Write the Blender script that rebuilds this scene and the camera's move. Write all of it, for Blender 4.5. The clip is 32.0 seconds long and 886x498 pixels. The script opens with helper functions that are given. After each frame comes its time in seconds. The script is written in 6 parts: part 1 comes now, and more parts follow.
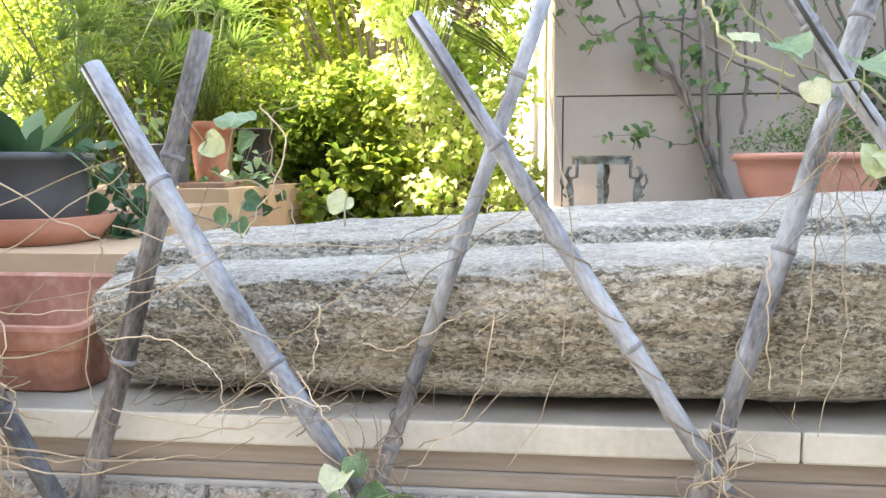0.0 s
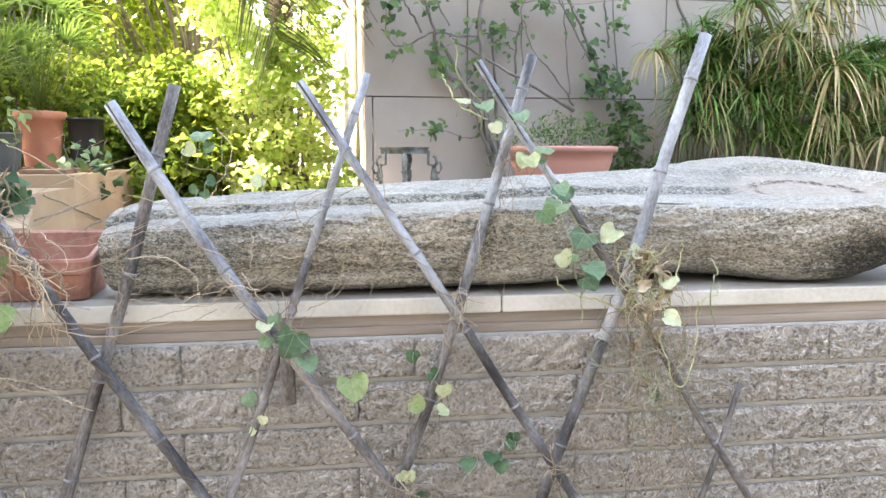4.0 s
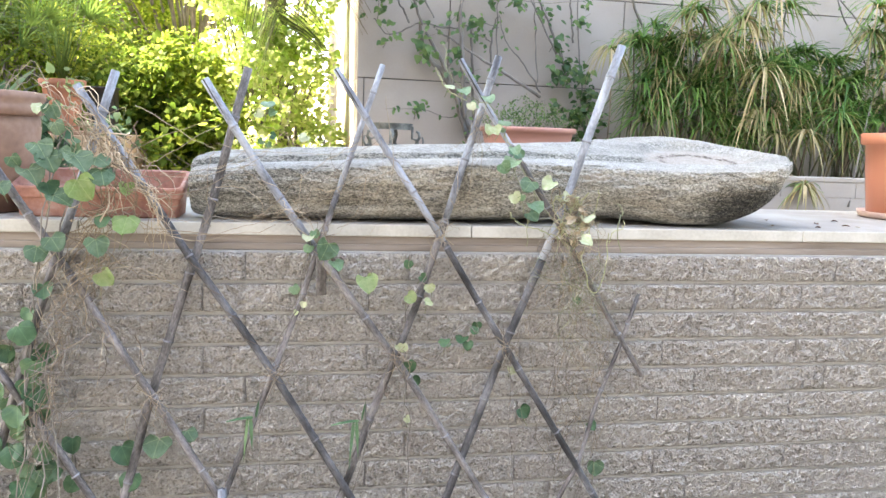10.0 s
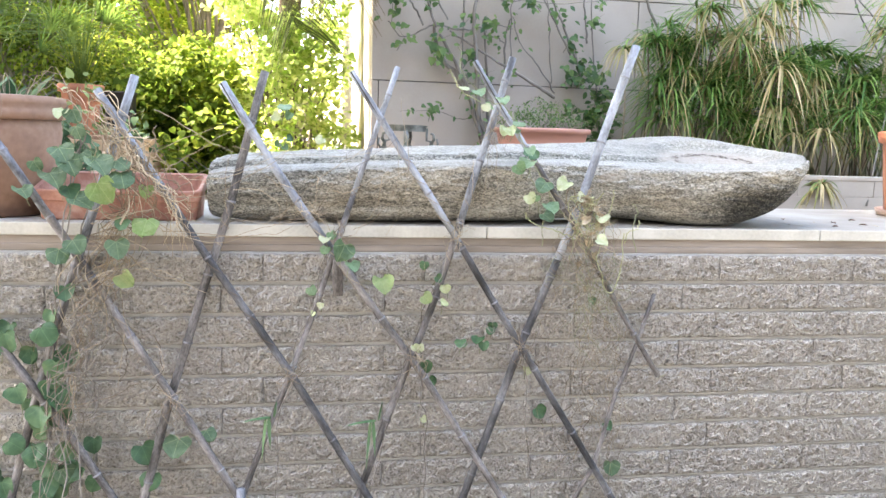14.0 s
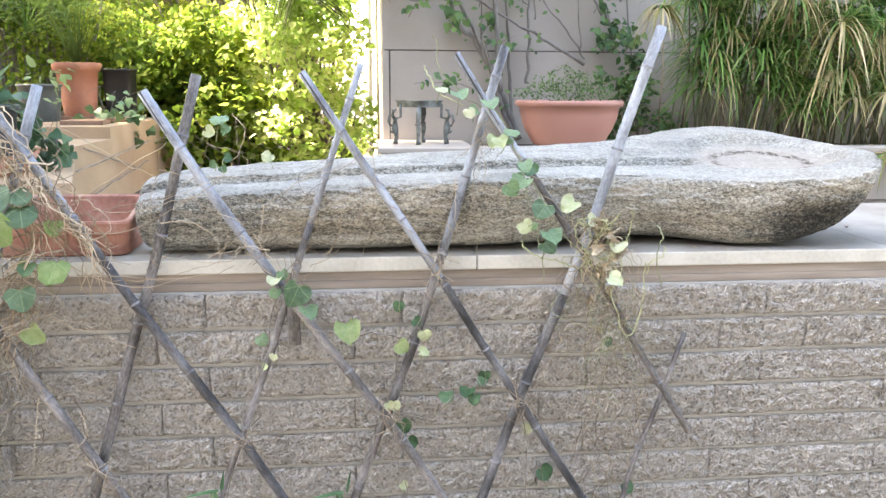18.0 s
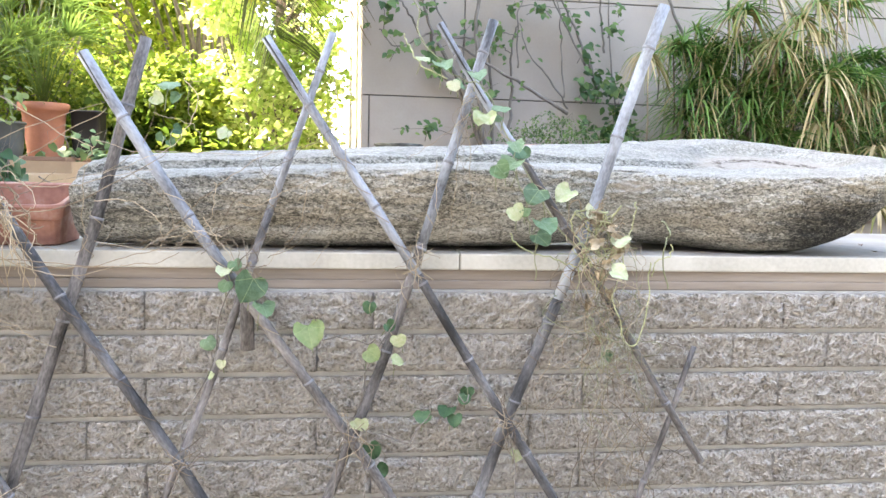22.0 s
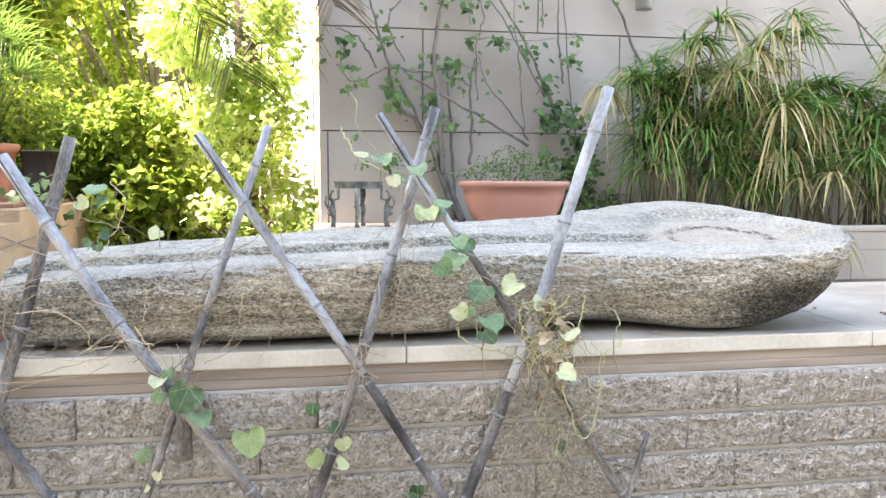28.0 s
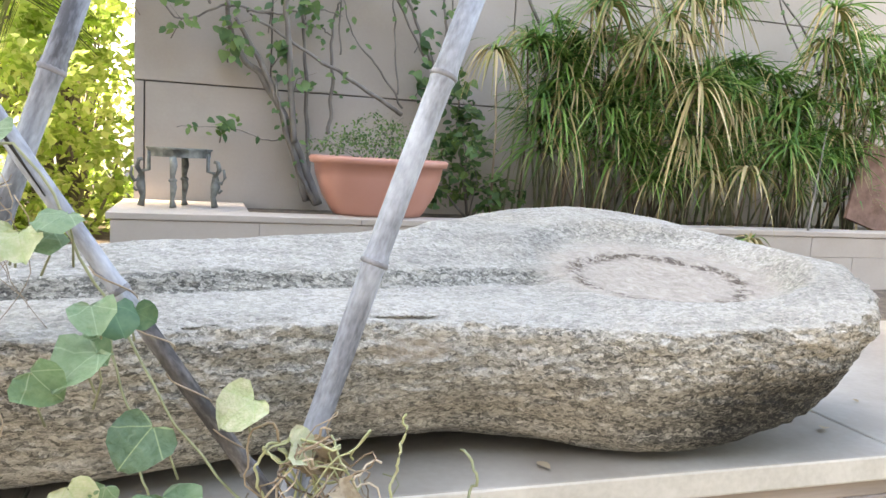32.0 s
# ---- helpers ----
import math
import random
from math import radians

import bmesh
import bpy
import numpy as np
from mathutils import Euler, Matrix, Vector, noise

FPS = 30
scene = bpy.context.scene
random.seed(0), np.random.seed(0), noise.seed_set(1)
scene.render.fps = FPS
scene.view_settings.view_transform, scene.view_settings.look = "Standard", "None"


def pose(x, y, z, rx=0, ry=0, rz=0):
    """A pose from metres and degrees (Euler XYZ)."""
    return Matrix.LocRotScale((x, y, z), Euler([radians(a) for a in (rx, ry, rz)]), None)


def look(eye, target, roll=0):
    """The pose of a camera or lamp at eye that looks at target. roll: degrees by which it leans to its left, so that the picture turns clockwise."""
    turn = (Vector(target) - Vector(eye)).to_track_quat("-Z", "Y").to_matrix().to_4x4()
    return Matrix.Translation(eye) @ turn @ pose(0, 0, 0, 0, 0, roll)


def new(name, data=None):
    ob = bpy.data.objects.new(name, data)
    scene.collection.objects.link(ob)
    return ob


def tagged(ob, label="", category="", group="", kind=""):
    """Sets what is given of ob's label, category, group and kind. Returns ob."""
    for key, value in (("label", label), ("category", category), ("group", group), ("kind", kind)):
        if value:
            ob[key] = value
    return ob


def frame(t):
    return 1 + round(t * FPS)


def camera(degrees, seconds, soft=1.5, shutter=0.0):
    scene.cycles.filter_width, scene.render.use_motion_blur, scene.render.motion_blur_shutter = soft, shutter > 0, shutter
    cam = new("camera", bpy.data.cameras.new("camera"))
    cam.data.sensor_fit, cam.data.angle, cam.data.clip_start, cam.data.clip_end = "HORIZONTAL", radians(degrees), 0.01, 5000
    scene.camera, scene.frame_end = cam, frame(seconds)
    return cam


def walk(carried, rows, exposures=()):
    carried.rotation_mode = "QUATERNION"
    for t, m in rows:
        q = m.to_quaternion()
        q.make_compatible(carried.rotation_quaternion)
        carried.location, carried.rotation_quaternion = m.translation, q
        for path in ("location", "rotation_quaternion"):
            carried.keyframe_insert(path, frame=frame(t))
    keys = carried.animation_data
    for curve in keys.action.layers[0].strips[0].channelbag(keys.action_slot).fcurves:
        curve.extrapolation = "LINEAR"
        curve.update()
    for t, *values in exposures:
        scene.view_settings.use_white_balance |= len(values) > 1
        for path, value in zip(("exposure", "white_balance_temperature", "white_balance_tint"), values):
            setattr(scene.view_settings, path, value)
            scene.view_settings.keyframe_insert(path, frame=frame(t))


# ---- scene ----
cam = camera(60.2, 32.0)
PATH = [
    (0, (0.077, -0.885, 1.685), (-0.133, 1.093, 1.474), -0.2),
    (0.5, (0.097, -0.967, 1.686), (-0.12, 1.014, 1.514), -0.2),
    (1, (0.142, -1.098, 1.689), (0.017, 0.887, 1.478), -0.0),
    (1.5, (0.185, -1.172, 1.701), (0.069, 0.813, 1.491), 0.2),
    (2, (0.178, -1.262, 1.7), (0.14, 0.728, 1.51), 0.5),
    (2.5, (0.133, -1.404, 1.701), (0.304, 0.58, 1.522), 0.1),
    (4.5, (0.01, -1.783, 1.705), (0.294, 0.177, 1.426), 0.1),
    (5, (0.041, -1.903, 1.695), (0.246, 0.062, 1.384), 0.6),
    (5.5, (0.067, -1.994, 1.688), (0.202, -0.032, 1.327), 1.5),
    (6, (0.071, -2.038, 1.692), (0.213, -0.078, 1.323), 1.1),
    (6.5, (0.009, -2.106, 1.682), (0.219, -0.147, 1.338), 1.4),
    (7, (-0.054, -2.198, 1.669), (0.215, -0.245, 1.332), 1.4),
    (7.5, (-0.091, -2.269, 1.665), (0.205, -0.323, 1.312), 1.5),
    (8, (-0.125, -2.323, 1.664), (0.225, -0.383, 1.329), 2.2),
    (8.5, (-0.137, -2.365, 1.666), (0.201, -0.42, 1.346), 1.9),
    (9, (-0.135, -2.394, 1.662), (0.213, -0.447, 1.362), 2.0),
    (9.5, (-0.135, -2.403, 1.664), (0.207, -0.456, 1.359), 2.1),
    (10, (-0.134, -2.406, 1.665), (0.221, -0.46, 1.373), 2.1),
    (10.5, (-0.135, -2.409, 1.664), (0.222, -0.46, 1.388), 1.8),
    (11, (-0.137, -2.408, 1.665), (0.208, -0.459, 1.381), 1.7),
    (11.5, (-0.136, -2.414, 1.664), (0.2, -0.463, 1.379), 1.7),
    (12, (-0.139, -2.416, 1.666), (0.188, -0.464, 1.382), 2.0),
    (12.5, (-0.138, -2.422, 1.665), (0.177, -0.466, 1.389), 1.8),
    (13, (-0.135, -2.426, 1.664), (0.195, -0.474, 1.383), 1.3),
    (13.5, (-0.14, -2.426, 1.662), (0.177, -0.472, 1.376), 1.7),
    (15.5, (-0.093, -2.235, 1.699), (0.213, -0.282, 1.393), 1.0),
    (16, (-0.035, -2.111, 1.725), (0.263, -0.17, 1.343), 0.7),
    (16.5, (0.023, -2.026, 1.767), (0.371, -0.119, 1.277), 0.7),
    (17, (0.051, -2.0, 1.806), (0.346, -0.086, 1.306), 0.2),
    (17.5, (0.08, -1.99, 1.82), (0.338, -0.051, 1.407), 0.1),
    (18, (0.102, -1.973, 1.815), (0.304, -0.026, 1.406), 0.3),
    (18.5, (0.127, -1.942, 1.83), (0.389, -0.015, 1.36), 0.7),
    (19, (0.142, -1.875, 1.848), (0.426, 0.059, 1.425), 0.4),
    (19.5, (0.145, -1.791, 1.86), (0.444, 0.15, 1.483), 0.4),
    (20, (0.133, -1.743, 1.838), (0.397, 0.208, 1.486), 0.5),
    (20.5, (0.133, -1.726, 1.809), (0.41, 0.233, 1.513), 0.8),
    (21, (0.132, -1.731, 1.754), (0.385, 0.241, 1.537), 0.4),
    (21.5, (0.137, -1.756, 1.652), (0.406, 0.217, 1.468), 1.6),
    (22, (0.125, -1.766, 1.569), (0.385, 0.207, 1.37), 1.4),
    (22.2, (0.139, -1.768, 1.528), (0.384, 0.21, 1.355), 1.7),
    (22.5, (0.085, -1.823, 1.476), (0.388, 0.142, 1.262), 0.9),
    (23, (0.031, -1.948, 1.459), (0.39, 0.001, 1.193), 0.6),
    (23.5, (-0.014, -2.042, 1.492), (0.377, -0.095, 1.248), 1.4),
    (24, (-0.052, -2.135, 1.567), (0.313, -0.19, 1.275), 1.1),
    (24.5, (-0.059, -2.248, 1.638), (0.305, -0.302, 1.359), -0.3),
    (25, (-0.013, -2.383, 1.667), (0.311, -0.429, 1.397), 1.9),
    (25.5, (0.031, -2.495, 1.676), (0.362, -0.536, 1.44), 1.2),
    (26, (0.073, -2.437, 1.711), (0.369, -0.468, 1.531), -0.2),
    (26.5, (0.097, -2.238, 1.738), (0.398, -0.267, 1.586), -1.1),
    (28.5, (0.213, -1.541, 1.764), (0.57, 0.415, 1.544), 1.1),
    (29, (0.231, -1.371, 1.757), (0.631, 0.571, 1.491), 1.4),
    (29.5, (0.318, -1.237, 1.76), (0.712, 0.704, 1.482), 1.9),
    (30, (0.43, -1.152, 1.783), (0.869, 0.785, 1.545), 2.8),
    (30.5, (0.486, -1.094, 1.786), (0.923, 0.847, 1.58), 2.5),
    (31, (0.513, -1.036, 1.783), (1.018, 0.888, 1.572), 2.5),
    (31.5, (0.556, -0.928, 1.78), (1.075, 0.988, 1.543), 2.7),
    (32, (0.585, -0.826, 1.787), (1.188, 1.065, 1.54), 3.2),
]
EXPOSURES = [(0.0, 3.05, 9050, 12.0), (5.0, 3.1, 8600, 13.0), (17.0, 3.2, 8600, 13.0), (20.0, 3.05, 8650, 13.0), (23.0, 3.30, 8450, 13.0), (26.0, 3.1, 8650, 13.0), (29.0, 3.12, 8950, 12.8), (32.0, 2.90, 9350, 13.0)]
walk(cam, [(t, look(eye, target, roll)) for t, eye, target, roll in PATH], [(t, e + 0.84, k - 300, g - 0.8) for t, e, k, g in EXPOSURES])

# ---- world, sun, exposure ----
world = bpy.data.worlds.new("sky")
scene.world = world
world.use_nodes = True
SUN_FROM = Vector((-0.60, 0.08, 0.79)).normalized()
nt = world.node_tree
sky = nt.nodes.new("ShaderNodeTexSky")
sky.sky_type = "NISHITA"
sky.sun_disc = False
sky.sun_elevation = math.asin(SUN_FROM.z)
sky.sun_rotation = math.atan2(SUN_FROM.x, SUN_FROM.y)
nt.links.new(sky.outputs[0], nt.nodes["Background"].inputs[0])
nt.nodes["Background"].inputs[1].default_value = 0.15
sun = new("sun", bpy.data.lights.new("sun", "SUN"))
sun.data.energy, sun.data.angle, sun.data.color = 5.0, radians(5.0), (1.0, 0.96, 0.89)
sun.matrix_world = look(SUN_FROM * 30, (0, 0, 0))


# ---- materials ----
def material(name, stops, scale=8.0, rough=0.8, bump=0.3, detail=6.0, stretch=(1, 1, 1), fine=60.0, fine_amount=0.25, per_object=0.0, per_island=0.0, translucent=0.0, metal=0.0, specular=0.4, fine_scale_bump=0.004, stain=0.0, stain_scale=3.0):
    """A surface with a coloured ramp over a coarse noise, a fine grain over it and relief of both."""
    m = bpy.data.materials.new(name)
    m.use_nodes = True
    t = m.node_tree
    L, N = t.links.new, t.nodes.new
    b = t.nodes["Principled BSDF"]
    co = N("ShaderNodeTexCoord")
    mp = N("ShaderNodeMapping")
    mp.inputs["Scale"].default_value = stretch
    L(co.outputs["Object"], mp.inputs["Vector"])
    n1 = N("ShaderNodeTexNoise")
    n1.inputs["Scale"].default_value, n1.inputs["Detail"].default_value = scale, detail
    n2 = N("ShaderNodeTexNoise")
    n2.inputs["Scale"].default_value, n2.inputs["Detail"].default_value = fine, 4.0
    vec = mp.outputs["Vector"]
    info = N("ShaderNodeObjectInfo")
    if per_object:
        add = N("ShaderNodeVectorMath")
        add.operation = "MULTIPLY_ADD"
        L(info.outputs["Random"], add.inputs[0])
        add.inputs[1].default_value = (37, 53, 71)
        L(vec, add.inputs[2])
        vec = add.outputs[0]
    L(vec, n1.inputs["Vector"])
    L(vec, n2.inputs["Vector"])
    mix = N("ShaderNodeMath")
    mix.operation = "MULTIPLY_ADD"
    L(n2.outputs["Fac"], mix.inputs[0])
    mix.inputs[1].default_value = fine_amount
    L(n1.outputs["Fac"], mix.inputs[2])
    off = N("ShaderNodeMath")
    off.operation = "SUBTRACT"
    L(mix.outputs[0], off.inputs[0])
    off.inputs[1].default_value = fine_amount / 2
    fac = off.outputs[0]
    for amount, source in ((per_object, info.outputs["Random"]), (per_island, None)):
        if amount:
            if source is None:
                source = N("ShaderNodeNewGeometry").outputs["Random Per Island"]
            more = N("ShaderNodeMath")
            more.operation = "MULTIPLY_ADD"
            L(source, more.inputs[0])
            more.inputs[1].default_value = amount
            L(fac, more.inputs[2])
            less = N("ShaderNodeMath")
            less.operation = "SUBTRACT"
            L(more.outputs[0], less.inputs[0])
            less.inputs[1].default_value = amount / 2
            fac = less.outputs[0]
    if stain:
        n3 = N("ShaderNodeTexNoise")
        n3.inputs["Scale"].default_value, n3.inputs["Detail"].default_value = stain_scale, 3.0
        L(co.outputs["Object"], n3.inputs["Vector"])
        s1 = N("ShaderNodeMath")
        s1.operation = "SUBTRACT"
        L(n3.outputs["Fac"], s1.inputs[0])
        s1.inputs[1].default_value = 0.5
        s2 = N("ShaderNodeMath")
        s2.operation = "MULTIPLY_ADD"
        L(s1.outputs[0], s2.inputs[0])
        s2.inputs[1].default_value = stain
        L(fac, s2.inputs[2])
        fac = s2.outputs[0]
    ramp = N("ShaderNodeValToRGB")
    e = ramp.color_ramp.elements
    while len(e) < len(stops):
        e.new(0.5)
    for k, (p, c) in enumerate(stops):
        e[k].position, e[k].color = p, (*c, 1)
    L(fac, ramp.inputs[0])
    L(ramp.outputs[0], b.inputs["Base Color"])
    b.inputs["Roughness"].default_value = rough
    b.inputs["Metallic"].default_value = metal
    b.inputs["Specular IOR Level"].default_value = specular
    if bump:
        bp = N("ShaderNodeBump")
        bp.inputs["Strength"].default_value, bp.inputs["Distance"].default_value = bump, fine_scale_bump
        L(mix.outputs[0], bp.inputs["Height"])
        L(bp.outputs[0], b.inputs["Normal"])
    if translucent:
        tr = N("ShaderNodeBsdfTranslucent")
        L(ramp.outputs[0], tr.inputs["Color"])
        ms = N("ShaderNodeMixShader")
        ms.inputs[0].default_value = translucent
        out = t.nodes["Material Output"]
        L(b.outputs[0], ms.inputs[1])
        L(tr.outputs[0], ms.inputs[2])
        L(ms.outputs[0], out.inputs["Surface"])
    return m


BLOCK = material("split_face_concrete", [(0.26, (0.205, 0.188, 0.171)), (0.40, (0.392, 0.363, 0.334)), (0.54, (0.492, 0.461, 0.428)), (0.74, (0.60, 0.566, 0.531))], 130, 0.95, 1.0, fine=60, fine_amount=0.50, per_object=0.06, fine_scale_bump=0.030, stain=0.16, stain_scale=5.0)
MORTAR = material("mortar", [(0.3, (0.313, 0.308, 0.302)), (0.7, (0.416, 0.409, 0.399))], 24, 0.95, 0.4)
def dull(m, top_tint, cover):
    """Blends a given colour, broken by noise, into the faces that look up."""
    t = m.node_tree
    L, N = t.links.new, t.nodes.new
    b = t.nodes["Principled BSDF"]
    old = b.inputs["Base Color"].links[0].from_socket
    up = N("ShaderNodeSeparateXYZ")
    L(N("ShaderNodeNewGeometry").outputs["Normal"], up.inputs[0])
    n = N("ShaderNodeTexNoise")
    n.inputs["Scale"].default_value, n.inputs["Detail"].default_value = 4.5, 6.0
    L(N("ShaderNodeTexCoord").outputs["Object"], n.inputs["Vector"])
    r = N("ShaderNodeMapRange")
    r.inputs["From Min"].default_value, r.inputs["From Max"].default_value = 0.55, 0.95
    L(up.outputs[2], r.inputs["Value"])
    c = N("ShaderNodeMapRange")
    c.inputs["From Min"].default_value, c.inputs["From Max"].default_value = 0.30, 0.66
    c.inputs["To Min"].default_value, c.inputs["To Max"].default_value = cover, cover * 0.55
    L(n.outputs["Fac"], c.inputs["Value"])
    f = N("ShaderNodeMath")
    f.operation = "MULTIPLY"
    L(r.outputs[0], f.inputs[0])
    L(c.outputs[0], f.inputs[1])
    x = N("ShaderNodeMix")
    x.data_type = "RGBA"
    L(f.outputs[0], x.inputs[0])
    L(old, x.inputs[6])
    x.inputs[7].default_value = (*top_tint, 1)
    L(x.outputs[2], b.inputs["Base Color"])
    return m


COPING = material("limestone_coping", [(0.3, (0.364, 0.352, 0.318)), (0.55, (0.476, 0.466, 0.429)), (0.75, (0.537, 0.527, 0.490))], 5, 0.75, 0.3, fine=90, fine_amount=0.35, stain=0.4, stain_scale=3.0)
dull(COPING, (0.20, 0.175, 0.15), 0.88)
BED = material("bedding_strip", [(0.3, (0.165, 0.137, 0.115)), (0.7, (0.295, 0.252, 0.222))], 9, 0.9, 0.4, stretch=(0.25, 1, 3))


def stone_material():
    """Speckled gneiss: grain drawn out along the foliation, darker and browner patches, a silt-stained bowl."""
    m = bpy.data.materials.new("weathered_gneiss")
    m.use_nodes = True
    t = m.node_tree
    L, N = t.links.new, t.nodes.new
    b = t.nodes["Principled BSDF"]
    co = N("ShaderNodeTexCoord").outputs["Object"]

    def grain(scale, stretch, detail, rough, warp):
        mp = N("ShaderNodeMapping")
        mp.inputs["Scale"].default_value = stretch
        L(co, mp.inputs["Vector"])
        n = N("ShaderNodeTexNoise")
        n.inputs["Scale"].default_value, n.inputs["Detail"].default_value = scale, detail
        n.inputs["Roughness"].default_value, n.inputs["Distortion"].default_value = rough, warp
        L(mp.outputs[0], n.inputs["Vector"])
        return n.outputs["Fac"]

    def calc(op, a, c, d=None):
        n = N("ShaderNodeMath")
        n.operation = op
        for k, v in enumerate((a, c, d)):
            if v is None:
                continue
            if isinstance(v, (int, float)):
                n.inputs[k].default_value = v
            else:
                L(v, n.inputs[k])
        return n.outputs[0]

    def ramp(fac, stops):
        r = N("ShaderNodeValToRGB")
        e = r.color_ramp.elements
        while len(e) < len(stops):
            e.new(0.5)
        for k, (p, c) in enumerate(stops):
            e[k].position, e[k].color = p, (*c, 1)
        L(fac, r.inputs[0])
        return r.outputs[0]

    def blend(fac, a, c):
        n = N("ShaderNodeMix")
        n.data_type = "RGBA"
        L(fac, n.inputs[0])
        L(a, n.inputs[6])
        if isinstance(c, tuple):
            n.inputs[7].default_value = (*c, 1)
        else:
            L(c, n.inputs[7])
        return n.outputs[2]

    xyz = N("ShaderNodeSeparateXYZ")
    L(co, xyz.inputs[0])
    def crystals(scale, stretch):
        mp = N("ShaderNodeMapping")
        mp.inputs["Scale"].default_value = stretch
        wob = N("ShaderNodeTexNoise")
        wob.inputs["Scale"].default_value, wob.inputs["Detail"].default_value = 90.0, 3.0
        L(co, wob.inputs["Vector"])
        sh = N("ShaderNodeVectorMath")
        sh.operation = "MULTIPLY_ADD"
        L(wob.outputs["Color"], sh.inputs[0])
        sh.inputs[1].default_value = (0.012, 0.012, 0.012)
        L(co, sh.inputs[2])
        L(sh.outputs[0], mp.inputs["Vector"])
        v = N("ShaderNodeTexVoronoi")
        v.inputs["Scale"].default_value = scale
        L(mp.outputs[0], v.inputs["Vector"])
        one = N("ShaderNodeSeparateColor")
        L(v.outputs["Color"], one.inputs[0])
        return one.outputs[0]

    up = N("ShaderNodeSeparateXYZ")
    L(N("ShaderNodeNewGeometry").outputs["Normal"], up.inputs[0])
    speck = crystals(290, (0.5, 0.8, 1.0))
    fleck = crystals(560, (0.5, 0.8, 1.0))
    streak = grain(30, (0.16, 0.5, 1.0), 5, 0.65, 1.2)
    patch = grain(5.5, (0.6, 1, 1), 3, 0.6, 0.4)
    # slightly lighter tone where the surface looks up, broken by patches
    top_lift = calc("MULTIPLY", ramp(calc("MULTIPLY_ADD", patch, 0.5, calc("SUBTRACT", up.outputs[2], 0.25)), [(0.35, (0, 0, 0)), (0.80, (1, 1, 1))]), 0.015)
    level = ramp(up.outputs[2], [(0.35, (1, 1, 1)), (0.85, (0.80, 0.80, 0.80))])
    tone = calc("MULTIPLY", calc("SUBTRACT", calc("MULTIPLY_ADD", fleck, 0.15, calc("MULTIPLY", speck, 0.22)), 0.185), level)
    east = ramp(xyz.outputs[0], [(0.30, (0.48, 0.48, 0.48)), (0.90, (0.28, 0.28, 0.28))])
    tone = calc("ADD", tone, calc("MULTIPLY_ADD", calc("SUBTRACT", streak, 0.5), east, calc("MULTIPLY", patch, 0.22)))
    tone = calc("ADD", calc("ADD", tone, 0.392), top_lift)
    # dark mould low on the right end, with the underside's shade painted in
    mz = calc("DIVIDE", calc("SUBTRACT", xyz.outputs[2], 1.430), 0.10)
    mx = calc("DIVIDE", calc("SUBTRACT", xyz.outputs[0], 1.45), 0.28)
    mould_shade = calc("MULTIPLY_ADD", patch, 0.9, calc("SQRT", calc("ADD", calc("MULTIPLY", mx, mx), calc("MULTIPLY", mz, mz)), None))
    tone = calc("SUBTRACT", tone, ramp(calc("MULTIPLY", mould_shade, 0.5), [(0.50, (0.24, 0.24, 0.24)), (0.86, (0, 0, 0))]))
    col = ramp(tone, [(0.22, (0.024, 0.025, 0.025)), (0.38, (0.120, 0.120, 0.110)), (0.50, (0.298, 0.292, 0.266)), (0.62, (0.475, 0.464, 0.426)), (0.82, (0.68, 0.655, 0.60))])
    brown = calc("MULTIPLY", ramp(grain(3.6, (0.5, 1, 1.6), 3, 0.6, 0.3), [(0.44, (0, 0, 0)), (0.64, (1, 1, 1))]), 0.32)
    warm = N("ShaderNodeMix")
    warm.data_type, warm.blend_type = "RGBA", "MULTIPLY"
    L(brown, warm.inputs[0])
    L(col, warm.inputs[6])
    warm.inputs[7].default_value = (0.92, 0.74, 0.52, 1)
    col = warm.outputs[2]
    # grey-beige tint on the upper faces, offsetting the sky's blue in the colour
    top_tint = calc("MULTIPLY", ramp(calc("MULTIPLY_ADD", patch, 0.4, calc("SUBTRACT", up.outputs[2], 0.2)), [(0.55, (0, 0, 0)), (0.90, (1, 1, 1))]), 0.42)
    col = blend(top_tint, col, (0.385, 0.362, 0.33))
    def radius(cx, cy, rx, ry):
        dx = calc("DIVIDE", calc("SUBTRACT", xyz.outputs[0], cx), rx)
        dy = calc("DIVIDE", calc("SUBTRACT", xyz.outputs[1], cy), ry)
        return calc("SQRT", calc("ADD", calc("MULTIPLY", dx, dx), calc("MULTIPLY", dy, dy)), None)

    upper = calc("GREATER_THAN", xyz.outputs[2], 1.565)
    rough_edge = calc("MULTIPLY_ADD", streak, 0.35, radius(1.312, 0.262, 0.265, 0.200))
    silt = calc("MULTIPLY", ramp(rough_edge, [(0.85, (1, 1, 1)), (1.25, (0, 0, 0))]), upper)
    silt_col = ramp(grain(40, (1, 1, 1), 5, 0.7, 1.5), [(0.3, (0.265, 0.228, 0.19)), (0.5, (0.365, 0.322, 0.278)), (0.7, (0.46, 0.415, 0.37))])
    col = blend(calc("MULTIPLY", silt, 0.85), col, silt_col)
    dz = calc("DIVIDE", calc("SUBTRACT", xyz.outputs[2], 1.546), 0.026)
    dx = calc("DIVIDE", calc("SUBTRACT", xyz.outputs[0], 0.835), 0.085)
    crust = calc("MULTIPLY_ADD", patch, 0.9, calc("SQRT", calc("ADD", calc("MULTIPLY", dx, dx), calc("MULTIPLY", dz, dz)), None))
    col = blend(calc("MULTIPLY", ramp(calc("MULTIPLY", crust, 0.5), [(0.52, (1, 1, 1)), (0.64, (0, 0, 0))]), 0.6), col, (0.36, 0.31, 0.255))
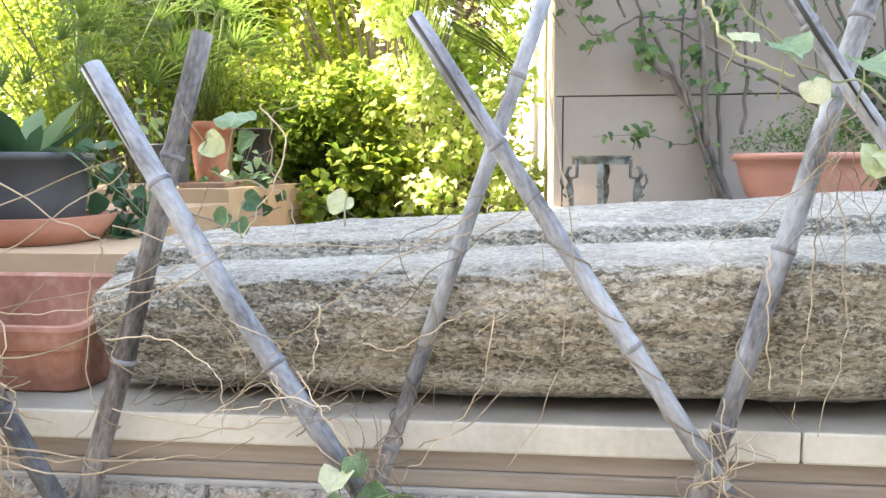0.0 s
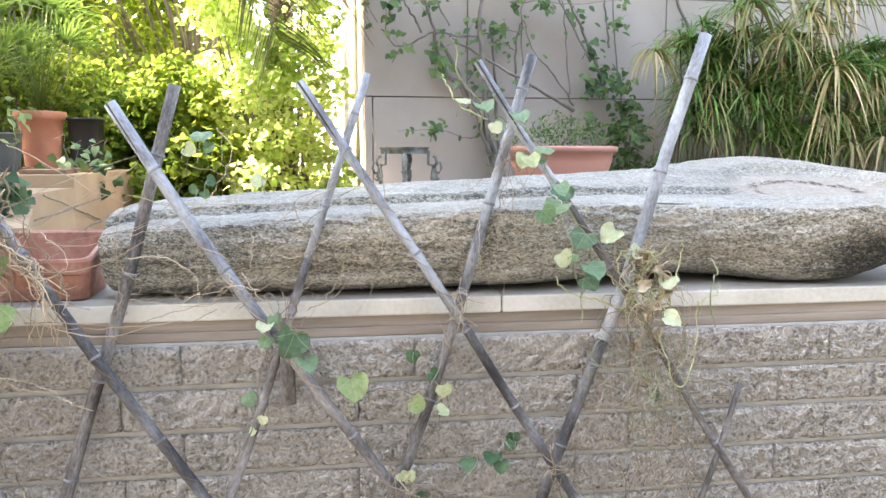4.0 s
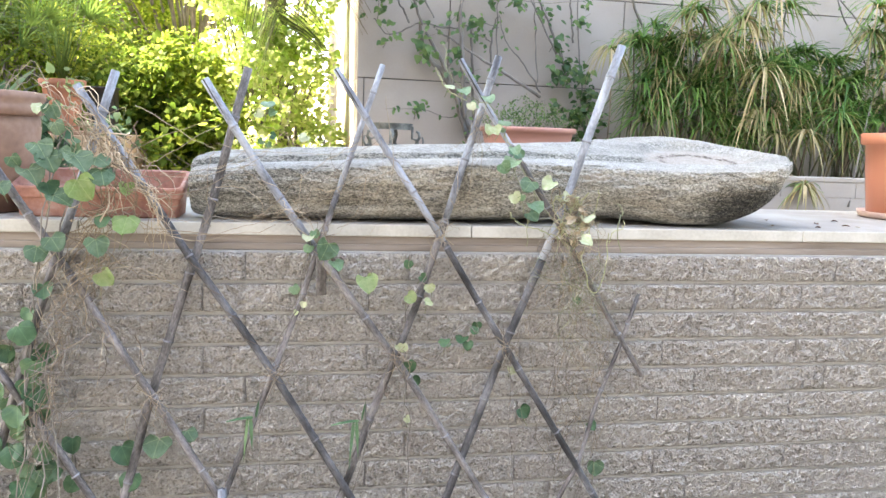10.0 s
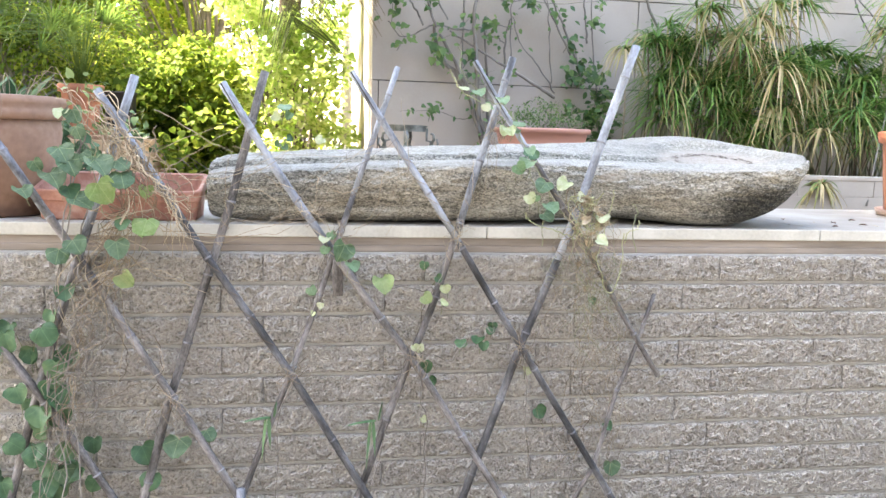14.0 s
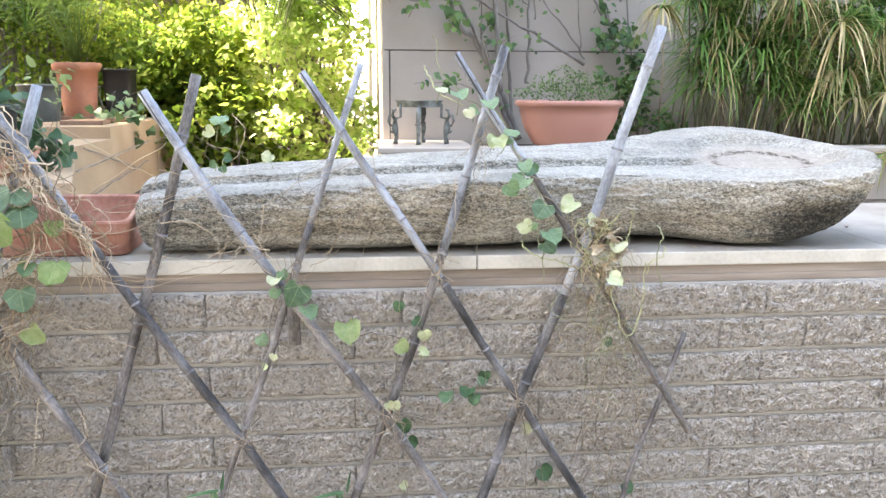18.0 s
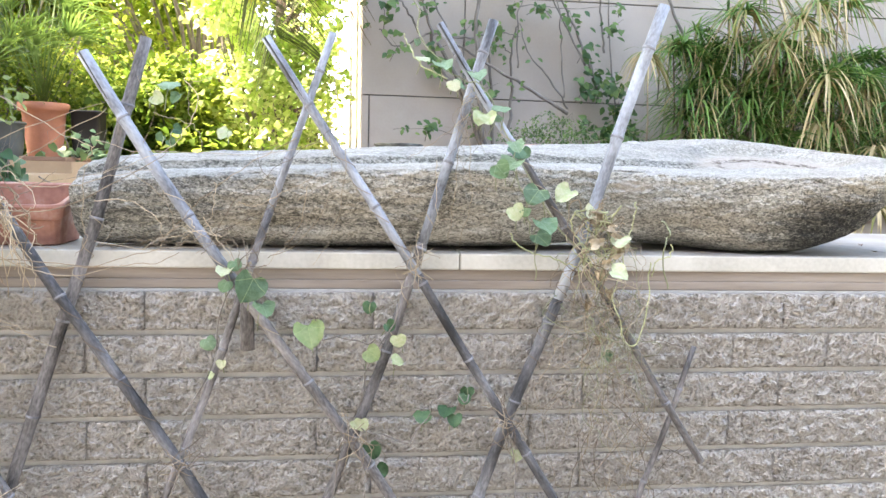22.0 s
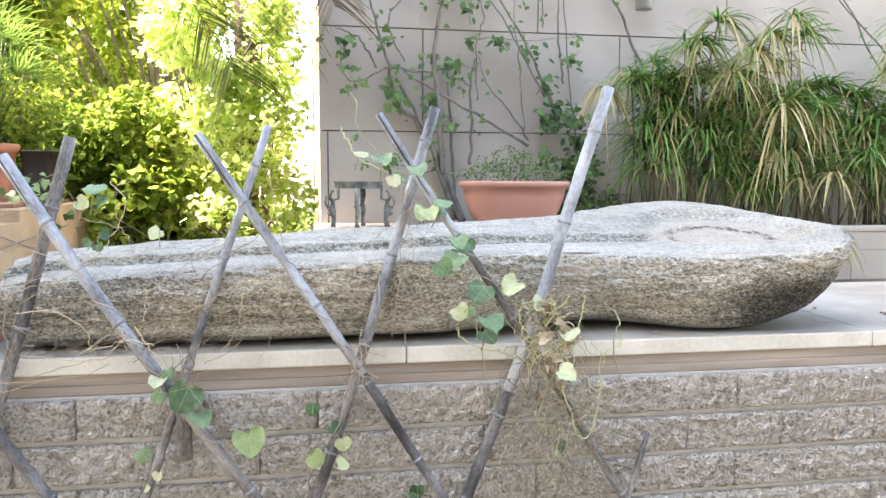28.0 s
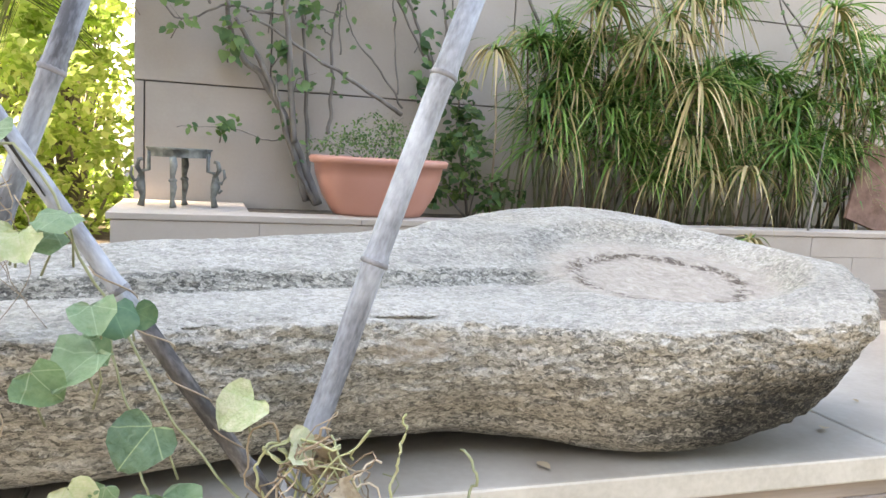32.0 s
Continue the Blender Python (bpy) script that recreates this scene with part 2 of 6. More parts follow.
    ring = calc("MULTIPLY_ADD", grain(26, (1, 1, 1), 4, 0.7, 0.5), 0.32, calc("SUBTRACT", radius(1.30, 0.245, 0.150, 0.112), 0.16))
    band = ramp(ring, [(0.80, (0, 0, 0)), (0.95, (1, 1, 1)), (1.0, (1, 1, 1))])
    outer = ramp(calc("SUBTRACT", ring, 0.5), [(0.50, (1, 1, 1)), (0.60, (0, 0, 0))])
    broken = ramp(grain(70, (1, 1, 1), 4, 0.7, 0.8), [(0.44, (0, 0, 0)), (0.56, (1, 1, 1))])
    dark = calc("MULTIPLY", calc("MULTIPLY", calc("MULTIPLY", band, outer), broken), calc("MULTIPLY", upper, 0.95))
    col = blend(dark, col, (0.085, 0.065, 0.052))
    L(col, b.inputs["Base Color"])
    b.inputs["Roughness"].default_value = 0.93
    b.inputs["Specular IOR Level"].default_value = 0.25
    bp = N("ShaderNodeBump")
    bp.inputs["Strength"].default_value, bp.inputs["Distance"].default_value = 1.0, 0.010
    L(calc("ADD", calc("MULTIPLY", streak, 0.9), calc("MULTIPLY_ADD", speck, 0.20, calc("MULTIPLY", grain(160, (0.6, 0.8, 1.0), 4, 0.7, 0.5), 0.8))), bp.inputs["Height"])
    L(bp.outputs[0], b.inputs["Normal"])
    return m


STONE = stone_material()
BAMBOO = material("grey_weathered_bamboo", [(0.28, (0.048, 0.050, 0.058)), (0.40, (0.124, 0.132, 0.153)), (0.54, (0.212, 0.229, 0.265)), (0.74, (0.336, 0.365, 0.417))], 9, 0.7, 0.4, stretch=(2.6, 2.6, 0.9), fine=90, fine_amount=0.4, per_object=0.12, stain=0.45, stain_scale=3.0)
BAMBOO_DARK = material("dark_weathered_bamboo", [(0.30, (0.025, 0.023, 0.023)), (0.44, (0.077, 0.071, 0.071)), (0.60, (0.161, 0.149, 0.150)), (0.76, (0.265, 0.248, 0.250))], 9, 0.7, 0.4, stretch=(2.6, 2.6, 0.9), fine=90, fine_amount=0.5, per_object=0.12, stain=0.5, stain_scale=4.0)
BAMBOO_BLACK = material("mould_blackened_bamboo", [(0.30, (0.012, 0.012, 0.013)), (0.46, (0.04, 0.04, 0.044)), (0.62, (0.095, 0.094, 0.102)), (0.80, (0.20, 0.20, 0.212))], 9, 0.75, 0.4, stretch=(2.6, 2.6, 0.9), fine=90, fine_amount=0.4, per_object=0.12, stain=0.4, stain_scale=4.0)
NODE = material("pale_bamboo_node", [(0.3, (0.077, 0.077, 0.087)), (0.7, (0.258, 0.263, 0.291))], 30, 0.7, 0.3, fine=90, fine_amount=0.4)
PANEL = material("limestone_cladding", [(0.3, (0.338, 0.294, 0.257)), (0.5, (0.382, 0.336, 0.298)), (0.7, (0.414, 0.365, 0.327))], 2.2, 0.8, 0.12, fine=60, fine_amount=0.2, stain=0.35, stain_scale=1.6)
FACADE = material("grey_render", [(0.3, (0.15, 0.155, 0.16)), (0.7, (0.19, 0.195, 0.20))], 3, 0.9, 0.2)
JOINT = material("dark_panel_joint", [(0.3, (0.09, 0.08, 0.075)), (0.7, (0.14, 0.125, 0.115))], 6, 0.9, 0.2)
PEACH = material("peach_rendered_wall", [(0.3, (0.331, 0.223, 0.146)), (0.7, (0.414, 0.294, 0.202))], 4, 0.85, 0.2, fine=60, fine_amount=0.2)
TERRACOTTA = material("terracotta", [(0.3, (0.33, 0.135, 0.088)), (0.7, (0.45, 0.20, 0.135))], 5, 0.8, 0.2, fine=60, fine_amount=0.25)
PINK_PLASTIC = material("salmon_plastic", [(0.3, (0.43, 0.205, 0.162)), (0.7, (0.48, 0.24, 0.195))], 3, 0.45, 0.05, fine_amount=0.1)
ORANGE_PLASTIC = material("orange_plastic", [(0.3, (0.36, 0.13, 0.075)), (0.7, (0.42, 0.16, 0.095))], 3, 0.4, 0.05, fine_amount=0.1)
SAUCER = material("dusty_pink_plastic", [(0.3, (0.38, 0.25, 0.21)), (0.7, (0.46, 0.32, 0.275))], 5, 0.6, 0.1, fine_amount=0.2)
REDWARE = material("weathered_red_clay", [(0.3, (0.23, 0.10, 0.075)), (0.5, (0.36, 0.17, 0.125)), (0.75, (0.50, 0.36, 0.31))], 7, 0.85, 0.3, fine=60, fine_amount=0.4)
DARK_POT = material("charcoal_plastic", [(0.3, (0.045, 0.05, 0.058)), (0.7, (0.075, 0.08, 0.09))], 5, 0.5, 0.08, fine_amount=0.2)
GREY_POT = material("blue_grey_plastic", [(0.3, (0.055, 0.07, 0.075)), (0.7, (0.085, 0.10, 0.105))], 5, 0.5, 0.08, fine_amount=0.2)
BROWN_CLAY = material("brown_weathered_clay", [(0.3, (0.17, 0.098, 0.07)), (0.55, (0.25, 0.15, 0.11)), (0.8, (0.33, 0.22, 0.17))], 6, 0.85, 0.3, fine=50, fine_amount=0.35)
BLACK_POT = material("black_plastic", [(0.3, (0.012, 0.012, 0.012)), (0.7, (0.025, 0.025, 0.025))], 5, 0.5, 0.08, fine_amount=0.2)
SOIL = material("dry_soil", [(0.3, (0.05, 0.038, 0.028)), (0.7, (0.14, 0.11, 0.085))], 20, 0.95, 0.8, fine=90, fine_amount=0.5, fine_scale_bump=0.01)
PAVING = material("asphalt_paving", [(0.3, (0.07, 0.068, 0.065)), (0.7, (0.13, 0.125, 0.12))], 4, 0.9, 0.4)
IRON = material("verdigris_iron", [(0.3, (0.075, 0.08, 0.075)), (0.7, (0.22, 0.23, 0.215))], 20, 0.65, 0.3, metal=0.2)
BARK = material("grey_brown_bark", [(0.3, (0.108, 0.094, 0.083)), (0.7, (0.238, 0.216, 0.198))], 20, 0.9, 0.5, stretch=(1, 1, 0.3))
FIBRE = material("palm_fibre", [(0.3, (0.015, 0.010, 0.008)), (0.7, (0.055, 0.036, 0.028))], 30, 0.95, 1.0, stretch=(1, 1, 0.3), fine_scale_bump=0.02)
DRY = material("dried_vine", [(0.25, (0.113, 0.083, 0.060)), (0.5, (0.244, 0.191, 0.138)), (0.8, (0.386, 0.324, 0.246))], 9, 0.85, 0.2, per_object=0.6)
DRY_PALE = material("straw_dried_vine", [(0.25, (0.193, 0.144, 0.097)), (0.5, (0.359, 0.284, 0.202)), (0.8, (0.515, 0.432, 0.330))], 9, 0.85, 0.2, per_object=0.6)
STEM = material("green_stem", [(0.3, (0.13, 0.14, 0.075)), (0.7, (0.25, 0.27, 0.165))], 15, 0.6, 0.1, per_island=0.3)
def veined(m, pale, amount):
    """Pale veins that fan out from a leaf's foot, and a pale rim, in the leaf's own plane."""
    t = m.node_tree
    L, N = t.links.new, t.nodes.new
    b = t.nodes["Principled BSDF"]
    old = b.inputs["Base Color"].links[0].from_socket
    xyz = N("ShaderNodeSeparateXYZ")
    L(N("ShaderNodeTexCoord").outputs["Object"], xyz.inputs[0])

    def calc(op, a, c=None):
        n = N("ShaderNodeMath")
        n.operation = op
        for k, v in enumerate((a, c)):
            if isinstance(v, (int, float)):
                n.inputs[k].default_value = v
            elif v is not None:
                L(v, n.inputs[k])
        return n.outputs[0]

    y = calc("ADD", xyz.outputs[1], 0.04)
    angle = calc("ARCTAN2", xyz.outputs[0], y)
    far = calc("SQRT", calc("ADD", calc("MULTIPLY", xyz.outputs[0], xyz.outputs[0]), calc("MULTIPLY", y, y)))
    near = calc("MULTIPLY", calc("ABSOLUTE", calc("SINE", calc("MULTIPLY", angle, 3.4))), far)
    vein = N("ShaderNodeMapRange")
    vein.inputs["From Min"].default_value, vein.inputs["From Max"].default_value = 0.015, 0.065
    vein.inputs["To Min"].default_value, vein.inputs["To Max"].default_value = amount, 0.0
    L(near, vein.inputs["Value"])
    x = N("ShaderNodeMix")
    x.data_type = "RGBA"
    L(vein.outputs[0], x.inputs[0])
    L(old, x.inputs[6])
    x.inputs[7].default_value = (*pale, 1)
    L(x.outputs[2], b.inputs["Base Color"])
    return m


PALE_STEM = material("pale_green_stem", [(0.3, (0.24, 0.27, 0.13)), (0.7, (0.44, 0.44, 0.26))], 15, 0.6, 0.1)
LEAF_VINE = veined(material("vine_leaf", [(0.2, (0.054, 0.108, 0.053)), (0.5, (0.087, 0.151, 0.086)), (0.85, (0.136, 0.198, 0.123))], 4, 0.5, 0.3, per_object=0.40, translucent=0.3, fine=14, fine_amount=0.4, fine_scale_bump=0.05), (0.40, 0.50, 0.25), 0.5)
# darker vine leaf, with the shade on the low leaves put into its colour
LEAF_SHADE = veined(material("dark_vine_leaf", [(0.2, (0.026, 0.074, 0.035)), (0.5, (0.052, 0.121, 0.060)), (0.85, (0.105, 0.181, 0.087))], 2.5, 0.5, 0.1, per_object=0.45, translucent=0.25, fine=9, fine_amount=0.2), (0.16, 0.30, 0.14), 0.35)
LEAF_PALE = veined(material("pale_vine_leaf", [(0.25, (0.370, 0.436, 0.243)), (0.75, (0.563, 0.559, 0.408))], 4, 0.5, 0.3, per_object=0.3, translucent=0.3, fine=14, fine_amount=0.45, fine_scale_bump=0.05), (0.30, 0.42, 0.16), 0.45)
LEAF_BLUE = veined(material("blue_green_vine_leaf", [(0.2, (0.104, 0.193, 0.096)), (0.5, (0.151, 0.244, 0.132)), (0.85, (0.208, 0.294, 0.175))], 4, 0.5, 0.3, per_object=0.4, translucent=0.3, fine=14, fine_amount=0.35, fine_scale_bump=0.04), (0.46, 0.57, 0.40), 0.4)
LEAF_LIME = veined(material("yellow_green_vine_leaf", [(0.25, (0.164, 0.260, 0.082)), (0.75, (0.289, 0.358, 0.175))], 4, 0.5, 0.3, per_object=0.3, translucent=0.4, fine=14, fine_amount=0.45, fine_scale_bump=0.05), (0.50, 0.60, 0.26), 0.45)
LEAF_BROWN = material("withered_leaf", [(0.25, (0.24, 0.18, 0.115)), (0.75, (0.48, 0.40, 0.29))], 4, 0.8, 0.15, per_object=0.4, translucent=0.2, fine=9, fine_amount=0.3)
LEAF_TREE = material("bright_foliage", [(0.2, (0.115, 0.193, 0.023)), (0.5, (0.249, 0.333, 0.047)), (0.8, (0.417, 0.456, 0.095))], 1.2, 0.6, 0.0, per_island=0.7, translucent=0.68, specular=0.2)
# leaf colour raised far up to paint the climber's strong sunlight in
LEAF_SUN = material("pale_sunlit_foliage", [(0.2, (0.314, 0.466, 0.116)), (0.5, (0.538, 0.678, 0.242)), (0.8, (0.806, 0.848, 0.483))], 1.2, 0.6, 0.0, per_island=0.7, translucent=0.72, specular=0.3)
LEAF_DEEP = material("deep_foliage", [(0.2, (0.078, 0.140, 0.022)), (0.5, (0.167, 0.253, 0.039)), (0.8, (0.312, 0.373, 0.071))], 1.2, 0.6, 0.0, per_island=0.7, translucent=0.64, specular=0.2)
LEAF_CREEPER = material("creeper_foliage", [(0.2, (0.045, 0.105, 0.036)), (0.5, (0.083, 0.165, 0.052)), (0.8, (0.165, 0.255, 0.080))], 1.5, 0.5, 0.0, per_island=0.7, translucent=0.4)
LEAF_REED = material("umbrella_sedge_blade", [(0.15, (0.056, 0.143, 0.033)), (0.45, (0.123, 0.259, 0.055)), (0.75, (0.213, 0.363, 0.094)), (0.93, (0.403, 0.396, 0.187))], 1.2, 0.55, 0.0, per_island=0.75, translucent=0.35)
LEAF_STRAW = material("straw_sedge_blade", [(0.2, (0.223, 0.229, 0.072)), (0.45, (0.428, 0.334, 0.173)), (0.85, (0.577, 0.458, 0.259))], 1.2, 0.6, 0.0, per_island=0.7, translucent=0.25)
LEAF_PALM = material("palm_blade", [(0.2, (0.045, 0.105, 0.022)), (0.7, (0.128, 0.210, 0.053))], 2, 0.5, 0.0, per_island=0.5, translucent=0.45)
LEAF_FROND = material("olive_palm_frond", [(0.2, (0.035, 0.06, 0.02)), (0.7, (0.10, 0.15, 0.05))], 2, 0.5, 0.0, per_island=0.5, translucent=0.15)
LEAF_DRYFROND = material("dry_palm_frond", [(0.2, (0.12, 0.09, 0.05)), (0.7, (0.27, 0.21, 0.13))], 2, 0.6, 0.0, per_island=0.5, translucent=0.1)
LAMP_GREY = material("grey_lamp_metal", [(0.3, (0.28, 0.28, 0.29)), (0.7, (0.36, 0.36, 0.37))], 5, 0.4, 0.05, metal=0.6)
RUST = material("rusty_brown_board", [(0.3, (0.10, 0.055, 0.04)), (0.7, (0.22, 0.13, 0.10))], 12, 0.85, 0.4)


# ---- builders ----
class Build:
    """Gathers vertices and faces for one mesh."""

    def __init__(self):
        self.v, self.f = [], []

    def add(self, verts, faces):
        k = len(self.v)
        self.v += [tuple(p) for p in verts]
        self.f += [tuple(i + k for i in q) for q in faces]
        return self

    def mesh(self, name, mat, smooth=True):
        me = bpy.data.meshes.new(name)
        me.from_pydata(self.v, [], self.f)
        me.materials.append(mat)
        if smooth:
            me.shade_smooth()
        me.update()
        return me

    def tube(self, pts, radii, sides=8, caps=True):
        pts = [Vector(p) for p in pts]
        n = len(pts)
        if isinstance(radii, (int, float)):
            radii = [radii] * n
        up = Vector((0.31, 0.17, 0.93))
        verts, faces = [], []
        for i, p in enumerate(pts):
            d = (pts[min(i + 1, n - 1)] - pts[max(i - 1, 0)]).normalized()
            a = d.cross(up)
            a = a.normalized() if a.length > 1e-4 else d.orthogonal().normalized()
            b = d.cross(a)
            for k in range(sides):
                w = 2 * math.pi * k / sides
                verts.append(p + (a * math.cos(w) + b * math.sin(w)) * radii[i])
        for i in range(n - 1):
            for k in range(sides):
                k2 = (k + 1) % sides
                faces.append((i * sides + k, i * sides + k2, (i + 1) * sides + k2, (i + 1) * sides + k))
        if caps:
            faces.append(tuple(range(sides))[::-1])
            faces.append(tuple((n - 1) * sides + k for k in range(sides)))
        return self.add(verts, faces)

    def lathe(self, profile, sides=40, centre=(0, 0), squash=(1, 1), power=2.0):
        """profile: (radius, z) from bottom to top and back inside. power above 2 squares the plan."""
        verts, faces = [], []
        for r, z in profile:
            for k in range(sides):
                w = 2 * math.pi * k / sides
                c, s_ = math.cos(w), math.sin(w)
                g = (abs(c) ** power + abs(s_) ** power) ** (-1 / power)
                verts.append((centre[0] + r * c * g * squash[0], centre[1] + r * s_ * g * squash[1], z))
        for i in range(len(profile) - 1):
            for k in range(sides):
                k2 = (k + 1) % sides
                faces.append((i * sides + k, i * sides + k2, (i + 1) * sides + k2, (i + 1) * sides + k))
        faces.append(tuple(range(sides))[::-1])
        faces.append(tuple((len(profile) - 1) * sides + k for k in range(sides)))
        return self.add(verts, faces)

    def box(self, x0, x1, y0, y1, z0, z1, bevel=0.004):
        """A box with chamfered edges."""
        bm = bmesh.new()
        bmesh.ops.create_cube(bm, size=1, matrix=Matrix.Translation(((x0 + x1) / 2, (y0 + y1) / 2, (z0 + z1) / 2)) @ Matrix.Diagonal((x1 - x0, y1 - y0, z1 - z0, 1)))
        if bevel:
            bmesh.ops.bevel(bm, geom=bm.edges[:], offset=bevel, segments=2, affect="EDGES", profile=0.5)
        bm.verts.index_update()
        self.add([v.co[:] for v in bm.verts], [[v.index for v in f.verts] for f in bm.faces])
        bm.free()
        return self


def thing(name, built, mat, label, category, group="", kind="", smooth=True):
    return tagged(new(name, built.mesh(name, mat, smooth) if built else None), label, category, group, kind)


def part(name, built, mat, parent, label="", smooth=True, me=None):
    ob = new(name, me or built.mesh(name, mat, smooth))
    ob.parent = parent
    return tagged(ob, label)


# ---- ground and wall ----
g = Build()
g.add([(-400, -400, 0), (400, -400, 0), (400, 400, 0), (-400, 400, 0)], [(0, 1, 2, 3)])
thing("ground", g, PAVING, "plain dark grey paved ground in front of the wall", "ground", kind="structure")

# unseen facade, added to keep low front skylight off the garden wall
thing("wall_south", Build().box(-16, 16, -6.3, -6.0, 0, 9.0, 0), FACADE, "plain unseen facade added across the lane to cut front skylight", "wall", kind="structure", smooth=False)

TOP, COPE, BLOCKS_TOP = 1.380, 1.340, 1.297
X0, X1 = -3.4, 5.2
wall = thing("wall_front", Build().box(X0, X1, 0.010, 0.33, 0, BLOCKS_TOP - 0.004, 0.0), MORTAR, "garden wall of split-face concrete blocks with flush mortar", "wall", kind="structure", smooth=False)
thing("trim", Build().box(X0, X1, 0.014, 0.33, BLOCKS_TOP - 0.004, BLOCKS_TOP + 0.018, 0.003).box(X0, X1, 0.018, 0.33, BLOCKS_TOP + 0.018, COPE, 0.002), BED, "brown bedding strip under the stone coping", "trim", kind="structure", smooth=False)
cope = thing("coping", None, None, "pale limestone coping slabs on the garden wall", "coping", kind="structure")
joints = [X0, -2.0, -0.8, 0.4, 1.6, 2.8, 4.0, X1]
for a, b in zip(joints, joints[1:]):
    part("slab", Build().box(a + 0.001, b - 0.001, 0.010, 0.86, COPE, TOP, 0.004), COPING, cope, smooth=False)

# ---- raised garden behind the wall ----
thing("garden_soil", Build().box(-12, 9, 0.331, 16, 0, 1.12, 0), SOIL, "bare garden soil behind the wall", "soil", kind="structure", smooth=False)

# ---- clad house wall ----
HX, HY = 0.240, 3.5
house = thing("wall_house", None, None, "house wall clad in large smooth beige limestone panels", "wall", kind="structure")
hb = Build()
hb.add([(HX + 0.01, HY + 0.02, 0), (9, HY + 0.02, 0), (9, HY + 0.02, 7), (HX + 0.01, HY + 0.02, 7), (HX - 0.045, HY + 6.2, 0), (9, HY + 6.2, 0), (9, HY + 6.2, 7), (HX - 0.045, HY + 6.2, 7)],
       [(0, 1, 2, 3), (5, 4, 7, 6), (4, 0, 3, 7), (1, 5, 6, 2), (3, 2, 6, 7)])
part("core", hb, JOINT, house, "dark joints between the panels", smooth=False)
rows_z = [0.71, 1.395, 2.08, 2.765, 3.45, 4.135, 4.82, 5.505, 6.19, 7.0]
for n, (za, zb) in enumerate(zip(rows_z, rows_z[1:])):
    xs = [HX, HX + 0.05] if n == 1 else [HX]
    x = HX + (1.49, 2.69, 0.69)[n % 3]
    while x < 8.9:
        xs.append(x)
        x += 1.40
    xs.append(9.0)
    for a, b in zip(xs, xs[1:]):
        part("panel", Build().box(a + 0.004, b - 0.004, HY, HY + 0.03, za + 0.004, zb - 0.004, 0.002), PANEL, house, smooth=False)
    sb = Build()
    sb.add([(HX, HY + 0.001, za + 0.003), (HX - 0.055, HY + 6.2, za + 0.003), (HX - 0.055, HY + 6.2, zb - 0.003), (HX, HY + 0.001, zb - 0.003),
            (HX + 0.02, HY + 0.001, za + 0.003), (HX - 0.035, HY + 6.2, za + 0.003), (HX - 0.035, HY + 6.2, zb - 0.003), (HX + 0.02, HY + 0.001, zb - 0.003)],
           [(0, 1, 2, 3)[::-1], (4, 5, 6, 7), (0, 4, 7, 3), (1, 2, 6, 5), (3, 7, 6, 2), (0, 1, 5, 4)])
    part("panel", sb, PANEL, house, smooth=False)

# ---- ledge and planting bed against the house ----
LY, LZ = 2.70, 1.462
ledge = thing("planter_ledge", None, None, "low beige stone planter along the house wall", "planter", kind="structure")
part("body", Build().box(HX - 0.03, 8, LY + 0.02, LY + 0.16, 0, LZ - 0.030, 0).box(HX - 0.03, HX + 0.55, LY + 0.16, HY - 0.004, 0, LZ - 0.030, 0), PANEL, ledge, smooth=False)
for a, b in zip([HX - 0.05, 1.3, 2.4, 3.5, 4.6, 5.7], [1.3, 2.4, 3.5, 4.6, 5.7, 8]):
    part("cap", Build().box(a + 0.001, b - 0.001, LY, LY + 0.20, LZ - 0.030, LZ, 0.004), PANEL, ledge, smooth=False)
part("cap", Build().box(HX - 0.05, HX + 0.56, LY + 0.202, HY - 0.003, LZ - 0.030, LZ, 0.004), PANEL, ledge, smooth=False)
for z1, z0, off in ((LZ - 0.032, LZ - 0.147, 0.0), (LZ - 0.150, LZ - 0.34, 0.31)):       # two courses of cladding below the cap
    x = HX - 0.028 + off - 0.62
    while x < 7.9:
        a, b = max(x, HX - 0.028), min(x + 0.62, 8)
        part("panel", Build().box(a + 0.002, b - 0.002, LY + 0.006, LY + 0.019, z0, z1, 0.001), PANEL, ledge, smooth=False)
        x += 0.62
part("soil", Build().box(HX + 0.562, 8, LY + 0.16, HY - 0.003, 0, LZ - 0.03, 0), SOIL, ledge, smooth=False)


# ---- carved stone log with a bowl ----
KX = [-0.492, -0.468, -0.30, 0.10, 0.50, 0.75, 0.90, 1.02, 1.15, 1.30, 1.42, 1.51, 1.585, 1.635]
K_BACK_Y = [0.16, 0.19, 0.21, 0.27, 0.30, 0.33, 0.37, 0.46, 0.55, 0.58, 0.56, 0.45, 0.32, 0.22]
K_BACK_Z = [1.562, 1.584, 1.602, 1.626, 1.646, 1.658, 1.668, 1.681, 1.693, 1.700, 1.690, 1.668, 1.648, 1.630]
K_FRONT_Y = [0.06, 0.03, 0.025, 0.005, 0.005, 0.05, 0.065, 0.04, -0.005, -0.018, -0.020, 0.006, 0.080, 0.19]
K_FRONT_Z = [1.522, 1.535, 1.546, 1.572, 1.587, 1.588, 1.585, 1.582, 1.579, 1.583, 1.593, 1.606, 1.616, 1.622]
K_FOOT_Y = [0.10, 0.09, 0.09, 0.10, 0.10, 0.13, 0.14, 0.12, 0.06, 0.05, 0.08, 0.12, 0.18, 0.23]
K_BOTTOM = [1.400, 1.384, 1.381, 1.381, 1.386, 1.398, 1.398, 1.390, 1.381, 1.387, 1.418, 1.470, 1.540, 1.60]


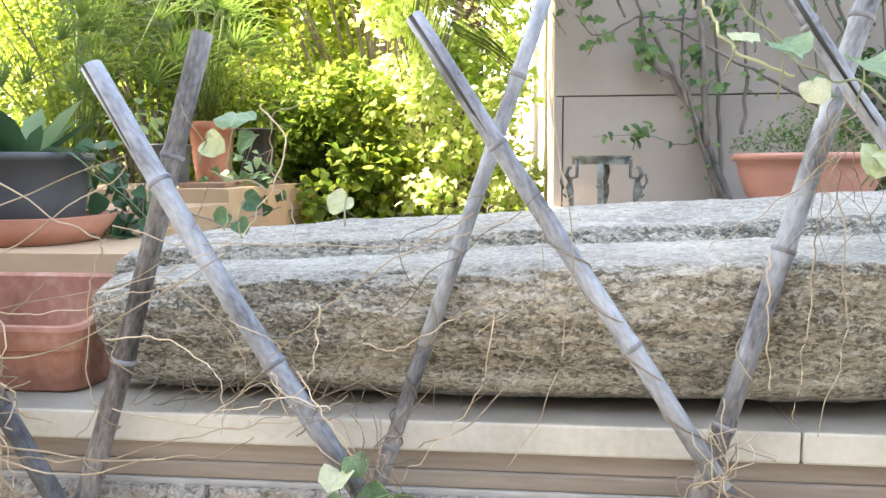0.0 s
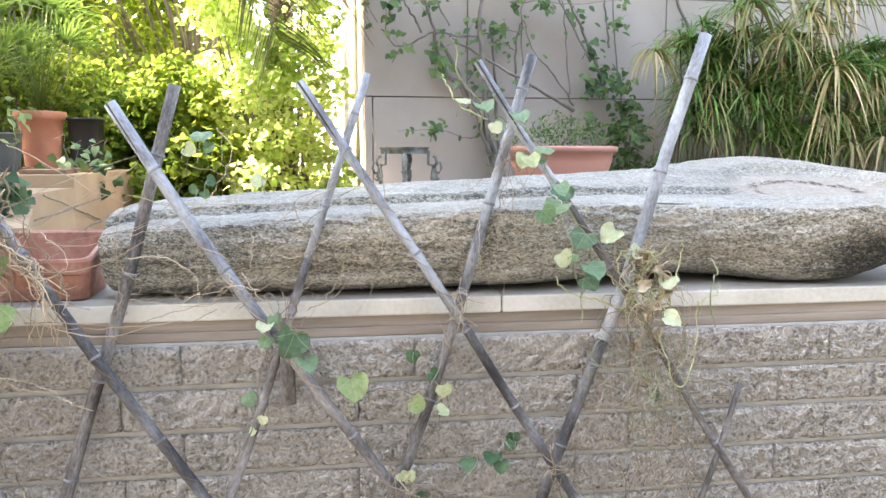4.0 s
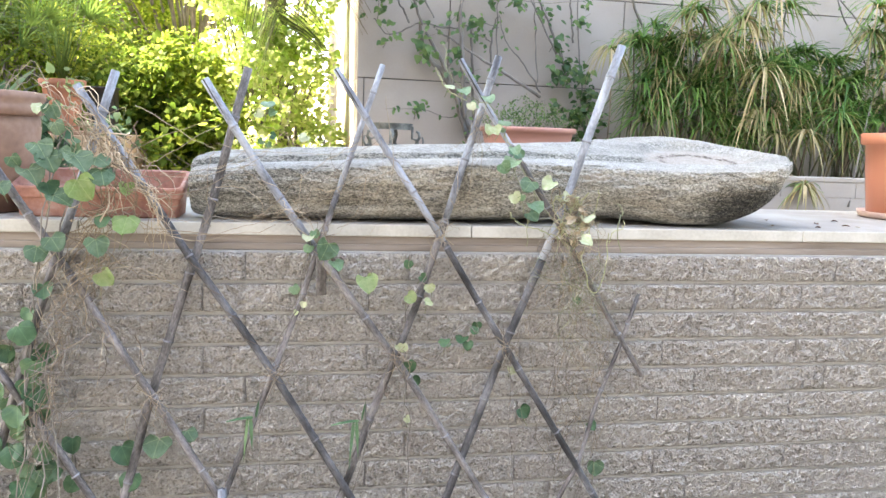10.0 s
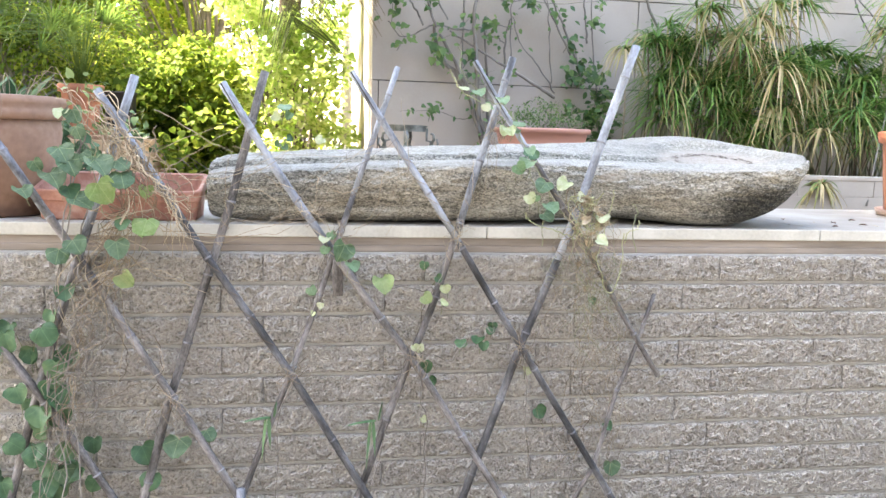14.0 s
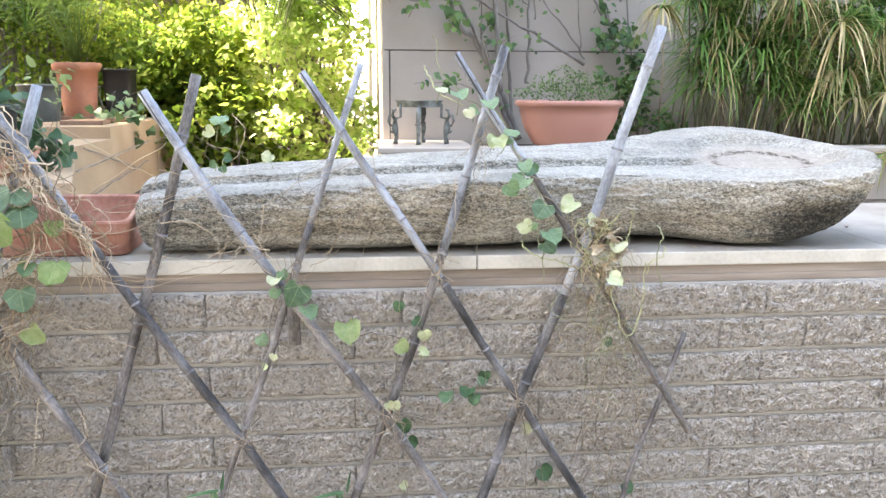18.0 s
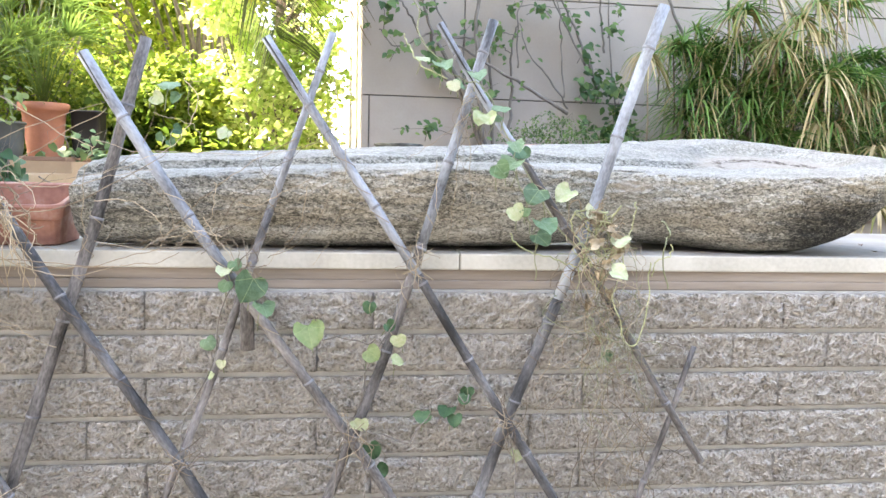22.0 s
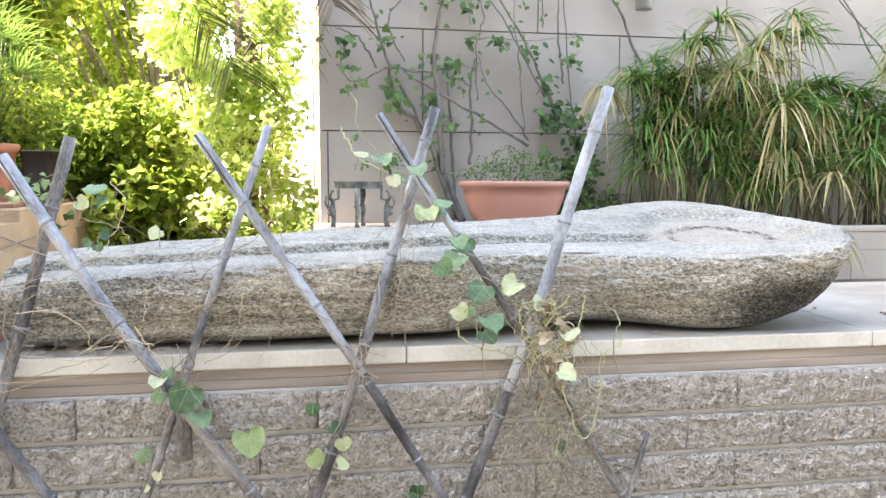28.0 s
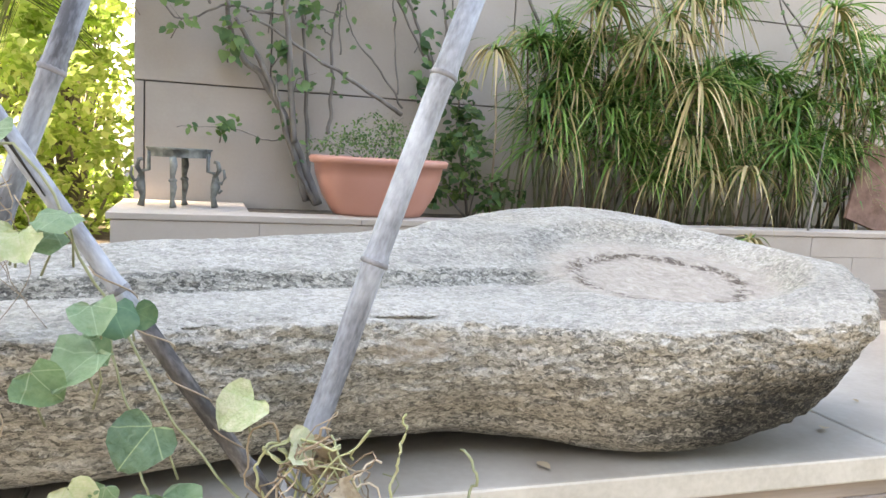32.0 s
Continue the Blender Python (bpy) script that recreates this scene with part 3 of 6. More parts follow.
def smooth_fit(ys):
    fine = np.linspace(KX[0], KX[-1], 240)
    v = np.interp(fine, KX, ys)
    pad = np.pad(v, 7, mode="edge")
    return fine, np.convolve(pad, np.hanning(17)[1:-1] / np.hanning(17)[1:-1].sum(), mode="valid")


SM = {k: smooth_fit(v) for k, v in dict(by=K_BACK_Y, bz=K_BACK_Z, fy=K_FRONT_Y, fz=K_FRONT_Z, ty=K_FOOT_Y, bo=K_BOTTOM).items()}


def log_at(key, x):
    return float(np.interp(x, *SM[key]))


def build_log():
    b = Build()
    nx, nt_, nf, nb, nu = 720, 90, 76, 8, 10
    ring = nt_ + nf + nb + nu
    xs = np.linspace(KX[0], KX[-1], nx)
    verts = []
    for x in xs:
        by, bz, fy, fz, ty, bo = (log_at(k, x) for k in ("by", "bz", "fy", "fz", "ty", "bo"))
        end = min(1.0, (x - KX[0]) / 0.022)
        for k in range(ring):
            if k < nt_:                                   # top, from the back to the front
                u = k / nt_
                y, plane = by + (fy + 0.012 - by) * u, bz + (fz - bz) * u
                wob = 0.03 * noise.noise((x * 4, 0, 5))
                step = min(1.0, max(0.0, (u - 0.47 - wob) / 0.028))
                lower = fz + 0.016 * (1 - (u - 0.5) / 0.5)
                tread = bz + (fz + 0.033 - bz) * min(1.0, u / 0.47) ** 1.25          # back slab, falling a little towards the step
                slab = tread * (1 - step) + lower * step
                slab -= 0.013 * max(0.0, 1 - abs(u - 0.530 - wob) / 0.040)          # runnel at the foot of the step
                w = min(1.0, max(0.0, (x - 1.06) / 0.16))
                w = w * w * (3 - 2 * w)
                z = slab * (1 - w) + (plane + 0.010 * math.sin(math.pi * u)) * w
                edge = min(u, 1 - u)
                z -= 0.006 * max(0, 1 - edge / 0.06) ** 2
                rr = math.hypot((x - 1.31) / 0.265, (y - 0.262) / 0.205)
                if rr < 1:                                # shallow bowl with a worn ring in its floor
                    f = min(1.0, max(0.0, (rr - 0.72) / 0.28))
                    ri = math.hypot((x - 1.30) / 0.150, (y - 0.245) / 0.112)
                    floor = 1.589 + 0.18 * (y - 0.15) - 0.0045 * min(1.0, max(0.0, (1.04 + 0.10 * noise.noise((x * 22, y * 22, 3)) - ri) / 0.10))
                    z = min(z, floor + (z - floor) * f * f * (3 - 2 * f))
            elif k < nt_ + nf:                            # front face, bulging, from the arris to the foot
                u = (k - nt_) / nf
                heel = bo + 0.052 * min(1.0, (fz - bo) / 0.14)
                if u < 0.84:                              # upright face
                    w = u / 0.84
                    y, z = fy + 0.032 * w * w - 0.009 * math.sin(math.pi * w), fz + (heel - fz) * w
                else:                                     # tucked in under the heel
                    w = (u - 0.84) / 0.16
                    y, z = fy + 0.032 + (ty + 0.05 - fy - 0.032) * (1 - math.cos(w * math.pi / 2)), heel + (bo - heel) * math.sin(w * math.pi / 2)
                y += 0.006 * max(0, 1 - u / 0.05) ** 2
                z -= 0.003 * max(0, 1 - u / 0.05)
                chip = noise.fractal(Vector((x * 9, 3.3, 1.7)), 0.8, 2.0, 4)
                y += (0.010 * max(0.0, chip) + 0.004 * chip) * max(0.0, 1 - u / 0.30) ** 1.5
            elif k < nt_ + nf + nb:                       # underside
                u = (k - nt_ - nf) / nb
                y, z = ty + 0.05 + (by - 0.05 - ty - 0.05) * u, bo
            else:                                         # back face
                u = (k - nt_ - nf - nb) / nu
                y, z = by - 0.05 + 0.05 * math.sin(u * math.pi / 2), bo + (bz - bo) * u
            p = Vector((x, y, z))
            cy, cz = (by + fy) / 2, (bz + bo) / 2
            if end < 1:                                   # worn left end
                f = math.sqrt(max(0.0, 1 - (1 - end) ** 2)) * 0.22 + 0.78
                p.y, p.z = cy + (p.y - cy) * f, cz + (p.z - cz) * f
            if not (nt_ + nf <= k < nt_ + nf + nb):
                q = Vector((p.x * 0.30, p.y, p.z))
                if k < nt_:
                    off = 0.0040 * noise.noise(q * 26) + 0.004 * noise.noise(q * 6) + 0.0022 * noise.noise(q * 80) + 0.0015 * noise.noise(Vector((p.x * 110, p.y * 160, 4)))
                    p.z += off * (1.0 if x < 1.0 else 0.55)
                else:                                     # foliated, pitted side
                    layer_ = noise.noise(q * 42) + 0.6 * noise.noise(q * 95)
                    off = 0.0065 * layer_ + 0.008 * noise.noise(q * 9) + 0.0032 * noise.noise(Vector((p.x * 75, p.y * 110, p.z * 110))) + 0.0018 * noise.noise(Vector((p.x * 150, 2, p.z * 210)))
                    p.y -= off
                    p.z += 0.35 * off * (1 if p.z > bo + 0.03 else 0)
            p.z = max(p.z, TOP + 0.001)
            verts.append(p)
    faces = []
    for i in range(nx - 1):
        for k in range(ring):
            k2 = (k + 1) % ring
            faces.append((i * ring + k, i * ring + k2, (i + 1) * ring + k2, (i + 1) * ring + k))
    faces.append(tuple(range(ring))[::-1])
    faces.append(tuple((nx - 1) * ring + k for k in range(ring)))
    b.add(verts, faces)
    return b


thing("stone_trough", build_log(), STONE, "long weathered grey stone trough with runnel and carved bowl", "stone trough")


# ---- bamboo lattice ----
def pole_y(z, layer):
    return layer + 0.08 * (z - 1.38)


FRONT, REAR = -0.052, -0.020


def bamboo_pole(pts, layer, r0, r1, mat, label, seed, split=False, dark_from=0.0, dark_mat=None):
    """pts: (x, z) from top to bottom. Rings swell at the nodes; the top end is cut open."""
    rs = random.Random(seed)
    path = [Vector((x, pole_y(z, layer), z)) for x, z in pts]
    length = [0.0]
    for a, b_ in zip(path, path[1:]):
        length.append(length[-1] + (b_ - a).length)
    total = length[-1]

    def at(s):
        for k in range(len(path) - 1):
            if s <= length[k + 1] or k == len(path) - 2:
                return path[k].lerp(path[k + 1], (s - length[k]) / (length[k + 1] - length[k]))

    stops, s = [0.0], rs.uniform(0.05, 0.18)
    nodes = []
    while s < total - 0.02:
        nodes.append(s)
        s += rs.uniform(0.20, 0.27)
    samples = [(0.0, 0.78), (0.0005, 1.0)]
    for nd in nodes:
        samples += [(nd - 0.012, 1.0), (nd - 0.005, 1.10), (nd - 0.001, 1.16), (nd + 0.002, 1.02), (nd + 0.004, 1.10), (nd + 0.010, 1.0)]
    samples += [(total * k / 14, 1.0) for k in range(1, 14)]
    samples = sorted([q for q in samples if 0 <= q[0] < total] + [(total, 1.0)])
    cen, rad = [], []
    for s, f in samples:
        p = at(s)
        p = p + Vector((0.004 * noise.noise((s * 3, seed, 0)), 0.003 * noise.noise((s * 3, seed, 9)), 0))
        cen.append(p)
        rad.append((r0 + (r1 - r0) * s / total) * f)
    d = (cen[2] - cen[0]).normalized()
    cen = [cen[1] + d * 0.05, cen[1] + d * 0.05] + cen     # hollow of the open end
    rad = [0.001, rad[1] * 0.72] + rad
    axis = (path[-1] - path[0]).normalized()
    local = Matrix.Translation(path[0]) @ axis.to_track_quat("Z", "Y").to_matrix().to_4x4()
    back = local.inverted()
    cut = len(cen)
    if dark_from:
        cut = 2 + next(k for k, q in enumerate(samples) if q[0] >= dark_from)
    pole = thing("bamboo_pole", Build().tube([back @ c for c in cen[:cut + 1]], rad[:cut + 1], 14), mat, label, "bamboo pole", "poles of the bamboo lattice")
    pole.matrix_world = local
    if dark_from:
        part("lower_culm", Build().tube([back @ c for c in cen[cut:]], rad[cut:], 14), dark_mat, pole, "darker weathered lower culm")
    for nd in nodes:
        c, r = at(nd), (r0 + (r1 - r0) * nd / total)
        c = c + Vector((0.004 * noise.noise((nd * 3, seed, 0)), 0.003 * noise.noise((nd * 3, seed, 9)), 0))
        ring = part("node_ring", Build().tube([back @ (c + axis * o) for o in (-0.0035, -0.0015, 0.0015, 0.003)], [r * 1.10, r * 1.20, r * 1.19, r * 1.08], 14), NODE, pole)
    if split:
        w = Vector((-0.35, -0.93, 0)).normalized()
        part("split", Build().tube([back @ (at(0.002) + w * r0 * 0.86), back @ (at(0.10) + w * r0 * 0.87), back @ (at(0.21) + w * r0 * 0.9)], [0.0030, 0.0028, 0.0006], 6), BLACK_POT, pole, "dark drying crack")
    return pole


LIGHT_POLE = "weathered silver-grey bamboo pole in a diagonal lattice"
DARK_POLE = "dark mottled grey bamboo pole in a diagonal lattice"
FRONT_POLES = [
    ([(-0.430, 1.806), (-0.303, 1.596), (-0.03, 1.206), (0.15, 0.966), (0.455, 0.500), (0.78, 0.02)], FRONT, 0.0136, 0.0108, BAMBOO, True),
    ([(-0.784, 1.773), (-0.466, 1.273), (-0.233, 0.937), (-0.004, 0.559), (0.33, 0.02)], FRONT, 0.0125, 0.0125, BAMBOO, False),
    ([(-0.048, 1.855), (0.277, 1.364), (0.504, 1.002), (0.804, 0.526), (1.12, 0.02)], FRONT, 0.0112, 0.012, BAMBOO, True),
    ([(0.336, 1.904), (0.425, 1.76), (0.666, 1.409), (0.905, 1.011), (0.98, 0.895)], FRONT, 0.0098, 0.0092, BAMBOO, True),
    ([(-1.20, 1.83), (-0.872, 1.335), (-0.721, 1.088), (-0.582, 0.866), (-0.382, 0.542), (-0.05, 0.02)], FRONT, 0.0125, 0.0125, BAMBOO, False),
    ([(-1.60, 1.80), (-1.30, 1.38), (-0.998, 0.942), (-0.872, 0.756), (-0.757, 0.560), (-0.40, 0.02)], FRONT, 0.0125, 0.0125, BAMBOO, False),
]
REAR_POLES = [
    ([(-0.307, 1.848), (-0.421, 1.405), (-0.503, 1.148), (-0.589, 0.855), (-0.668, 0.544), (-0.80, 0.02)], REAR, 0.0135, 0.0145, BAMBOO_DARK, False),
    ([(0.098, 1.877), (-0.066, 1.394), (-0.150, 1.129), (-0.225, 0.927), (-0.377, 0.530), (-0.56, 0.02)], REAR, 0.0095, 0.0105, BAMBOO, False),
    ([(0.467, 1.923), (0.300, 1.382), (0.223, 1.146), (0.154, 0.965), (-0.019, 0.508), (-0.20, 0.02)], REAR, 0.0125, 0.0125, BAMBOO, False),
    ([(0.881, 1.978), (0.774, 1.675), (0.677, 1.388), (0.512, 0.993), (0.330, 0.491), (0.16, 0.02)], REAR, 0.0150, 0.013, BAMBOO, False),
    ([(-0.684, 1.820), (-0.815, 1.39), (-0.90, 1.12), (-0.98, 0.84), (-1.06, 0.52), (-1.20, 0.02)], REAR, 0.0135, 0.0135, BAMBOO, False),
    ([(0.973, 1.164), (0.919, 1.002), (0.845, 0.820), (0.774, 0.571), (0.708, 0.473), (0.58, 0.02)], REAR, 0.007, 0.009, BAMBOO_DARK, False),
]
P = FRONT_POLES + REAR_POLES
LOWER = {0: (0.52, BAMBOO_DARK), 1: (0.35, BAMBOO_BLACK), 2: (0.62, BAMBOO_BLACK), 3: (0.33, BAMBOO_DARK), 4: (0.45, BAMBOO_DARK), 5: (0.45, BAMBOO_DARK), 7: (0.42, BAMBOO_DARK), 8: (0.52, BAMBOO_DARK), 9: (0.60, BAMBOO_BLACK), 10: (0.45, BAMBOO_DARK)}
for n, (pts, layer, r0, r1, mat, split) in enumerate(P):
    r0, r1 = r0 * 0.94, r1 * 0.94
    bamboo_pole(pts, layer, r0, r1, mat, DARK_POLE if mat is BAMBOO_DARK else LIGHT_POLE, n, split, *LOWER.get(n, (0.0, None)))


# ---- pots ----
def pot(name, centre, profile, mat, label, squash=(1, 1), power=2.0):
    p = thing(name, Build().lathe(profile, 48, centre, squash, power), mat, label, "plant pot")
    return p


def planter_profile(z0, h, r0, r1, lip, lip_h, wall_t=0.012):
    return [(r0 * 0.97, z0), (r0, z0 + 0.006), (r0 + (r1 - r0) * 0.5, z0 + h * 0.45), (r1 - 0.004, z0 + h - lip_h), (r1 + lip, z0 + h - lip_h + 0.003), (r1 + lip + 0.003, z0 + h - 0.006), (r1 + lip - 0.003, z0 + h),
            (r1 - wall_t + 0.004, z0 + h), (r1 - wall_t, z0 + h - 0.01), (r1 - wall_t - 0.01, z0 + h - 0.05), (0.001, z0 + h - 0.048)]


bowl_pot = thing("bowl_planter", Build().lathe([(0.16, LZ), (0.230, LZ + 0.002), (0.245, LZ + 0.020), (0.295, LZ + 0.10), (0.328, LZ + 0.19), (0.338, LZ + 0.248), (0.358, LZ + 0.250), (0.366, LZ + 0.276), (0.356, LZ + 0.287), (0.335, LZ + 0.283), (0.31, LZ + 0.23)], 56, (1.430, 2.96), (0.955, 0.70), 2.4), PINK_PLASTIC, "salmon pink plastic bowl planter on the ledge", "plant pot")
part("soil", Build().lathe([(0.295, LZ + 0.2), (0.31, LZ + 0.235), (0.2, LZ + 0.25), (0.01, LZ + 0.245)], 40, (1.430, 2.96), (0.955, 0.70), 2.4), SOIL, bowl_pot)

big = pot("large_plant_pot", (2.485, 0.50), planter_profile(TOP + 0.02, 0.345, 0.195, 0.228, 0.016, 0.052), ORANGE_PLASTIC, "large orange plastic plant pot on the coping")
part("saucer", Build().lathe([(0.20, TOP), (0.222, TOP + 0.004), (0.232, TOP + 0.03), (0.226, TOP + 0.03), (0.2, TOP + 0.012), (0.01, TOP + 0.012)], 40, (2.485, 0.50)), SAUCER, big, "pale dusty pink saucer")
part("soil", Build().lathe([(0.2, TOP + 0.28), (0.215, TOP + 0.325), (0.1, TOP + 0.335), (0.01, TOP + 0.335)], 32, (2.485, 0.50)), SOIL, big)
trunk = Build().tube([(2.50, 0.50, TOP + 0.33), (2.525, 0.50, TOP + 0.6), (2.56, 0.51, TOP + 0.9), (2.63, 0.52, TOP + 1.5)], [0.175, 0.155, 0.135, 0.11], 24)
palm_pot = thing("palm_trunk", trunk, FIBRE, "stout palm trunk wrapped in dark brown fibre in the orange pot", "palm")
tq = random.Random(15)
for k in range(120):                                        # torn leaf bases that overlap up the trunk
    u = (k + 0.5) / 120
    a = k * 2.4
    z = TOP + 0.34 + 1.1 * u
    x0, r = 2.50 + 0.11 * u, 0.168 - 0.055 * u
    foot = Vector((x0 + r * math.cos(a), 0.50 + r * math.sin(a), z))
    tip = foot + Vector((0.010 * math.cos(a), 0.010 * math.sin(a), tq.uniform(0.06, 0.12)))
    part("leaf_base", Build().tube([foot - Vector((0, 0, 0.03)), foot.lerp(tip, 0.5) + Vector((0.008 * math.cos(a), 0.008 * math.sin(a), 0)), tip], [0.017, 0.015, 0.004], 6), FIBRE, palm_pot)

def rounded_box(b, cx, cy, loops, corner=0.018, seg=5):
    """loops: (half length, half depth, z), from the outer bottom up and down inside."""
    verts, faces = [], []
    m = 4 * (seg + 1)
    for hx, hy, z in loops:
        for k, (sx, sy) in enumerate(((1, 1), (-1, 1), (-1, -1), (1, -1))):
            for i in range(seg + 1):
                w = math.pi / 2 * (k + i / seg)
                verts.append((cx + sx * (hx - corner) + corner * math.cos(w), cy + sy * (hy - corner) + corner * math.sin(w), z))
    for r in range(len(loops) - 1):
        for k in range(m):
            k2 = (k + 1) % m
            faces.append((r * m + k, r * m + k2, (r + 1) * m + k2, (r + 1) * m + k))
    faces.append(tuple(range(m))[::-1])
    faces.append(tuple((len(loops) - 1) * m + k for k in range(m)))
    return b.add(verts, faces)


trayb = rounded_box(Build(), -0.757, 0.160, [(0.226, 0.082, TOP), (0.232, 0.087, TOP + 0.004), (0.240, 0.093, TOP + 0.080), (0.246, 0.098, TOP + 0.084), (0.250, 0.102, TOP + 0.112), (0.247, 0.099, TOP + 0.117), (0.236, 0.088, TOP + 0.115), (0.222, 0.074, TOP + 0.030), (0.10, 0.04, TOP + 0.026)], 0.025)
trayb.v = [(x, y, z + (y - 0.16) * 0.235 * min(1.0, max(0.0, (z - TOP - 0.03) / 0.05))) for x, y, z in trayb.v]     # back rim stands higher than the front
thing("clay_tray", trayb, REDWARE, "weathered red clay rectangular trough on the coping beside the stone", "planter trough", smooth=False)

# peach garden wall with stepped top
pw = thing("wall_peach", None, None, "low peach rendered garden wall", "wall", kind="structure")
for name, z1, plan in (("platform", 1.440, [(-1.06, 1.20), (-1.40, 2.198), (-2.9, 2.198), (-2.9, 1.20)]), ("low_wall", 1.510, [(-1.41, 2.20), (-1.43, 2.90), (-2.9, 2.90), (-2.9, 2.20)]),
                       ("high_wall", 1.580, [(-1.43, 2.902), (-1.47, 4.10), (-1.50, 4.5), (-2.9, 4.5), (-2.9, 2.902)]), ("return_wall", 1.545, [(-1.466, 4.08), (-1.385, 4.30), (-1.40, 4.48), (-1.495, 4.48)])):
    hb = Build()
    n = len(plan)
    hb.add([(x, y, 1.0) for x, y in plan] + [(x, y, z1) for x, y in plan], [(k, (k + 1) % n, n + (k + 1) % n, n + k) for k in range(n)] + [tuple(range(n, 2 * n))])
    part(name, hb, PEACH, pw, smooth=False)
for x, y, r in ((-2.0, 4.08, 0.04), (-1.72, 4.18, -0.1), (-1.64, 3.70, 0.3), (-1.70, 3.30, 0.1)):
    t = thing("paving_tile", Build().box(-0.13, 0.13, -0.13, 0.13, 1.581, 1.607, 0.004), BROWN_CLAY, "brown clay tile lying on the peach wall", "tile", smooth=False)
    t.matrix_world = Matrix.Translation((x, y, 0)) @ Matrix.Rotation(r, 4, "Z")

pot("round_plant_pot", (-1.62, 1.56), planter_profile(1.478, 0.262, 0.180, 0.218, 0.009, 0.03), DARK_POT, "charcoal grey round plastic plant pot in a clay saucer")
thing("clay_saucer", Build().lathe([(0.205, 1.441), (0.22, 1.444), (0.268, 1.528), (0.256, 1.531), (0.215, 1.479), (0.01, 1.476)], 40, (-1.62, 1.56), (1, 1), 3.0), TERRACOTTA, "terracotta saucer under a charcoal pot on the peach wall", "saucer")
pot("grey_plant_pot", (-2.13, 3.70), planter_profile(1.581, 0.255, 0.115, 0.140, 0.005, 0.02), GREY_POT, "blue-grey round plastic plant pot on the peach wall")
pot("tall_plant_pot", (-2.007, 4.10), planter_profile(1.608, 0.385, 0.112, 0.150, 0.018, 0.06), TERRACOTTA, "tall terracotta-coloured plant pot on the peach wall")
pot("square_plant_pot", (-1.735, 4.20), planter_profile(1.608, 0.345, 0.094, 0.108, 0.004, 0.02), BLACK_POT, "square black plastic plant pot on the peach wall", power=6.0)
clay = thing("large_clay_pot", Build().lathe([(0.13, TOP), (0.14, TOP + 0.005), (0.185, TOP + 0.16), (0.20, TOP + 0.27), (0.195, TOP + 0.30), (0.180, TOP + 0.30), (0.165, TOP + 0.2)], 48, (-1.165, 0.225)), BROWN_CLAY, "large weathered terracotta pot with a ribbed rim on the coping", "plant pot")
part("rim", Build().lathe([(0.182, TOP + 0.301), (0.196, TOP + 0.301), (0.212, TOP + 0.306), (0.215, TOP + 0.33), (0.205, TOP + 0.34), (0.215, TOP + 0.35), (0.212, TOP + 0.372), (0.195, TOP + 0.375), (0.182, TOP + 0.33), (0.182, TOP + 0.301)], 48, (-1.165, 0.225)), BROWN_CLAY, clay)
part("soil", Build().lathe([(0.181, TOP + 0.31), (0.178, TOP + 0.332), (0.09, TOP + 0.340), (0.01, TOP + 0.336)], 32, (-1.165, 0.225)), SOIL, clay)

# ---- fallen leaves on the coping ----
fq = random.Random(52)
for x, y in ((1.72, 0.10), (1.80, 0.22), (1.88, 0.16), (1.96, 0.33), (2.06, 0.12), (1.66, 0.33)):
    fb = Build()
    w, r = fq.uniform(0, 6.28), fq.uniform(0.011, 0.020)
    ax, nx_ = Vector((math.cos(w), math.sin(w), 0)), Vector((-math.sin(w), math.cos(w), 0))
    c = Vector((x, y, TOP + 0.002))
    up = Vector((0, 0, 1))
    pts = [c - ax * r, c - ax * r * 0.3 + nx_ * r * 0.42 + up * 0.004, c + ax * r * 0.5 + nx_ * r * 0.34 + up * 0.005, c + ax * r * 1.1, c + ax * r * 0.5 - nx_ * r * 0.36 + up * 0.003, c - ax * r * 0.3 - nx_ * r * 0.4 + up * 0.006, c + up * 0.001]
    fb.add(pts + [p + up * 0.0012 for p in pts], [(k, (k + 1) % 6, 6) for k in range(6)] + [(7 + (k + 1) % 6, 7 + k, 13) for k in range(6)] + [(k, 7 + k, 7 + (k + 1) % 6, (k + 1) % 6) for k in range(6)])
    thing("fallen_leaf", fb, RUST, "small curled brown dead leaf on the coping", "dead leaf", "fallen leaves on the coping")

# ---- small iron stand on the ledge ----
def half_round(cx, cy, rx, ry, z0, z1, seg=20):
    pts = [(cx + rx * math.cos(math.pi * (1 + k / seg)), cy + ry * math.sin(math.pi * (1 + k / seg))) for k in range(seg + 1)]
    n = len(pts)
    b = Build()
    b.add([(x, y, z0) for x, y in pts] + [(x, y, z1) for x, y in pts], [tuple(range(n))[::-1], tuple(range(n, 2 * n))] + [(k, (k + 1) % n, n + (k + 1) % n, n + k) for k in range(n)])
    return b


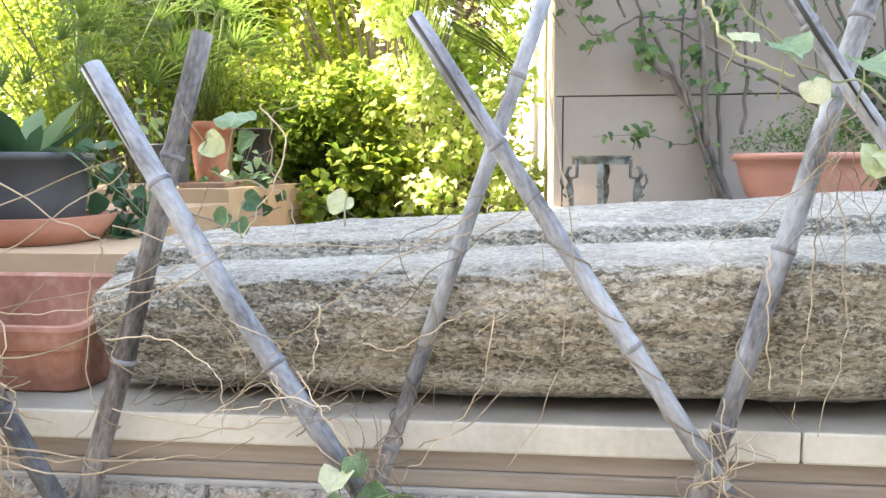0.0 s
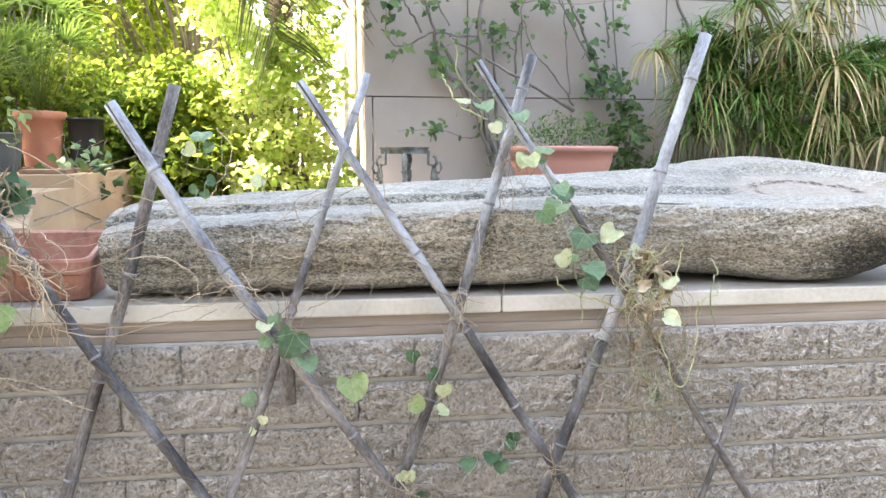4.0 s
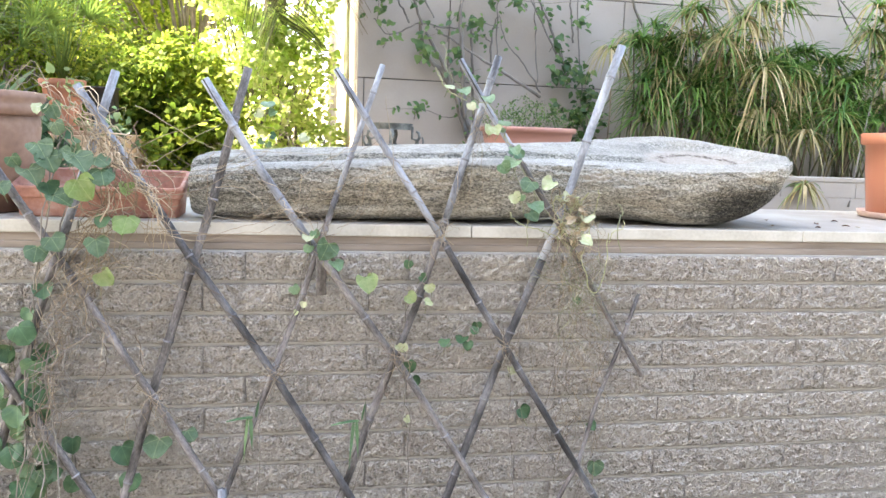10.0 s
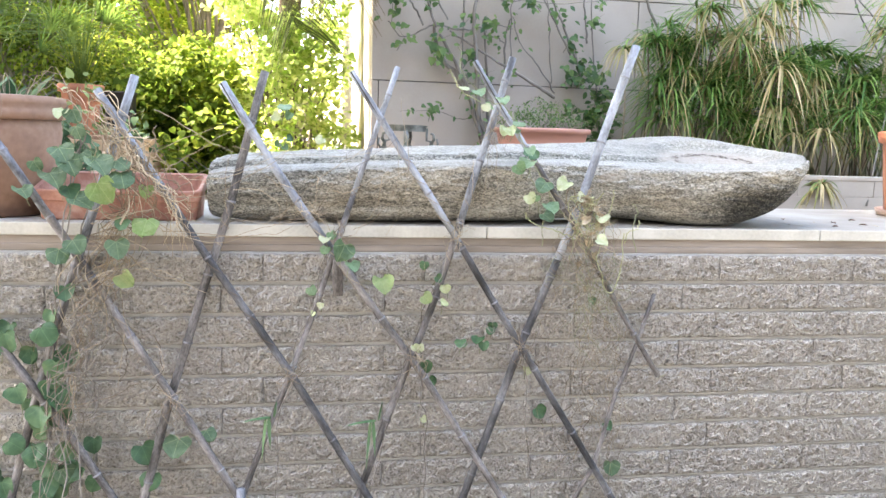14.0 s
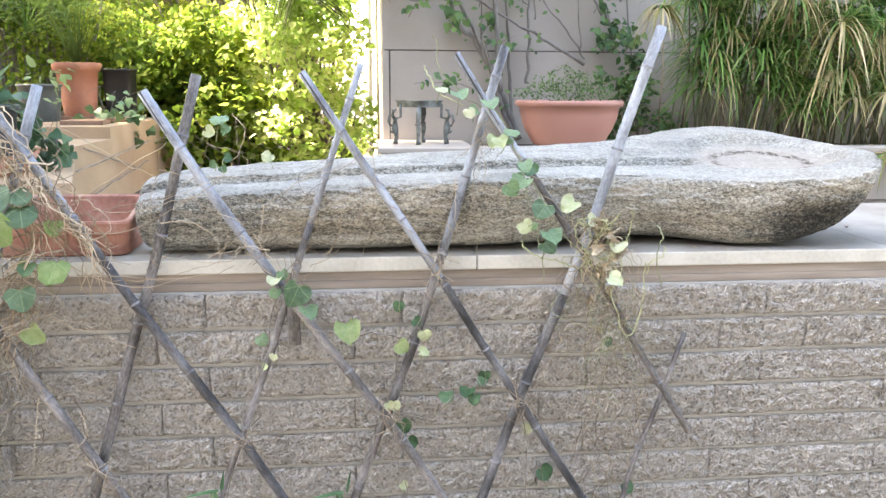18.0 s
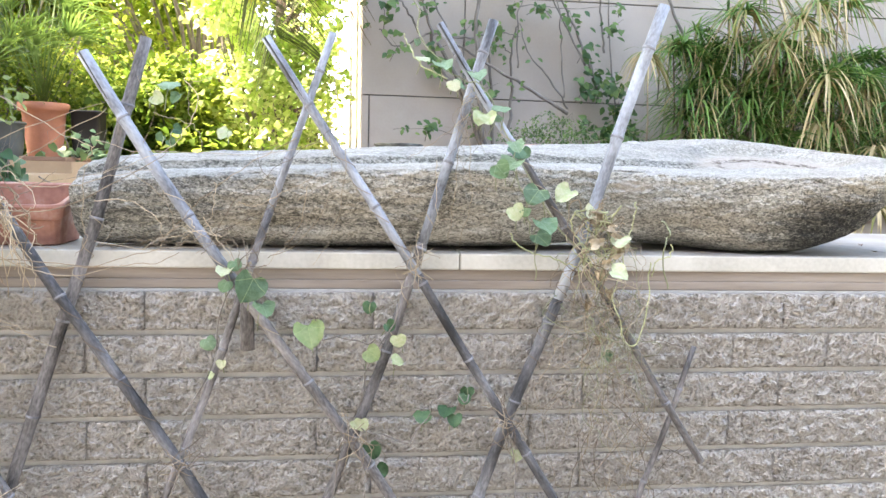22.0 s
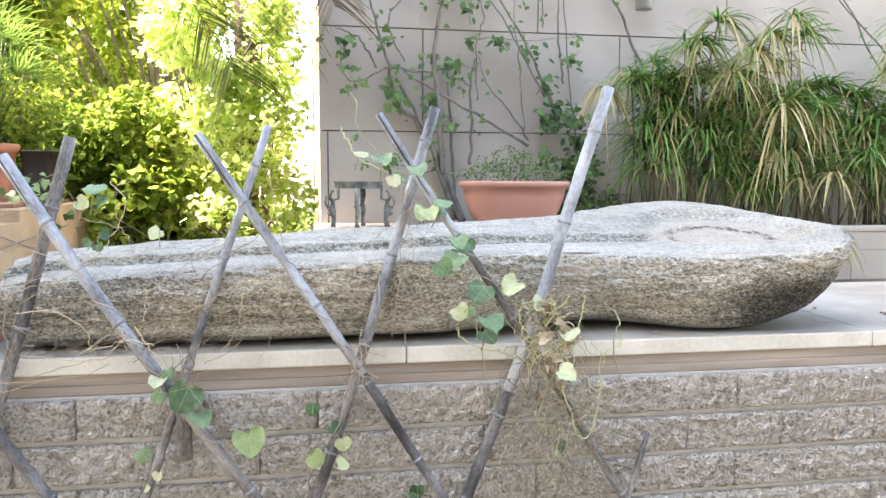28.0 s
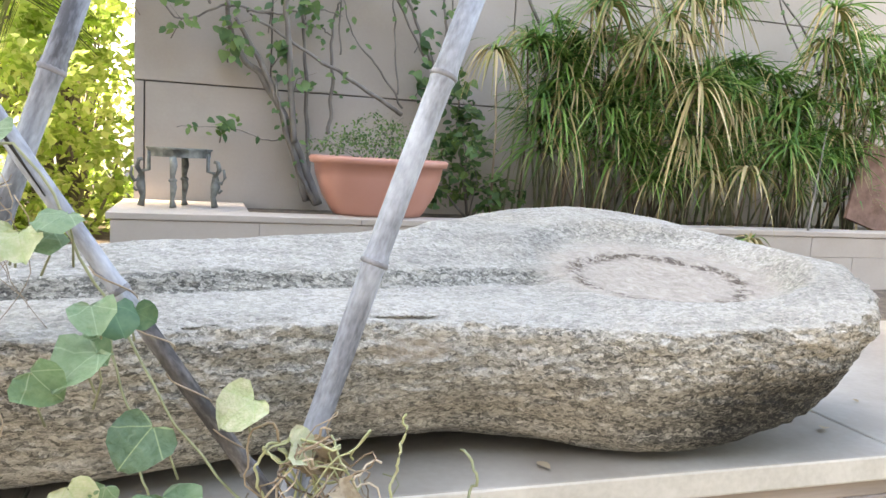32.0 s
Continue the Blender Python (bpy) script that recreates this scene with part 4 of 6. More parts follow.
stand = thing("iron_stand", None, None, "small ornate verdigris iron plant stand on the ledge", "plant stand")
part("tabletop", half_round(0.475, 3.22, 0.158, 0.24, LZ + 0.272, LZ + 0.282), IRON, stand, smooth=False)
part("apron", half_round(0.475, 3.22, 0.150, 0.228, LZ + 0.238, LZ + 0.272), IRON, stand, smooth=False)
for x, y, h in ((0.452, 2.995, 0.238), (0.500, 3.19, 0.238)):
    leg = part("leg", Build().tube([(x, y, LZ + h), (x + 0.003, y - 0.006, LZ + h * 0.84), (x - 0.002, y, LZ + h * 0.62), (x + 0.004, y - 0.004, LZ + h * 0.42), (x - 0.002, y + 0.002, LZ + h * 0.16), (x + 0.002, y - 0.010, LZ + 0.004)], [0.016, 0.019, 0.012, 0.017, 0.010, 0.017], 8), IRON, stand)
    part("collar", Build().lathe([(0.012, LZ + h * 0.50), (0.020, LZ + h * 0.53), (0.020, LZ + h * 0.56), (0.012, LZ + h * 0.59)], 10, (x, y)), IRON, leg)
for x, y, f in ((0.640, 3.06, 1), (0.312, 3.06, -1)):      # cast ornaments at both ends, under a square corner bracket
    leg = part("leg", Build().tube([(x - 0.03 * f, y, LZ + 0.262), (x - 0.03 * f, y, LZ + 0.175), (x + 0.004 * f, y, LZ + 0.168), (x + 0.006 * f, y, LZ + 0.10), (x - 0.004 * f, y, LZ + 0.05), (x + 0.004 * f, y - 0.01, LZ + 0.004)], [0.009, 0.009, 0.013, 0.024, 0.013, 0.017], 8), IRON, stand)
    for pts, r in (([(0, 0.15), (0.022, 0.185), (0.014, 0.22), (-0.004, 0.225)], 0.011), ([(0.008, 0.13), (0.034, 0.12), (0.05, 0.15), (0.042, 0.19)], 0.008), ([(0.004, 0.09), (0.024, 0.075), (0.036, 0.09)], 0.007)):
        part("scroll", Build().tube([(x + a * f, y - 0.01, LZ + c) for a, c in pts], [r, r * 1.1, r, r * 0.8][:len(pts)], 7), IRON, leg)

# ---- board leaning in the bed ----
lb_ = thing("leaning_board", Build().box(-0.22, 0.22, -0.012, 0.012, 0, 0.52, 0.004), RUST, "dark brown worn board leaning in the planting bed", "board", smooth=False)
lb_.matrix_world = Matrix.Translation((4.60, 2.94, LZ)) @ Matrix.Rotation(radians(-8), 4, "X") @ Matrix.Rotation(radians(18), 4, "Y")
thing("stick", Build().tube([(3.88, 2.70, 1.25), (3.97, 2.78, 1.55), (4.15, 2.92, 2.05)], [0.008, 0.007, 0.005], 6), BARK, "thin dry stick leaning on the planter ledge", "stick")

# ---- wall lamp ----
lamp = thing("wall_lamp", Build().lathe([(0.055, 2.92), (0.06, 2.925), (0.06, 3.25), (0.05, 3.255)], 24, (2.44, 3.36)), LAMP_GREY, "grey cylindrical wall lamp on the house wall", "wall lamp")
part("bracket", Build().box(2.42, 2.46, 3.40, 3.498, 3.04, 3.12, 0.003), LAMP_GREY, lamp, smooth=False)


# ---- foliage ----
def leaf_shape(kind):
    """Outline of one leaf in its own plane: x across, y along, unit length; triangles fold along the midrib."""
    if kind == "heart":
        half = [(0, 0), (0.22, -0.16), (0.44, -0.10), (0.52, 0.14), (0.42, 0.42), (0.22, 0.72), (0, 1.0)]
    elif kind == "oval":
        half = [(0, 0), (0.20, 0.18), (0.30, 0.42), (0.22, 0.72), (0, 1.0)]
    elif kind == "lance":
        half = [(0, 0), (0.11, 0.10), (0.17, 0.36), (0.12, 0.74), (0, 1.0)]
    else:
        half = [(0, 0), (0.08, 0.1), (0.12, 0.45), (0.07, 0.82), (0, 1.0)]
    return half


def add_leaf(b, at, along, normal, size, kind="oval", cup=0.18, droop=0.15):
    along = along.normalized()
    side = along.cross(normal)
    side = side.normalized() if side.length > 1e-4 else along.orthogonal().normalized()
    up = side.cross(along)
    half = leaf_shape(kind)
    mid = [at + along * (size * y) - up * (size * droop * y * y) for _, y in half]
    right = [m + side * (size * x) + up * (size * cup * x) for m, (x, y) in zip(mid, half)]
    left = [m - side * (size * x) + up * (size * cup * x) for m, (x, y) in zip(mid, half)]
    n = len(half)
    verts = mid + right[1:-1] + left[1:-1]
    R = lambda i: n + i - 1
    Lf = lambda i: n + (n - 2) + i - 1
    faces = [(0, R(1), 1), (0, 1, Lf(1))]
    for i in range(1, n - 2):
        faces += [(i, R(i), R(i + 1), i + 1), (i, i + 1, Lf(i + 1), Lf(i))]
    faces += [(n - 2, R(n - 2), n - 1), (n - 2, n - 1, Lf(n - 2))]
    b.add(verts, faces)


def rand_dir(rs, flat=0.0):
    v = Vector((rs.gauss(0, 1), rs.gauss(0, 1), rs.gauss(0, 1) * (1 - flat)))
    return v.normalized()


def shrub(name, base, clumps, count, size, mat, label, seed, kind="oval", trunk_r=0.05, category="tree"):
    """clumps: (x, y, z, radius) that the limbs reach; leaves hang about each in uneven clusters."""
    rs = random.Random(seed)
    top = thing(name, None, None, label, category)
    base = Vector(base)
    for n, (cx, cy, cz, r) in enumerate(clumps):
        c = Vector((cx, cy, cz))
        m = base.lerp(c, 0.5) + Vector((rs.uniform(-.15, .15), rs.uniform(-.15, .15), rs.uniform(0, .25)))
        line = [base + rand_dir(rs) * trunk_r * 0.4, base.lerp(m, 0.5) + rand_dir(rs) * 0.05, m, m.lerp(c, 0.6) + rand_dir(rs) * 0.08, c]
        part("limb" if n else "trunk", Build().tube(line, [trunk_r * f for f in ((0.6, 0.4, 0.25, 0.16, 0.05) if n else (1.0, 0.7, 0.4, 0.2, 0.05))], 6), BARK, top)
    lb = Build()
    vol = sum(r ** 2 for *_, r in clumps)
    for cx, cy, cz, r in clumps:
        n = int(count * r * r / vol)
        k = 0
        while k < n:
            d = rand_dir(rs) * r * rs.random() ** 0.4
            tw = Vector((cx, cy, cz)) + Vector((d.x, d.y, d.z * 0.85))
            out = (d + Vector((0, 0, 0.3 * r))).normalized()
            for _ in range(rs.randint(5, 10)):
                p = tw + rand_dir(rs) * size * 1.3
                al = (out * 0.5 + rand_dir(rs) + Vector((0, -0.3, -0.45)))
                add_leaf(lb, p, al, (rand_dir(rs) * 0.7 + Vector((0, -0.3, 1))), size * rs.uniform(0.6, 1.25), kind)
                k += 1
    part("crown", lb, mat, top)
    return top


FOLIAGE = "sunlit leafy %s behind the garden wall"


def clump_set(x0, x1, y0, y1, z0, z1, n, r0, r1, seed):
    q = random.Random(seed)
    return [(q.uniform(x0, x1), q.uniform(y0, y1), q.uniform(z0, z1), q.uniform(r0, r1)) for _ in range(n)]


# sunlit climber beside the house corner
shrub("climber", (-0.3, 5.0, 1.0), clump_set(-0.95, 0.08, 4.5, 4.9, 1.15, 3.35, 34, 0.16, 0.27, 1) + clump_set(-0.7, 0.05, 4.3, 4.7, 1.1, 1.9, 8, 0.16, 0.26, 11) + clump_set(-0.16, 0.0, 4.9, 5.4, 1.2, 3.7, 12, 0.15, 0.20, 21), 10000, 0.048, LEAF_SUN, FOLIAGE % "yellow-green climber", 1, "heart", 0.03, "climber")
# shrubs and trees to the left
shrub("shrub", (-1.2, 5.0, 1.0), clump_set(-2.1, -1.05, 4.6, 5.4, 1.15, 2.3, 20, 0.22, 0.36, 2), 8200, 0.052, LEAF_DEEP, FOLIAGE % "green broad shrub", 2, "heart", 0.04, "shrub")
shrub("shrub", (-1.8, 5.2, 1.0), clump_set(-3.0, -1.35, 4.9, 6.0, 1.4, 2.5, 30, 0.28, 0.42, 3), 10500, 0.048, LEAF_DEEP, FOLIAGE % "yellow-green shrub", 3, "oval", 0.05, "shrub")
shrub("tree", (-1.6, 8.2, 1.0), clump_set(-4.2, -1.1, 7.4, 9.0, 2.2, 5.4, 52, 0.4, 0.7, 4), 19000, 0.082, LEAF_TREE, FOLIAGE % "broad-leaved tree", 4, "oval", 0.08)
shrub("shrub", (-3.6, 6.3, 1.0), clump_set(-5.4, -2.4, 5.7, 7.2, 1.3, 4.5, 44, 0.3, 0.5, 5), 15000, 0.066, LEAF_DEEP, FOLIAGE % "green shrub", 5, "oval", 0.06, "shrub")
shrub("tree", (-2.0, 10.5, 1.0), clump_set(-7.5, -0.7, 9.5, 11.5, 1.4, 6.0, 66, 0.6, 1.0, 6), 24000, 0.15, LEAF_TREE, FOLIAGE % "far tree", 6, "oval", 0.12)
shrub("tree", (-2.6, 4.8, 1.0), clump_set(-3.4, -1.9, 5.6, 6.2, 2.9, 4.0, 20, 0.2, 0.36, 9), 3600, 0.085, LEAF_TREE, FOLIAGE % "overhanging tree with large leaves", 9, "heart", 0.05)
shrub("shrub", (-2.9, 5.0, 1.0), clump_set(-3.7, -2.0, 4.7, 5.4, 1.5, 3.2, 24, 0.22, 0.36, 12), 4200, 0.07, LEAF_DEEP, FOLIAGE % "green shrub with small leaves", 12, "oval", 0.04, "shrub")
shrub("tree", (-4.0, 14.0, 1.0), clump_set(-11.0, -3.2, 13.0, 15.0, 1.5, 7.5, 64, 0.8, 1.3, 14), 12000, 0.30, LEAF_DEEP, FOLIAGE % "tall far tree", 14, "oval", 0.14)
# added tall tree, its crown out of view, placed to shade the wall and the stone
shrub("tree", (-5.0, 2.6, 1.1), clump_set(-4.9, -1.8, -0.9, 2.0, 4.6, 9.5, 96, 0.5, 0.85, 7) + clump_set(-5.7, -3.4, 1.5, 3.7, 4.4, 7.2, 50, 0.5, 0.85, 17) + clump_set(-4.4, -2.6, 2.7, 4.0, 7.2, 9.4, 18, 0.5, 0.8, 27) + clump_set(-4.8, -2.0, 2.9, 4.5, 9.0, 12.2, 40, 0.5, 0.85, 37) + clump_set(-1.8, -1.1, 0.2, 1.1, 5.2, 6.4, 9, 0.35, 0.5, 57), 33900, 0.15, LEAF_DEEP, "tall leafy tree added to shade the garden wall, crown unseen", 7, "oval", 0.16)


# second added tree, crown out of view, keeps the sun off the left shrubs
shrub("tree", (-5.4, 5.2, 1.0), clump_set(-6.3, -4.3, 4.2, 6.2, 4.0, 5.9, 40, 0.45, 0.7, 47), 9000, 0.13, LEAF_DEEP, "leafy tree added to shade the shrubs on the left, crown unseen", 47, "oval", 0.12)


# ---- umbrella sedge along the house wall ----
def blade(b, p, d, length, width, droop, seg=4, full=0.08):
    """A strap that arches and hangs; it keeps its width up to the share `full` and then tapers."""
    d = d.normalized()
    side = d.cross(Vector((0, 0, 1)))
    side = side.normalized() if side.length > 1e-3 else Vector((1, 0, 0))
    pts = []
    for k in range(seg + 1):
        u = k / seg
        c = p + d * (length * u) - Vector((0, 0, droop * length * u * u))
        w = width * min(1.0, (1 - u) / (1 - full) + 0.06) * (0.5 + 0.5 * min(1, u * 6))
        pts += [c - side * w / 2, c + side * w / 2 + Vector((0, 0, width * 0.25))]
    b.add(pts, [(2 * k, 2 * k + 1, 2 * k + 3, 2 * k + 2) for k in range(seg)])


def sedge(x, y, z0, height, spread, stalks, seed, dead=0.20):
    q = random.Random(seed)
    t = thing("umbrella_sedge", None, None, "clump of green and straw-coloured umbrella sedge by the house wall", "sedge", "sedge along the house wall")
    for _ in range(int(stalks * 0.85)):
        a = q.uniform(0, 2 * math.pi)
        lean = q.uniform(0.1, 1.0) * spread
        h = height * (0.36 + 0.60 * q.random())
        top = Vector((x + lean * math.cos(a), min(y + lean * math.sin(a) * 0.6 - 0.10, 3.36), z0 + h))
        foot = Vector((x + q.gauss(0, 0.09), min(y + q.gauss(0, 0.07), 3.42), z0))
        stalk = part("stalk", Build().tube([foot, foot.lerp(top, 0.5) + Vector((0, 0, 0.06)), top], [0.006, 0.005, 0.0035], 5), STEM if q.random() < 0.6 else DRY, t)
        lb = Build()
        L0 = q.uniform(0.24, 0.38)
        straw = q.random() < dead
        up = (top - foot).normalized()
        for k in range(q.randint(15, 21)):
            w = q.uniform(0, 2 * math.pi)
            d = Vector((math.cos(w), math.sin(w), q.uniform(0.05, 1.0))) + up * 0.25
            if top.y > 3.1 and d.y > 0:
                d.y *= -0.5
            blade(lb, top, d, L0 * q.uniform(0.75, 1.2), q.uniform(0.012, 0.020), q.uniform(1.0, 1.5) if straw else q.uniform(0.35, 1.15), 7, 0.45)
        part("leaf_head", lb, LEAF_STRAW if straw else LEAF_REED, stalk)


def sedge_head(t, top, foot, length, kind, q):
    """A mop of long straps that arch out of the stalk's end and hang."""
    mid = foot.lerp(top, 0.5) + Vector((q.gauss(0, 0.03), 0, 0.05))
    stalk = part("stalk", Build().tube([foot, mid, top], [0.007, 0.006, 0.0045], 6), DRY if kind in "SM" else STEM, t)
    green, straw = Build(), Build()
    share = {"G": 0.05, "Y": 0.12, "M": 0.5, "S": 0.8}[kind]
    for k in range(52):
        w = 2.4 * k + q.uniform(-0.3, 0.3)
        rise = q.uniform(-0.1, 1.0)
        d = Vector((math.cos(w), math.sin(w), rise))
        if d.y > 0:
            d.y *= 0.35
        dry = q.random() < share
        blade(straw if dry else green, top + Vector((0, 0, q.uniform(-0.015, 0.015))), d, length * q.uniform(0.75, 1.3), q.uniform(0.009, 0.016), q.uniform(1.0, 1.9) if dry else q.uniform(0.2, 1.05), 8, 0.5)
    if green.v:
        part("leaf_head", green, LEAF_REED, stalk)
    if straw.v:
        part("dry_leaf_head", straw, LEAF_STRAW, stalk, "straw-coloured drooping blades")


for n, (x, y, h, sp, st) in enumerate([(2.65, 3.2, 1.02, 0.30, 10), (2.95, 3.2, 1.02, 0.32, 20), (3.3, 3.2, 0.92, 0.32, 20), (3.7, 3.2, 0.80, 0.34, 20), (4.1, 3.2, 0.95, 0.32, 18), (4.5, 3.15, 1.15, 0.32, 20), (5.0, 3.2, 1.2, 0.32, 18)]):
    sedge(x, y, LZ - 0.03, h, sp, st, 40 + n, 0.12)
hq = random.Random(91)
MOPS = [(2.73, 2.74, 0.26, "M"), (3.24, 2.78, 0.26, "M"), (2.62, 2.60, 0.26, "M"), (2.98, 2.56, 0.27, "S"), (2.40, 2.50, 0.22, "G"), (2.23, 2.36, 0.20, "G"), (3.48, 2.36, 0.24, "G"), (3.69, 2.38, 0.24, "G"), (3.88, 2.33, 0.24, "G"), (3.20, 2.22, 0.34, "M"), (4.08, 2.72, 0.26, "M"), (4.24, 2.52, 0.24, "G"), (3.85, 1.92, 0.28, "Y"), (1.99, 2.30, 0.17, "S"), (3.10, 2.66, 0.24, "M"), (2.51, 2.40, 0.22, "G"), (3.39, 2.20, 0.26, "G"), (2.85, 2.40, 0.26, "M"), (4.45, 2.60, 0.25, "G"), (3.48, 1.38, 0.16, "S"), (2.45, 2.20, 0.20, "G"), (4.02, 2.15, 0.22, "G"), (2.80, 2.18, 0.24, "G"), (4.25, 2.00, 0.20, "G")]
for n, xs in enumerate(((0, 2.55), (2.55, 3.2), (3.2, 3.75), (3.75, 9))):
    t = thing("umbrella_sedge", None, None, "tall umbrella sedge with drooping green and straw blades", "sedge", "sedge along the house wall")
    for x, z, r, kind in MOPS:
        if xs[0] <= x < xs[1]:
            y = 2.68 if z < 1.5 else (3.1 if kind == "G" and z > 1.9 else 2.88)
            foot = Vector((x + hq.uniform(-0.15, 0.15), 3.0 if z < 1.9 else 3.15, LZ - 0.03))
            sedge_head(t, Vector((x, y, z + 0.02)), foot, r * 1.05, kind, hq)
            for k in range(2 if z > 2.3 and x > 2.3 else 0):     # shorter heads beside and below each tall one
                sedge_head(t, Vector((x + hq.uniform(-0.20, 0.20), hq.uniform(2.95, 3.2), z - hq.uniform(0.05, 0.30))), foot, r * hq.uniform(0.75, 0.95), "GM"[k], hq)
    for k in range(11 if xs[0] < 3 else 17):                # younger green heads deeper in the clump
        x = hq.uniform(max(xs[0], 2.28), min(xs[1], 4.9))
        z = LZ + (hq.uniform(0.5, 0.95) if x < 2.75 else hq.uniform(0.2, 0.95))
        sedge_head(t, Vector((x, hq.uniform(3.02, 3.2), z)), Vector((x + hq.uniform(-0.1, 0.1), 3.2, LZ - 0.03)), hq.uniform(0.2, 0.3), "GGGY"[k % 4], hq)


# ---- creeper on the house wall ----
def wavy(pts, n, amp, seed):
    """A smooth wandering line through the points."""
    P_ = [Vector(p) for p in pts]
    out = []
    for k in range(n + 1):
        u = k / n * (len(P_) - 1)
        i = min(int(u), len(P_) - 2)
        f = u - i
        a, b_, c, d = P_[max(i - 1, 0)], P_[i], P_[i + 1], P_[min(i + 2, len(P_) - 1)]
        q = 0.5 * (2 * b_ + (c - a) * f + (2 * a - 5 * b_ + 4 * c - d) * f * f + (3 * b_ - a - 3 * c + d) * f ** 3)
        out.append(q + Vector((noise.noise((k * 0.34, seed, 1)), noise.noise((k * 0.34, seed, 2)), noise.noise((k * 0.34, seed, 3)))) * amp)
    return out


creeper = thing("wall_creeper", None, None, "sparse woody creeper with small green leaves climbing the house wall", "creeper")
cq = random.Random(21)
MAIN_STEMS = [
    ([(1.2, 1.47), (1.11, 1.69), (1, 1.94), (0.88, 2.13), (0.78, 2.23), (0.71, 2.37), (0.7, 2.52)], 0.019),
    ([(1.13, 1.49), (1.02, 1.84), (0.9, 2.15), (0.76, 2.39), (0.74, 2.42)], 0.015),
    ([(1.05, 1.8), (1.01, 2.29), (0.99, 2.55), (1.02, 2.84), (1.09, 3.08)], 0.014),
    ([(1.15, 1.49), (1.13, 1.84), (1.1, 2.3), (1.07, 2.56)], 0.011),
    ([(1.24, 1.86), (1.25, 2.13), (1.24, 2.42), (1.28, 2.57)], 0.009),
    ([(1.64, 1.99), (1.36, 2.15), (1.09, 2.29), (0.81, 2.45)], 0.01),
]
SLENDER_STEMS = [
    ([(1.66, 2.03), (1.51, 2.24), (1.37, 2.39), (1.3, 2.59)], 0.005),
    ([(1.62, 2.1), (1.59, 2.43), (1.57, 2.62), (1.54, 2.86), (1.52, 3.09)], 0.004),
    ([(0.79, 2.46), (1.02, 2.48), (1.16, 2.51), (1.29, 2.49)], 0.005),
    ([(1.09, 2.44), (1.18, 2.43), (1.24, 2.39)], 0.005),
    ([(1.02, 1.82), (0.89, 1.81), (0.78, 1.85), (0.63, 1.86), (0.45, 1.85)], 0.003),
    ([(1.18, 1.47), (1.08, 1.65), (0.98, 1.96), (0.94, 2.14)], 0.011),
]
THIN_STEMS = [
    ([(0.92, 2.47), (0.69, 2.49), (0.47, 2.4), (0.35, 2.51)], 0.006),
    ([(0.61, 2.49), (0.5, 2.67), (0.34, 2.74)], 0.006),
    ([(0.7, 2.47), (0.62, 2.72), (0.55, 2.95), (0.43, 3.06)], 0.008),
    ([(0.8, 2.54), (0.69, 2.79), (0.81, 2.98), (0.88, 3.07)], 0.005),
    ([(1.8, 2.29), (1.68, 2.56), (1.55, 2.79), (1.35, 3.08)], 0.008),
    ([(1.75, 2.32), (1.63, 2.53), (1.48, 2.79), (1.33, 2.99)], 0.006),
    ([(1.9, 2.42), (1.86, 2.75), (1.86, 3.1)], 0.006),
]
FINE_STEMS = [
    ([(1.29, 2.29), (1.28, 2.64), (1.33, 2.85), (1.26, 3.04)], 0.004),
    ([(1.19, 2.69), (1.43, 2.7), (1.62, 2.69), (1.97, 2.73)], 0.003),
    ([(2.56, 2.4), (2.4, 2.69), (2.3, 2.92), (2.19, 3.06), (2.14, 3.2)], 0.009),
    ([(1.74, 2.79), (1.73, 3.1)], 0.004),
    ([(0.85, 2.95), (1.02, 2.97), (1.19, 2.94)], 0.004),
    ([(1.88, 2.1), (1.83, 2.27), (1.8, 2.39)], 0.006),
]
SIDE_STEMS = [
    ([(2.05, 1.56), (1.95, 2.3), (1.90, 2.8), (1.86, 3.5)], 0.005),
    ([(4.6, 1.6), (4.45, 2.5), (4.1, 2.9), (3.7, 3.25)], 0.007),
    ([(4.7, 1.6), (4.6, 2.6), (4.75, 3.0), (4.9, 3.5)], 0.010),
    ([(4.5, 2.3), (4.2, 2.75), (3.95, 3.1), (3.6, 3.0), (3.4, 2.85)], 0.005),
]
for n, (pts, r) in enumerate(MAIN_STEMS + SLENDER_STEMS + THIN_STEMS + FINE_STEMS + SIDE_STEMS):
    r *= 1.35
    line = wavy([(x, 3.45 - 0.03 * (n % 3) - r, z) for x, z in pts], 30, 0.014, n)
    line = [Vector((p.x, min(p.y, 3.49 - r), p.z)) for p in line]
    st = part("stem", Build().tube(line, [max(0.0022, r * (1 - 0.55 * k / 30)) for k in range(31)], 7), BARK, creeper)
    lb = Build()
    for k in range(5 if n < 12 else 3):
        c = line[cq.randint(6, 30)] + Vector((cq.gauss(0, 0.03), -0.02, cq.gauss(0, 0.03)))
        for _ in range(cq.randint(1, 2)):
            add_leaf(lb, c + rand_dir(cq) * 0.02, Vector((cq.gauss(0, 1), -0.4, cq.gauss(-0.6, 0.7))), Vector((cq.gauss(0, .4), -1, 0.6)), cq.uniform(0.025, 0.05), "oval")
    part("foliage", lb, LEAF_CREEPER, st)
